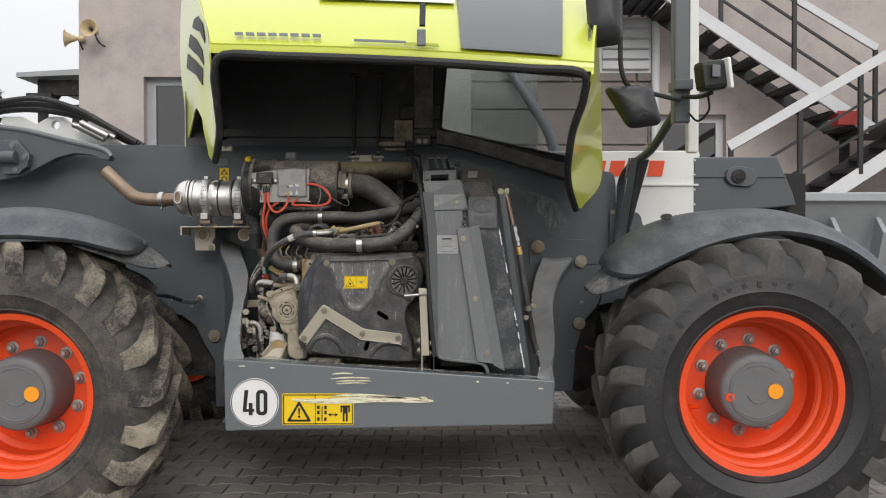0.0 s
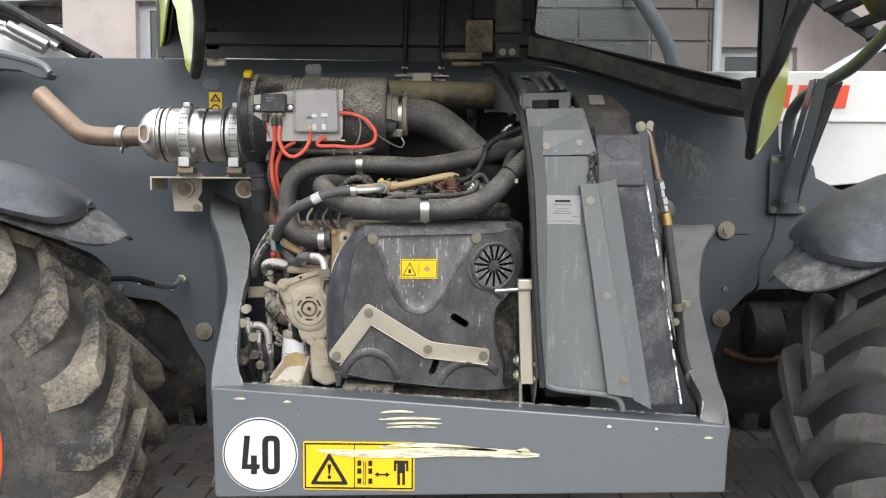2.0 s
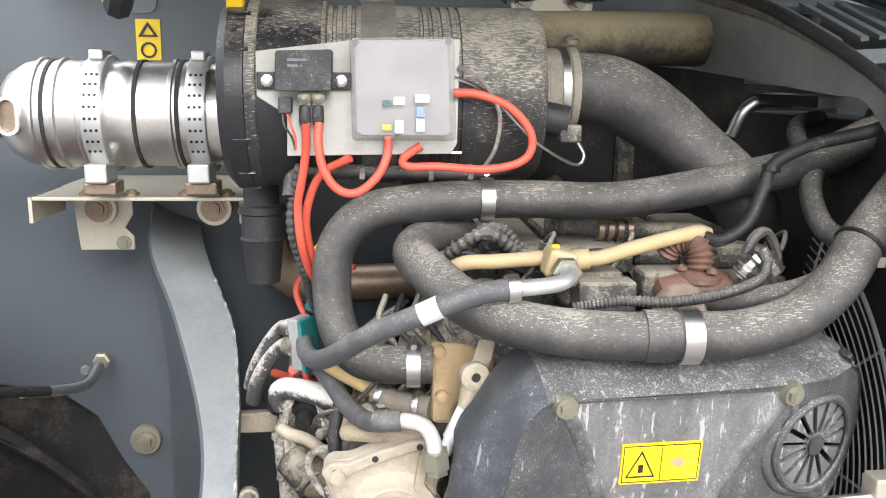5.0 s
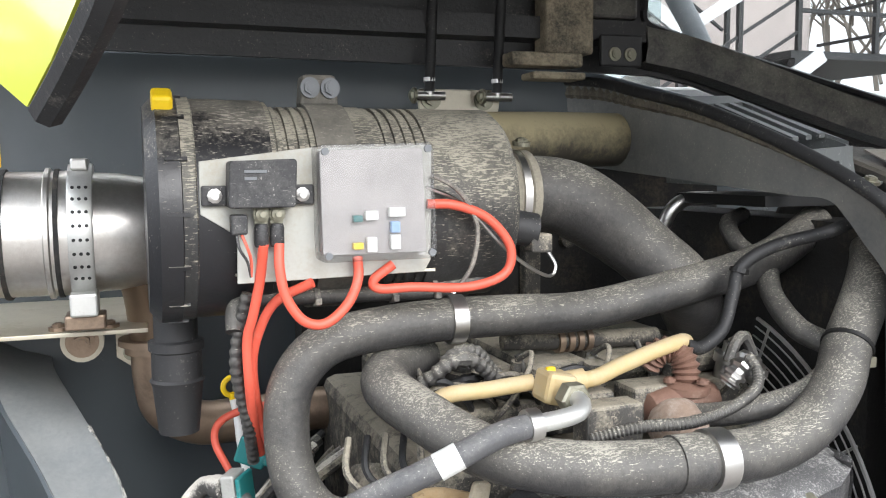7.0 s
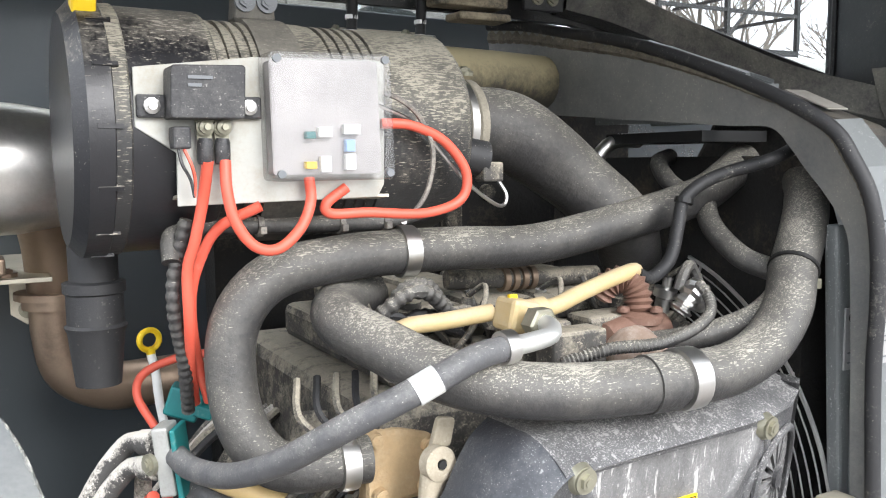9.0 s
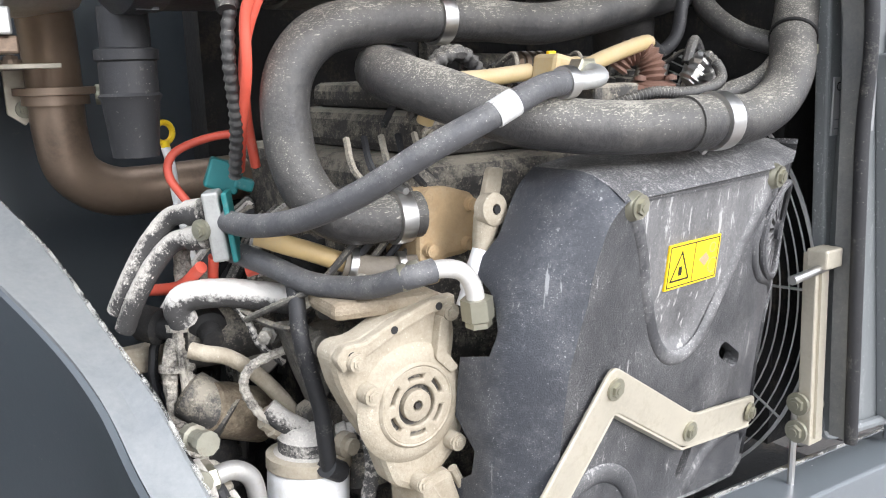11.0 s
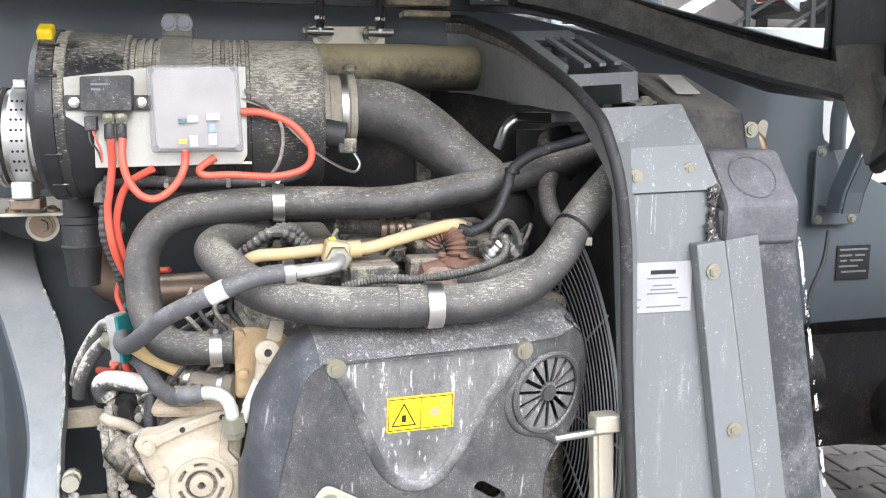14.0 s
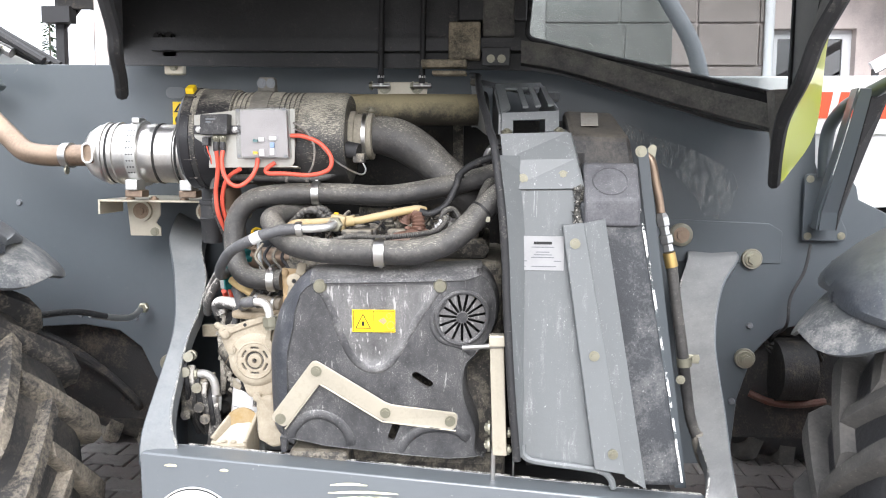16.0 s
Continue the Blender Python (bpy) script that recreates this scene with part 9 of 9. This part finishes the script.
# lower engine clutter: sump, hoses and castings
part("oil_sump", span((-0.58, 3.58, 0.40), (-0.05, 4.0, 0.62)), M_ENG, eng, bevel=0.03)
# belly plate, which also shuts the bay from below against stray light
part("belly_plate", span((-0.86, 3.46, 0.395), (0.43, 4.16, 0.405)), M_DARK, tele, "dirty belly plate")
for k in range(10):
    x = -0.79 + 0.012 * k
    y = 3.78 + 0.03 * (k % 5)
    part("engine_line", tube([(x, y, 0.62 + 0.02 * k), (x + rng.uniform(-.03, .03), y, 0.74 + 0.02 * k), (x + rng.uniform(-.04, .05), y + 0.02, 0.88), (x + 0.06, y + 0.05, 0.98), (x + 0.13, y + 0.08, 1.02)], 0.006 + 0.0012 * (k % 4), 8, 5), (M_RUBBER, M_ENG, M_DUSTHOSE, M_HOSE)[k % 4], eng, smooth=True)
part("starter", lathe([(0, 0.03), (0.005, 0.045), (0.10, 0.045), (0.105, 0.055), (0.14, 0.055), (0.145, 0.02)], (-0.80, 3.78, 0.90), (1, -0.2, 0), 24), M_ENG, eng, "dusty starter motor", smooth=True)
part("intake_manifold", tube([(-0.64, 3.62, 0.93), (-0.62, 3.66, 0.99), (-0.60, 3.70, 1.05)], 0.035, 14, 5), M_ENG, eng, smooth=True)
for k in range(5):
    x = -0.66 + 0.022 * k
    part("sensor_lead", tube([(x, 3.60, 1.13), (x - 0.01, 3.57, 1.10), (x + 0.015, 3.565, 1.06), (x - 0.02, 3.58, 1.01), (x - 0.05, 3.60, 0.97)], 0.0042, 6, 5), M_RUBBER if k % 2 else M_ENG, eng, smooth=True)

# castings and units on the engine's flank
for c, r, l, d, m in (((-0.70, 3.66, 0.88), 0.026, 0.10, (0.9, 0.3, 0.2), M_ENG), ((-0.66, 3.62, 1.0), 0.022, 0.06, (0.2, -0.6, 1), M_ENG),
                      ((-0.70, 3.70, 0.97), 0.03, 0.08, (1, 0, 0.2), M_DARK), ((-0.63, 3.64, 0.70), 0.04, 0.12, (0, 0.2, 1), M_ENG), ((-0.77, 3.80, 0.62), 0.05, 0.16, (0, 0, 1), M_DARK)):
    u_ = part("engine_unit", lathe([(0, r * 0.6), (l * 0.1, r), (l * 0.45, r), (l * 0.5, r * 1.15), (l * 0.6, r * 1.15), (l * 0.65, r * 0.8), (l, r * 0.7)], c, d, 16), m, eng, smooth=True)
# injection pump side: drum, socketed fittings and lines
unit_dark = mat("oily_dusty_metal", (0.055, 0.052, 0.046), 0.55, var=0.35, scale=20, dust=(0.42, 0.39, 0.32), dust_amt=0.22, dust_scale=45, dust_hard=0.3, bump=0.5, bump_scale=110, top=0.2, speck=0.25, speck_scale=320.0)
part("pump_drum", lathe([(0, 0.012), (0.002, 0.030), (0.010, 0.033), (0.050, 0.033), (0.054, 0.029), (0.090, 0.029), (0.094, 0.02)], (-0.752, 3.775, 0.915), (0.62, -0.25, -0.75), 26), mat("taupe_casting", (0.20, 0.18, 0.15), 0.7, var=0.25, scale=16, dust=(0.45, 0.41, 0.34), dust_amt=0.3, dust_scale=30, dust_hard=0.3, bump=0.5, bump_scale=100), eng, "taupe dusty pump drum", smooth=True)
bh_ = part("socket_boss", lathe([(-0.03, 0.018), (0, 0.019), (0.010, 0.018), (0.012, 0.012), (0.016, 0.0115), (0.0165, 0.005), (0.008, 0.0045)], (-0.702, 3.625, 0.902), (0.25, -1, 0.1), 20), unit_dark, eng, "dusty socket boss", smooth=True)
part("boss_web", prism(rounded([(-0.735, 0.93), (-0.70, 0.925), (-0.672, 0.895), (-0.680, 0.835), (-0.70, 0.825), (-0.715, 0.865)], 0.008), 3.632, 3.655), unit_dark, eng, "dark bracket web", bevel=0.004)
for k, (p_, d_, r) in enumerate((((-0.690, 3.60, 0.955), (0.1, -0.7, 0.7), 0.013), ((-0.667, 3.585, 0.962), (0, -0.5, 1), 0.011), ((-0.712, 3.63, 0.950), (-0.3, -0.8, 0.4), 0.014), ((-0.735, 3.66, 0.915), (-0.6, -0.7, 0.1), 0.010))):
    part("line_union", lathe([(-0.02, r * 0.8), (0, r * 0.8), (0.001, r), (0.012, r), (0.013, r * 0.62), (0.022, r * 0.62), (0.023, r * 0.8), (0.030, r * 0.8), (0.031, r * 0.45)], p_, d_, 6 if k % 2 else 14), unit_dark if k % 2 else M_ENG, eng)
for k, (a_, b_, c_, d_) in enumerate((((-0.69, 3.60, 0.985), (-0.712, 3.595, 0.975), (-0.742, 3.62, 0.958), (-0.755, 3.68, 0.93)), ((-0.672, 3.59, 0.985), (-0.70, 3.60, 0.968), (-0.722, 3.625, 0.935), (-0.728, 3.67, 0.90)),
                                      ((-0.765, 3.70, 0.955), (-0.752, 3.68, 0.925), (-0.745, 3.67, 0.90), (-0.72, 3.665, 0.875)), ((-0.70, 3.64, 0.93), (-0.722, 3.63, 0.925), (-0.742, 3.65, 0.93), (-0.76, 3.70, 0.942)),
                                      ((-0.675, 3.60, 0.84), (-0.667, 3.575, 0.80), (-0.668, 3.565, 0.765), (-0.674, 3.57, 0.725)))):
    part("fuel_line", tube([a_, b_, c_, d_], 0.0040 if k < 4 else 0.0085, 8, 14, 0.0 if k % 2 else 0.0004, 2), (unit_dark, unit_dark, M_DUSTHOSE, M_ENG, M_DUSTHOSE)[k], eng, ("dusty steel fuel line", "dusty steel fuel line", "dust-caked corrugated line", "dusty steel fuel line", "dust-caked corrugated line")[k], smooth=True)
part("red_plug", lathe([(0, 0.008), (0.014, 0.008), (0.015, 0.005)], (-0.752, 3.675, 0.988), (0.7, -0.5, 0.2), 10), M_CABLE, eng, "red cable plug", smooth=True)

# brake hose beside the front wheel
wh = part("brake_hose", tube([(-1.42, 3.80, 0.885), (-1.36, 3.83, 0.895), (-1.30, 3.90, 0.892), (-1.25, 3.98, 0.865)], 0.0095, 10, 6), M_RUBBER, tele, "black brake hose", smooth=True)
part("hose_end", tube([(-1.28, 3.94, 0.878), (-1.24, 4.0, 0.858), (-1.21, 4.06, 0.848), (-1.205, 4.12, 0.862)], 0.010, 10, 5), M_STEEL, wh, smooth=True)
part("end_nut", lathe([(0, 0.017), (0.016, 0.017), (0.018, 0.012)], (-1.21, 4.165, 0.862), (0, -1, 0), 6), M_ZINC, wh)
wr = part("frame_cable", tube([(0.858, 4.14, 1.10), (0.84, 4.13, 1.02), (0.80, 4.12, 0.94), (0.79, 4.11, 0.86), (0.785, 4.20, 0.81), (0.80, 4.31, 0.76)], 0.005, 8, 6), M_RUBBER, tele, "black cable", smooth=True)
# axle and drivetrain shapes seen through the wheel arches
M_OXIDE = mat("red_brown_undercoat", (0.08, 0.033, 0.022), 0.7, var=0.35, scale=14, dust=(0.13, 0.10, 0.08), dust_amt=0.35, dust_scale=20, bump=0.4)
part("axle_cover", prism(rounded([(-1.56, 0.70), (-1.50, 0.715), (-1.36, 0.675), (-1.33, 0.62), (-1.46, 0.60), (-1.55, 0.63)], 0.02), 4.44, 4.52), M_OXIDE, tele, "red-brown axle cover", bevel=0.012)
for k in range(4):
    part("axle_line", tube([(-1.66 + 0.05 * k, 4.27, 0.77 - 0.03 * k), (-1.50 + 0.04 * k, 4.26, 0.70 - 0.03 * k), (-1.38 + 0.03 * k, 4.28, 0.60 - 0.03 * k), (-1.34, 4.34, 0.48)], 0.010 + 0.003 * (k % 2), 8, 5), M_DARK, tele, smooth=True)
part("axle_band", tube([(0.74, 4.29, 0.60), (0.80, 4.27, 0.578), (0.88, 4.27, 0.570), (0.98, 4.29, 0.578)], 0.012, 8, 6), M_OXIDE, tele, "red-brown axle band", smooth=True)
part("axle_drum", lathe([(0, 0.06), (0.01, 0.10), (0.12, 0.10), (0.13, 0.06)], (0.80, 4.29, 0.68), (1, 0.1, 0), 20), M_DARK, tele, smooth=True)
for k in range(3):
    part("axle_line", tube([(0.74 + 0.03 * k, 4.31, 0.80), (0.80, 4.285, 0.765 - 0.015 * k), (0.88 + 0.02 * k, 4.285, 0.77), (0.97, 4.30, 0.75 - 0.02 * k)], 0.006, 8, 5), M_DARK, tele, smooth=True)

# ---- outside stair at the building ----
stair = thing("staircase", "black iron outside staircase with pale rails", "staircase")


def beam(a, b, w, h, mtl, parent, name, label=""):
    """Straight bar of the section w (across) by h (upright) from a to b."""
    a, b = Vector(a), Vector(b)
    d = b - a
    return part(name, box((a + b) / 2, (w, d.length, h), d.to_track_quat("Y", "Z").to_matrix()), mtl, parent, label)


A0, A1 = (2.9, 4.31), (5.55, 2.57)
B0, B1 = (5.9, 2.57), (3.4, 0.95)
for y in (11.0, 11.85):
    beam((A0[0], y, A0[1]), (A1[0], y, A1[1]), 0.05, 0.16, M_STAIRWH if y < 11.5 else M_STAIRBLK, stair, "stringer", "pale grey stringer" if y < 11.5 else "")
for y in (9.85, 10.75):
    beam((B0[0], y, B0[1]), (B1[0], y, B1[1]), 0.05, 0.16, M_STAIRWH if y < 10 else M_STAIRBLK, stair, "stringer")
for k in range(10):
    t = (k + 0.5) / 10
    part("tread", box((A0[0] + (A1[0] - A0[0]) * t, 11.42, A0[1] + (A1[1] - A0[1]) * t - 0.04), (0.27, 0.8, 0.035)), M_STAIRBLK, stair)
    part("tread", box((B0[0] + (B1[0] - B0[0]) * t, 10.3, B0[1] + (B1[1] - B0[1]) * t - 0.02), (0.27, 0.85, 0.035)), M_STAIRBLK, stair)
part("landing", span((5.5, 9.85, 2.52), (7.8, 11.9, 2.6)), M_STAIRBLK, stair, "black landing")
for x in (5.6, 7.75):
    for y in (9.9, 11.85):
        part("post", span((x - 0.05, y - 0.05, 0), (x + 0.05, y + 0.05, 2.52)), M_STAIRBLK, stair)
for x, z0, z1 in ((3.35, 1.0, 2.25), (4.15, 1.45, 2.75), (4.85, 1.9, 3.15), (5.58, 2.6, 3.85), (6.6, 2.6, 3.85), (7.75, 2.6, 3.85)):
    part("baluster", span((x - 0.025, 9.82, z0), (x + 0.025, 9.87, z1)), M_STAIRBLK, stair)
beam((5.85, 9.84, 3.69), (3.32, 9.84, 2.22), 0.05, 0.11, M_STAIRWH, stair, "handrail", "pale grey handrail")
for dz in (-0.10, -0.45, -0.80):
    beam((5.6, 9.845, 3.60 + dz), (3.35, 9.845, 2.28 + dz), 0.03, 0.03, M_STAIRBLK, stair, "rail_bar")
for z in (3.85, 3.4, 3.0):
    beam((5.58, 9.845, z), (7.75, 9.845, z), 0.04, 0.04, M_STAIRBLK, stair, "rail_bar")
    beam((7.75, 9.845, z), (7.75, 11.9, z), 0.04, 0.04, M_STAIRBLK, stair, "rail_bar")
beam((6.6, 9.845, 2.7), (7.75, 9.845, 3.8), 0.03, 0.03, M_STAIRBLK, stair, "rail_bar")
beam((2.9, 11.02, 5.25), (5.62, 11.02, 3.62), 0.05, 0.09, M_STAIRWH, stair, "handrail", "pale grey handrail")
for x in (3.6, 4.55, 5.6):
    z = A0[1] + (A1[1] - A0[1]) * (x - A0[0]) / (A1[0] - A0[0])
    part("baluster", span((x - 0.025, 10.98, z), (x + 0.025, 11.03, z + 1.05)), M_STAIRBLK, stair)
for dz in (0.4, 0.75):
    beam((A0[0], 11.02, A0[1] + dz), (A1[0], 11.02, A1[1] + dz), 0.03, 0.03, M_STAIRBLK, stair, "rail_bar")
plat = part("upper_landing", span((1.1, 10.9, 4.28), (2.95, 11.95, 4.34)), M_STAIRBLK, stair, "black grating landing")
for k in range(10):
    part("grating_bar", span((1.15 + 0.18 * k, 10.85, 4.24), (1.19 + 0.18 * k, 11.9, 4.28)), M_STAIRBLK, plat)
part("red_box", span((5.1, 10.95, 2.62), (5.35, 11.2, 2.80)), mat("dark_red_paint", (0.30, 0.02, 0.015), 0.5, var=0.1), stair, "red box")
# louvre and stone facing under the landing
lv = part("louvre", span((2.2, 11.93, 3.47), (2.92, 11.998, 4.22)), M_STAIRWH, building, "pale grey louvre")
for k in range(5):
    part("slat", box((2.56, 11.91, 3.57 + 0.145 * k), (0.64, 0.05, 0.12), Euler((radians(-18), 0, 0)).to_matrix()), M_STAIRWH, lv)
M_STONE = mat("stone_facing", (0.20, 0.175, 0.16), 0.9, var=0.25, scale=4, dust=(0.3, 0.28, 0.26), dust_amt=0.2, bump=0.8, bump_scale=25)
rs = random.Random(2)
zz = 0.3
while zz < 3.4:
    hh = rs.uniform(0.28, 0.5)
    xx = 0.4
    while xx < 2.9:
        ww = min(rs.uniform(0.5, 0.95), 2.95 - xx)
        part("stone", span((xx + 0.012, 11.93 + rs.uniform(0, 0.03), zz + 0.012), (xx + ww - 0.012, 11.998, zz + hh - 0.012)), M_STONE, building, bevel=0.012)
        xx += ww
    zz += hh
part("downpipe", cyl((2.98, 11.9, 0), (2.98, 11.9, 8.4), 0.055), M_STAIRWH, building, "pale downpipe", smooth=True)

# horn loudspeakers on the building's corner
def horn(p, d, size):
    p, d = Vector(p), Vector(d).normalized()
    h = thing("horn_speaker", "cream horn loudspeaker on the building corner", "loudspeaker", "horn loudspeakers")
    part("flare", lathe([(0, 0.03 * size), (0.05 * size, 0.06 * size), (0.14 * size, 0.09 * size), (0.24 * size, 0.15 * size), (0.28 * size, 0.20 * size), (0.285 * size, 0.19 * size), (0.24 * size, 0.135 * size), (0.12 * size, 0.07 * size), (0.08 * size, 0.01)], p, d, 24), M_CREAM, h, smooth=True)
    part("driver", cyl(p, p - d * 0.14 * size, 0.07 * size), M_CREAM, h, smooth=True)
    part("throat", cyl(p + d * 0.10 * size, p + d * 0.20 * size, 0.035 * size), M_DARK, h, smooth=True)
    part("arm", tube([p, p + Vector((0.05, 0.1, -0.25 * size)), p + Vector((0.12, 0.38, -0.28 * size))], 0.012, 6, 4), M_STAIRBLK, h)


horn((-4.83, 11.80, 4.03), (0.0, -1, 0.0), 0.62)
horn((-5.10, 11.93, 3.95), (-1, -0.25, -0.02), 0.62)

# lean-to canopy beyond the building
cnp = thing("canopy", "grey lean-to canopy on dark posts", "canopy")
part("roof_sheet", prism([(-6.6, 3.72), (-5.2, 3.80), (-5.2, 3.70), (-6.6, 3.65)], 13.2, 15.5), M_BLADE, cnp)
part("fascia", span((-6.3, 13.4, 3.40), (-5.3, 13.5, 3.64)), M_DARK, cnp)
for x in (-6.35, -5.6):
    part("post", span((x - 0.06, 13.5, 0), (x + 0.06, 13.62, 3.7)), M_STAIRBLK, cnp)
    beam((x, 13.56, 3.1), (x + 0.45, 13.56, 3.66), 0.05, 0.05, M_STAIRBLK, cnp, "brace")
part("lamp_box", span((-6.5, 13.3, 3.2), (-6.1, 13.5, 3.42)), M_STAIRBLK, cnp)
part("side_panel", span((-5.95, 13.7, 0), (-5.25, 13.8, 3.3)), M_DARK, cnp)

# grey bucket standing behind the rear wheel
bk = thing("loader_bucket", "scratched grey steel loader bucket on the paving", "bucket")
part("back_sheet", loft([[(2.45, 5.6, z) for z in ()] or [(2.30 + 0.02 * j, 5.5 + 0.30 * math.sin(j / 6 * 2.6), 1.42 - 1.41 * j / 6) for j in range(7)], [(4.3 + 0.02 * j, 5.5 + 0.30 * math.sin(j / 6 * 2.6), 1.42 - 1.41 * j / 6) for j in range(7)]], 0.03), M_BLADE, bk)
part("top_edge", span((2.28, 5.44, 1.40), (4.32, 5.52, 1.46)), M_BLADE, bk, bevel=0.008)
for x in (2.55, 2.85):
    part("rib", prism([(5.40, 1.2), (5.50, 1.3), (5.80, 0.5), (5.60, 0.02), (5.52, 0.02), (5.66, 0.5)], x, x + 0.03, "yz"), M_BLADE, bk)

# yellow pallet truck part behind the fender
pt = thing("yellow_bracket", "yellow steel bracket behind the rear fender", "bracket")
part("plate", prism([(1.62, 0.0), (1.68, 0.0), (1.64, 1.20), (1.50, 1.24), (1.44, 1.16), (1.56, 1.12)], 4.62, 4.66), M_YELLOW, pt)


# ---- trees ----
M_BARK = mat("grey_bark", (0.16, 0.14, 0.12), 0.9, var=0.3, scale=8, bump=0.6)
M_NEEDLE = mat("dark_needles", (0.035, 0.06, 0.03), 0.8, var=0.3, scale=6)


def bare_tree(x, y, h, seed):
    r = random.Random(seed)
    tr = thing("bare_tree", "leafless grey deciduous tree", "tree", "bare trees")
    tw = bmesh.new()

    def grow(p, d, ln, rad, depth):
        q = p + d * ln
        mid = p.lerp(q, 0.5) + Vector((r.uniform(-1, 1), r.uniform(-1, 1), r.uniform(-1, 1))) * ln * 0.06
        add_tube(tw if depth < 5 else tk, [p, mid, q], lambda t: rad * (1 - 0.35 * t), 5 if depth > 2 else 4, 2, False)
        if depth == 0:
            return
        for _ in range(3 if depth > 1 else 4):
            e = (d + Vector((r.uniform(-1, 1), r.uniform(-1, 1), r.uniform(-0.25, 0.75))) * 0.75).normalized()
            grow(p.lerp(q, r.uniform(0.55, 1.0)), e, ln * r.uniform(0.55, 0.82), rad * 0.58, depth - 1)
    tk = bmesh.new()
    grow(Vector((x, y, 0)), Vector((0.03, 0, 1)), h * 0.33, h * 0.016, 5)
    part("trunk", tk, M_BARK, tr, smooth=True)
    part("crown", tw, M_BARK, tr)


for i, (x, y, h) in enumerate(((15.5, 20, 9.5), (20, 22, 10.5), (24, 19, 9.0), (12.5, 24, 9.5), (19, 16, 8.0), (29, 23, 10))):
    bare_tree(x, y, h, 10 + i)


def conifer(x, y, h, seed):
    r = random.Random(seed)
    tr = thing("conifer", "dark green conifer far behind", "tree")
    part("trunk", cyl((x, y, 0), (x, y, h), 0.14, 0.02, 8), M_BARK, tr)
    bm = bmesh.new()
    for k in range(420):
        t = r.random() ** 0.8
        z = h * (0.12 + 0.88 * t)
        rad = (1 - t) * h * 0.2 * r.uniform(0.35, 1.1) + 0.05
        a = r.uniform(0, 2 * math.pi)
        c = Vector((x + rad * math.cos(a), y + rad * math.sin(a), z - rad * 0.3))
        s_ = r.uniform(0.12, 0.3) * (1.2 - 0.7 * t)
        out = Vector((math.cos(a), math.sin(a), -0.35)) * s_ * 2
        sd = Vector((-math.sin(a), math.cos(a), 0)) * s_ * 0.6
        bm.faces.new([bm.verts.new(p) for p in (c - out * 0.4, c + sd, c + out, c - sd)])
    part("crown", bm, M_NEEDLE, tr)


conifer(-20.7, 40, 8.2, 3)
conifer(-23.5, 44, 6.5, 4)

# ---- paving ----
I_BLOCK = [(-0.1, -0.0815), (-0.072, -0.0815), (-0.048, -0.0605), (0.048, -0.0605), (0.072, -0.0815), (0.1, -0.0815)]
I_BLOCK += [(-x, -y) for x, y in I_BLOCK]


def block_mesh():
    g, c = 0.965, 0.90
    vs = [(x * g, y * g, -0.012) for x, y in I_BLOCK] + [(x * g, y * g, -0.004) for x, y in I_BLOCK] + [(x * c, y * c, 0.0) for x, y in I_BLOCK]
    fs = [tuple(range(24, 36))]
    for a in (0, 12):
        for k in range(12):
            fs.append((a + k, a + (k + 1) % 12, a + 12 + (k + 1) % 12, a + 12 + k))
    return vs, fs


bv, bf = block_mesh()
me = bpy.data.meshes.new("paving_block")
me.from_pydata(bv, [], bf)
me.materials.append(M_PAVE)
rp = random.Random(9)
V, F = [], []
for j in range(-3, 84):
    for i in range(-38, 39):
        x = 0.2 * i + (0.1 if j % 2 else 0.0)
        y = 0.142 * j
        if -1.75 < x < 1.35 and 3.25 < y < 5.3:
            ob = new("paving_block", me)
            ob.parent = ground
            ob.matrix_basis = pose(x, y, rp.uniform(-0.002, 0.0015), rp.uniform(-.5, .5), rp.uniform(-.5, .5), rp.uniform(-.6, .6))
        else:
            n = len(V)
            dz = rp.uniform(-0.002, 0.0015)
            V += [(x + a, y + b, c + dz) for a, b, c in bv]
            F += [tuple(n + q for q in f) for f in bf]
me2 = bpy.data.meshes.new("paving_rest")
me2.from_pydata(V, [], F)
me2.materials.append(M_PAVE)
rest = new("paving_rest", me2)
rest.parent = ground
tagged(rest, "grey interlocking paving blocks", kind="stuff")
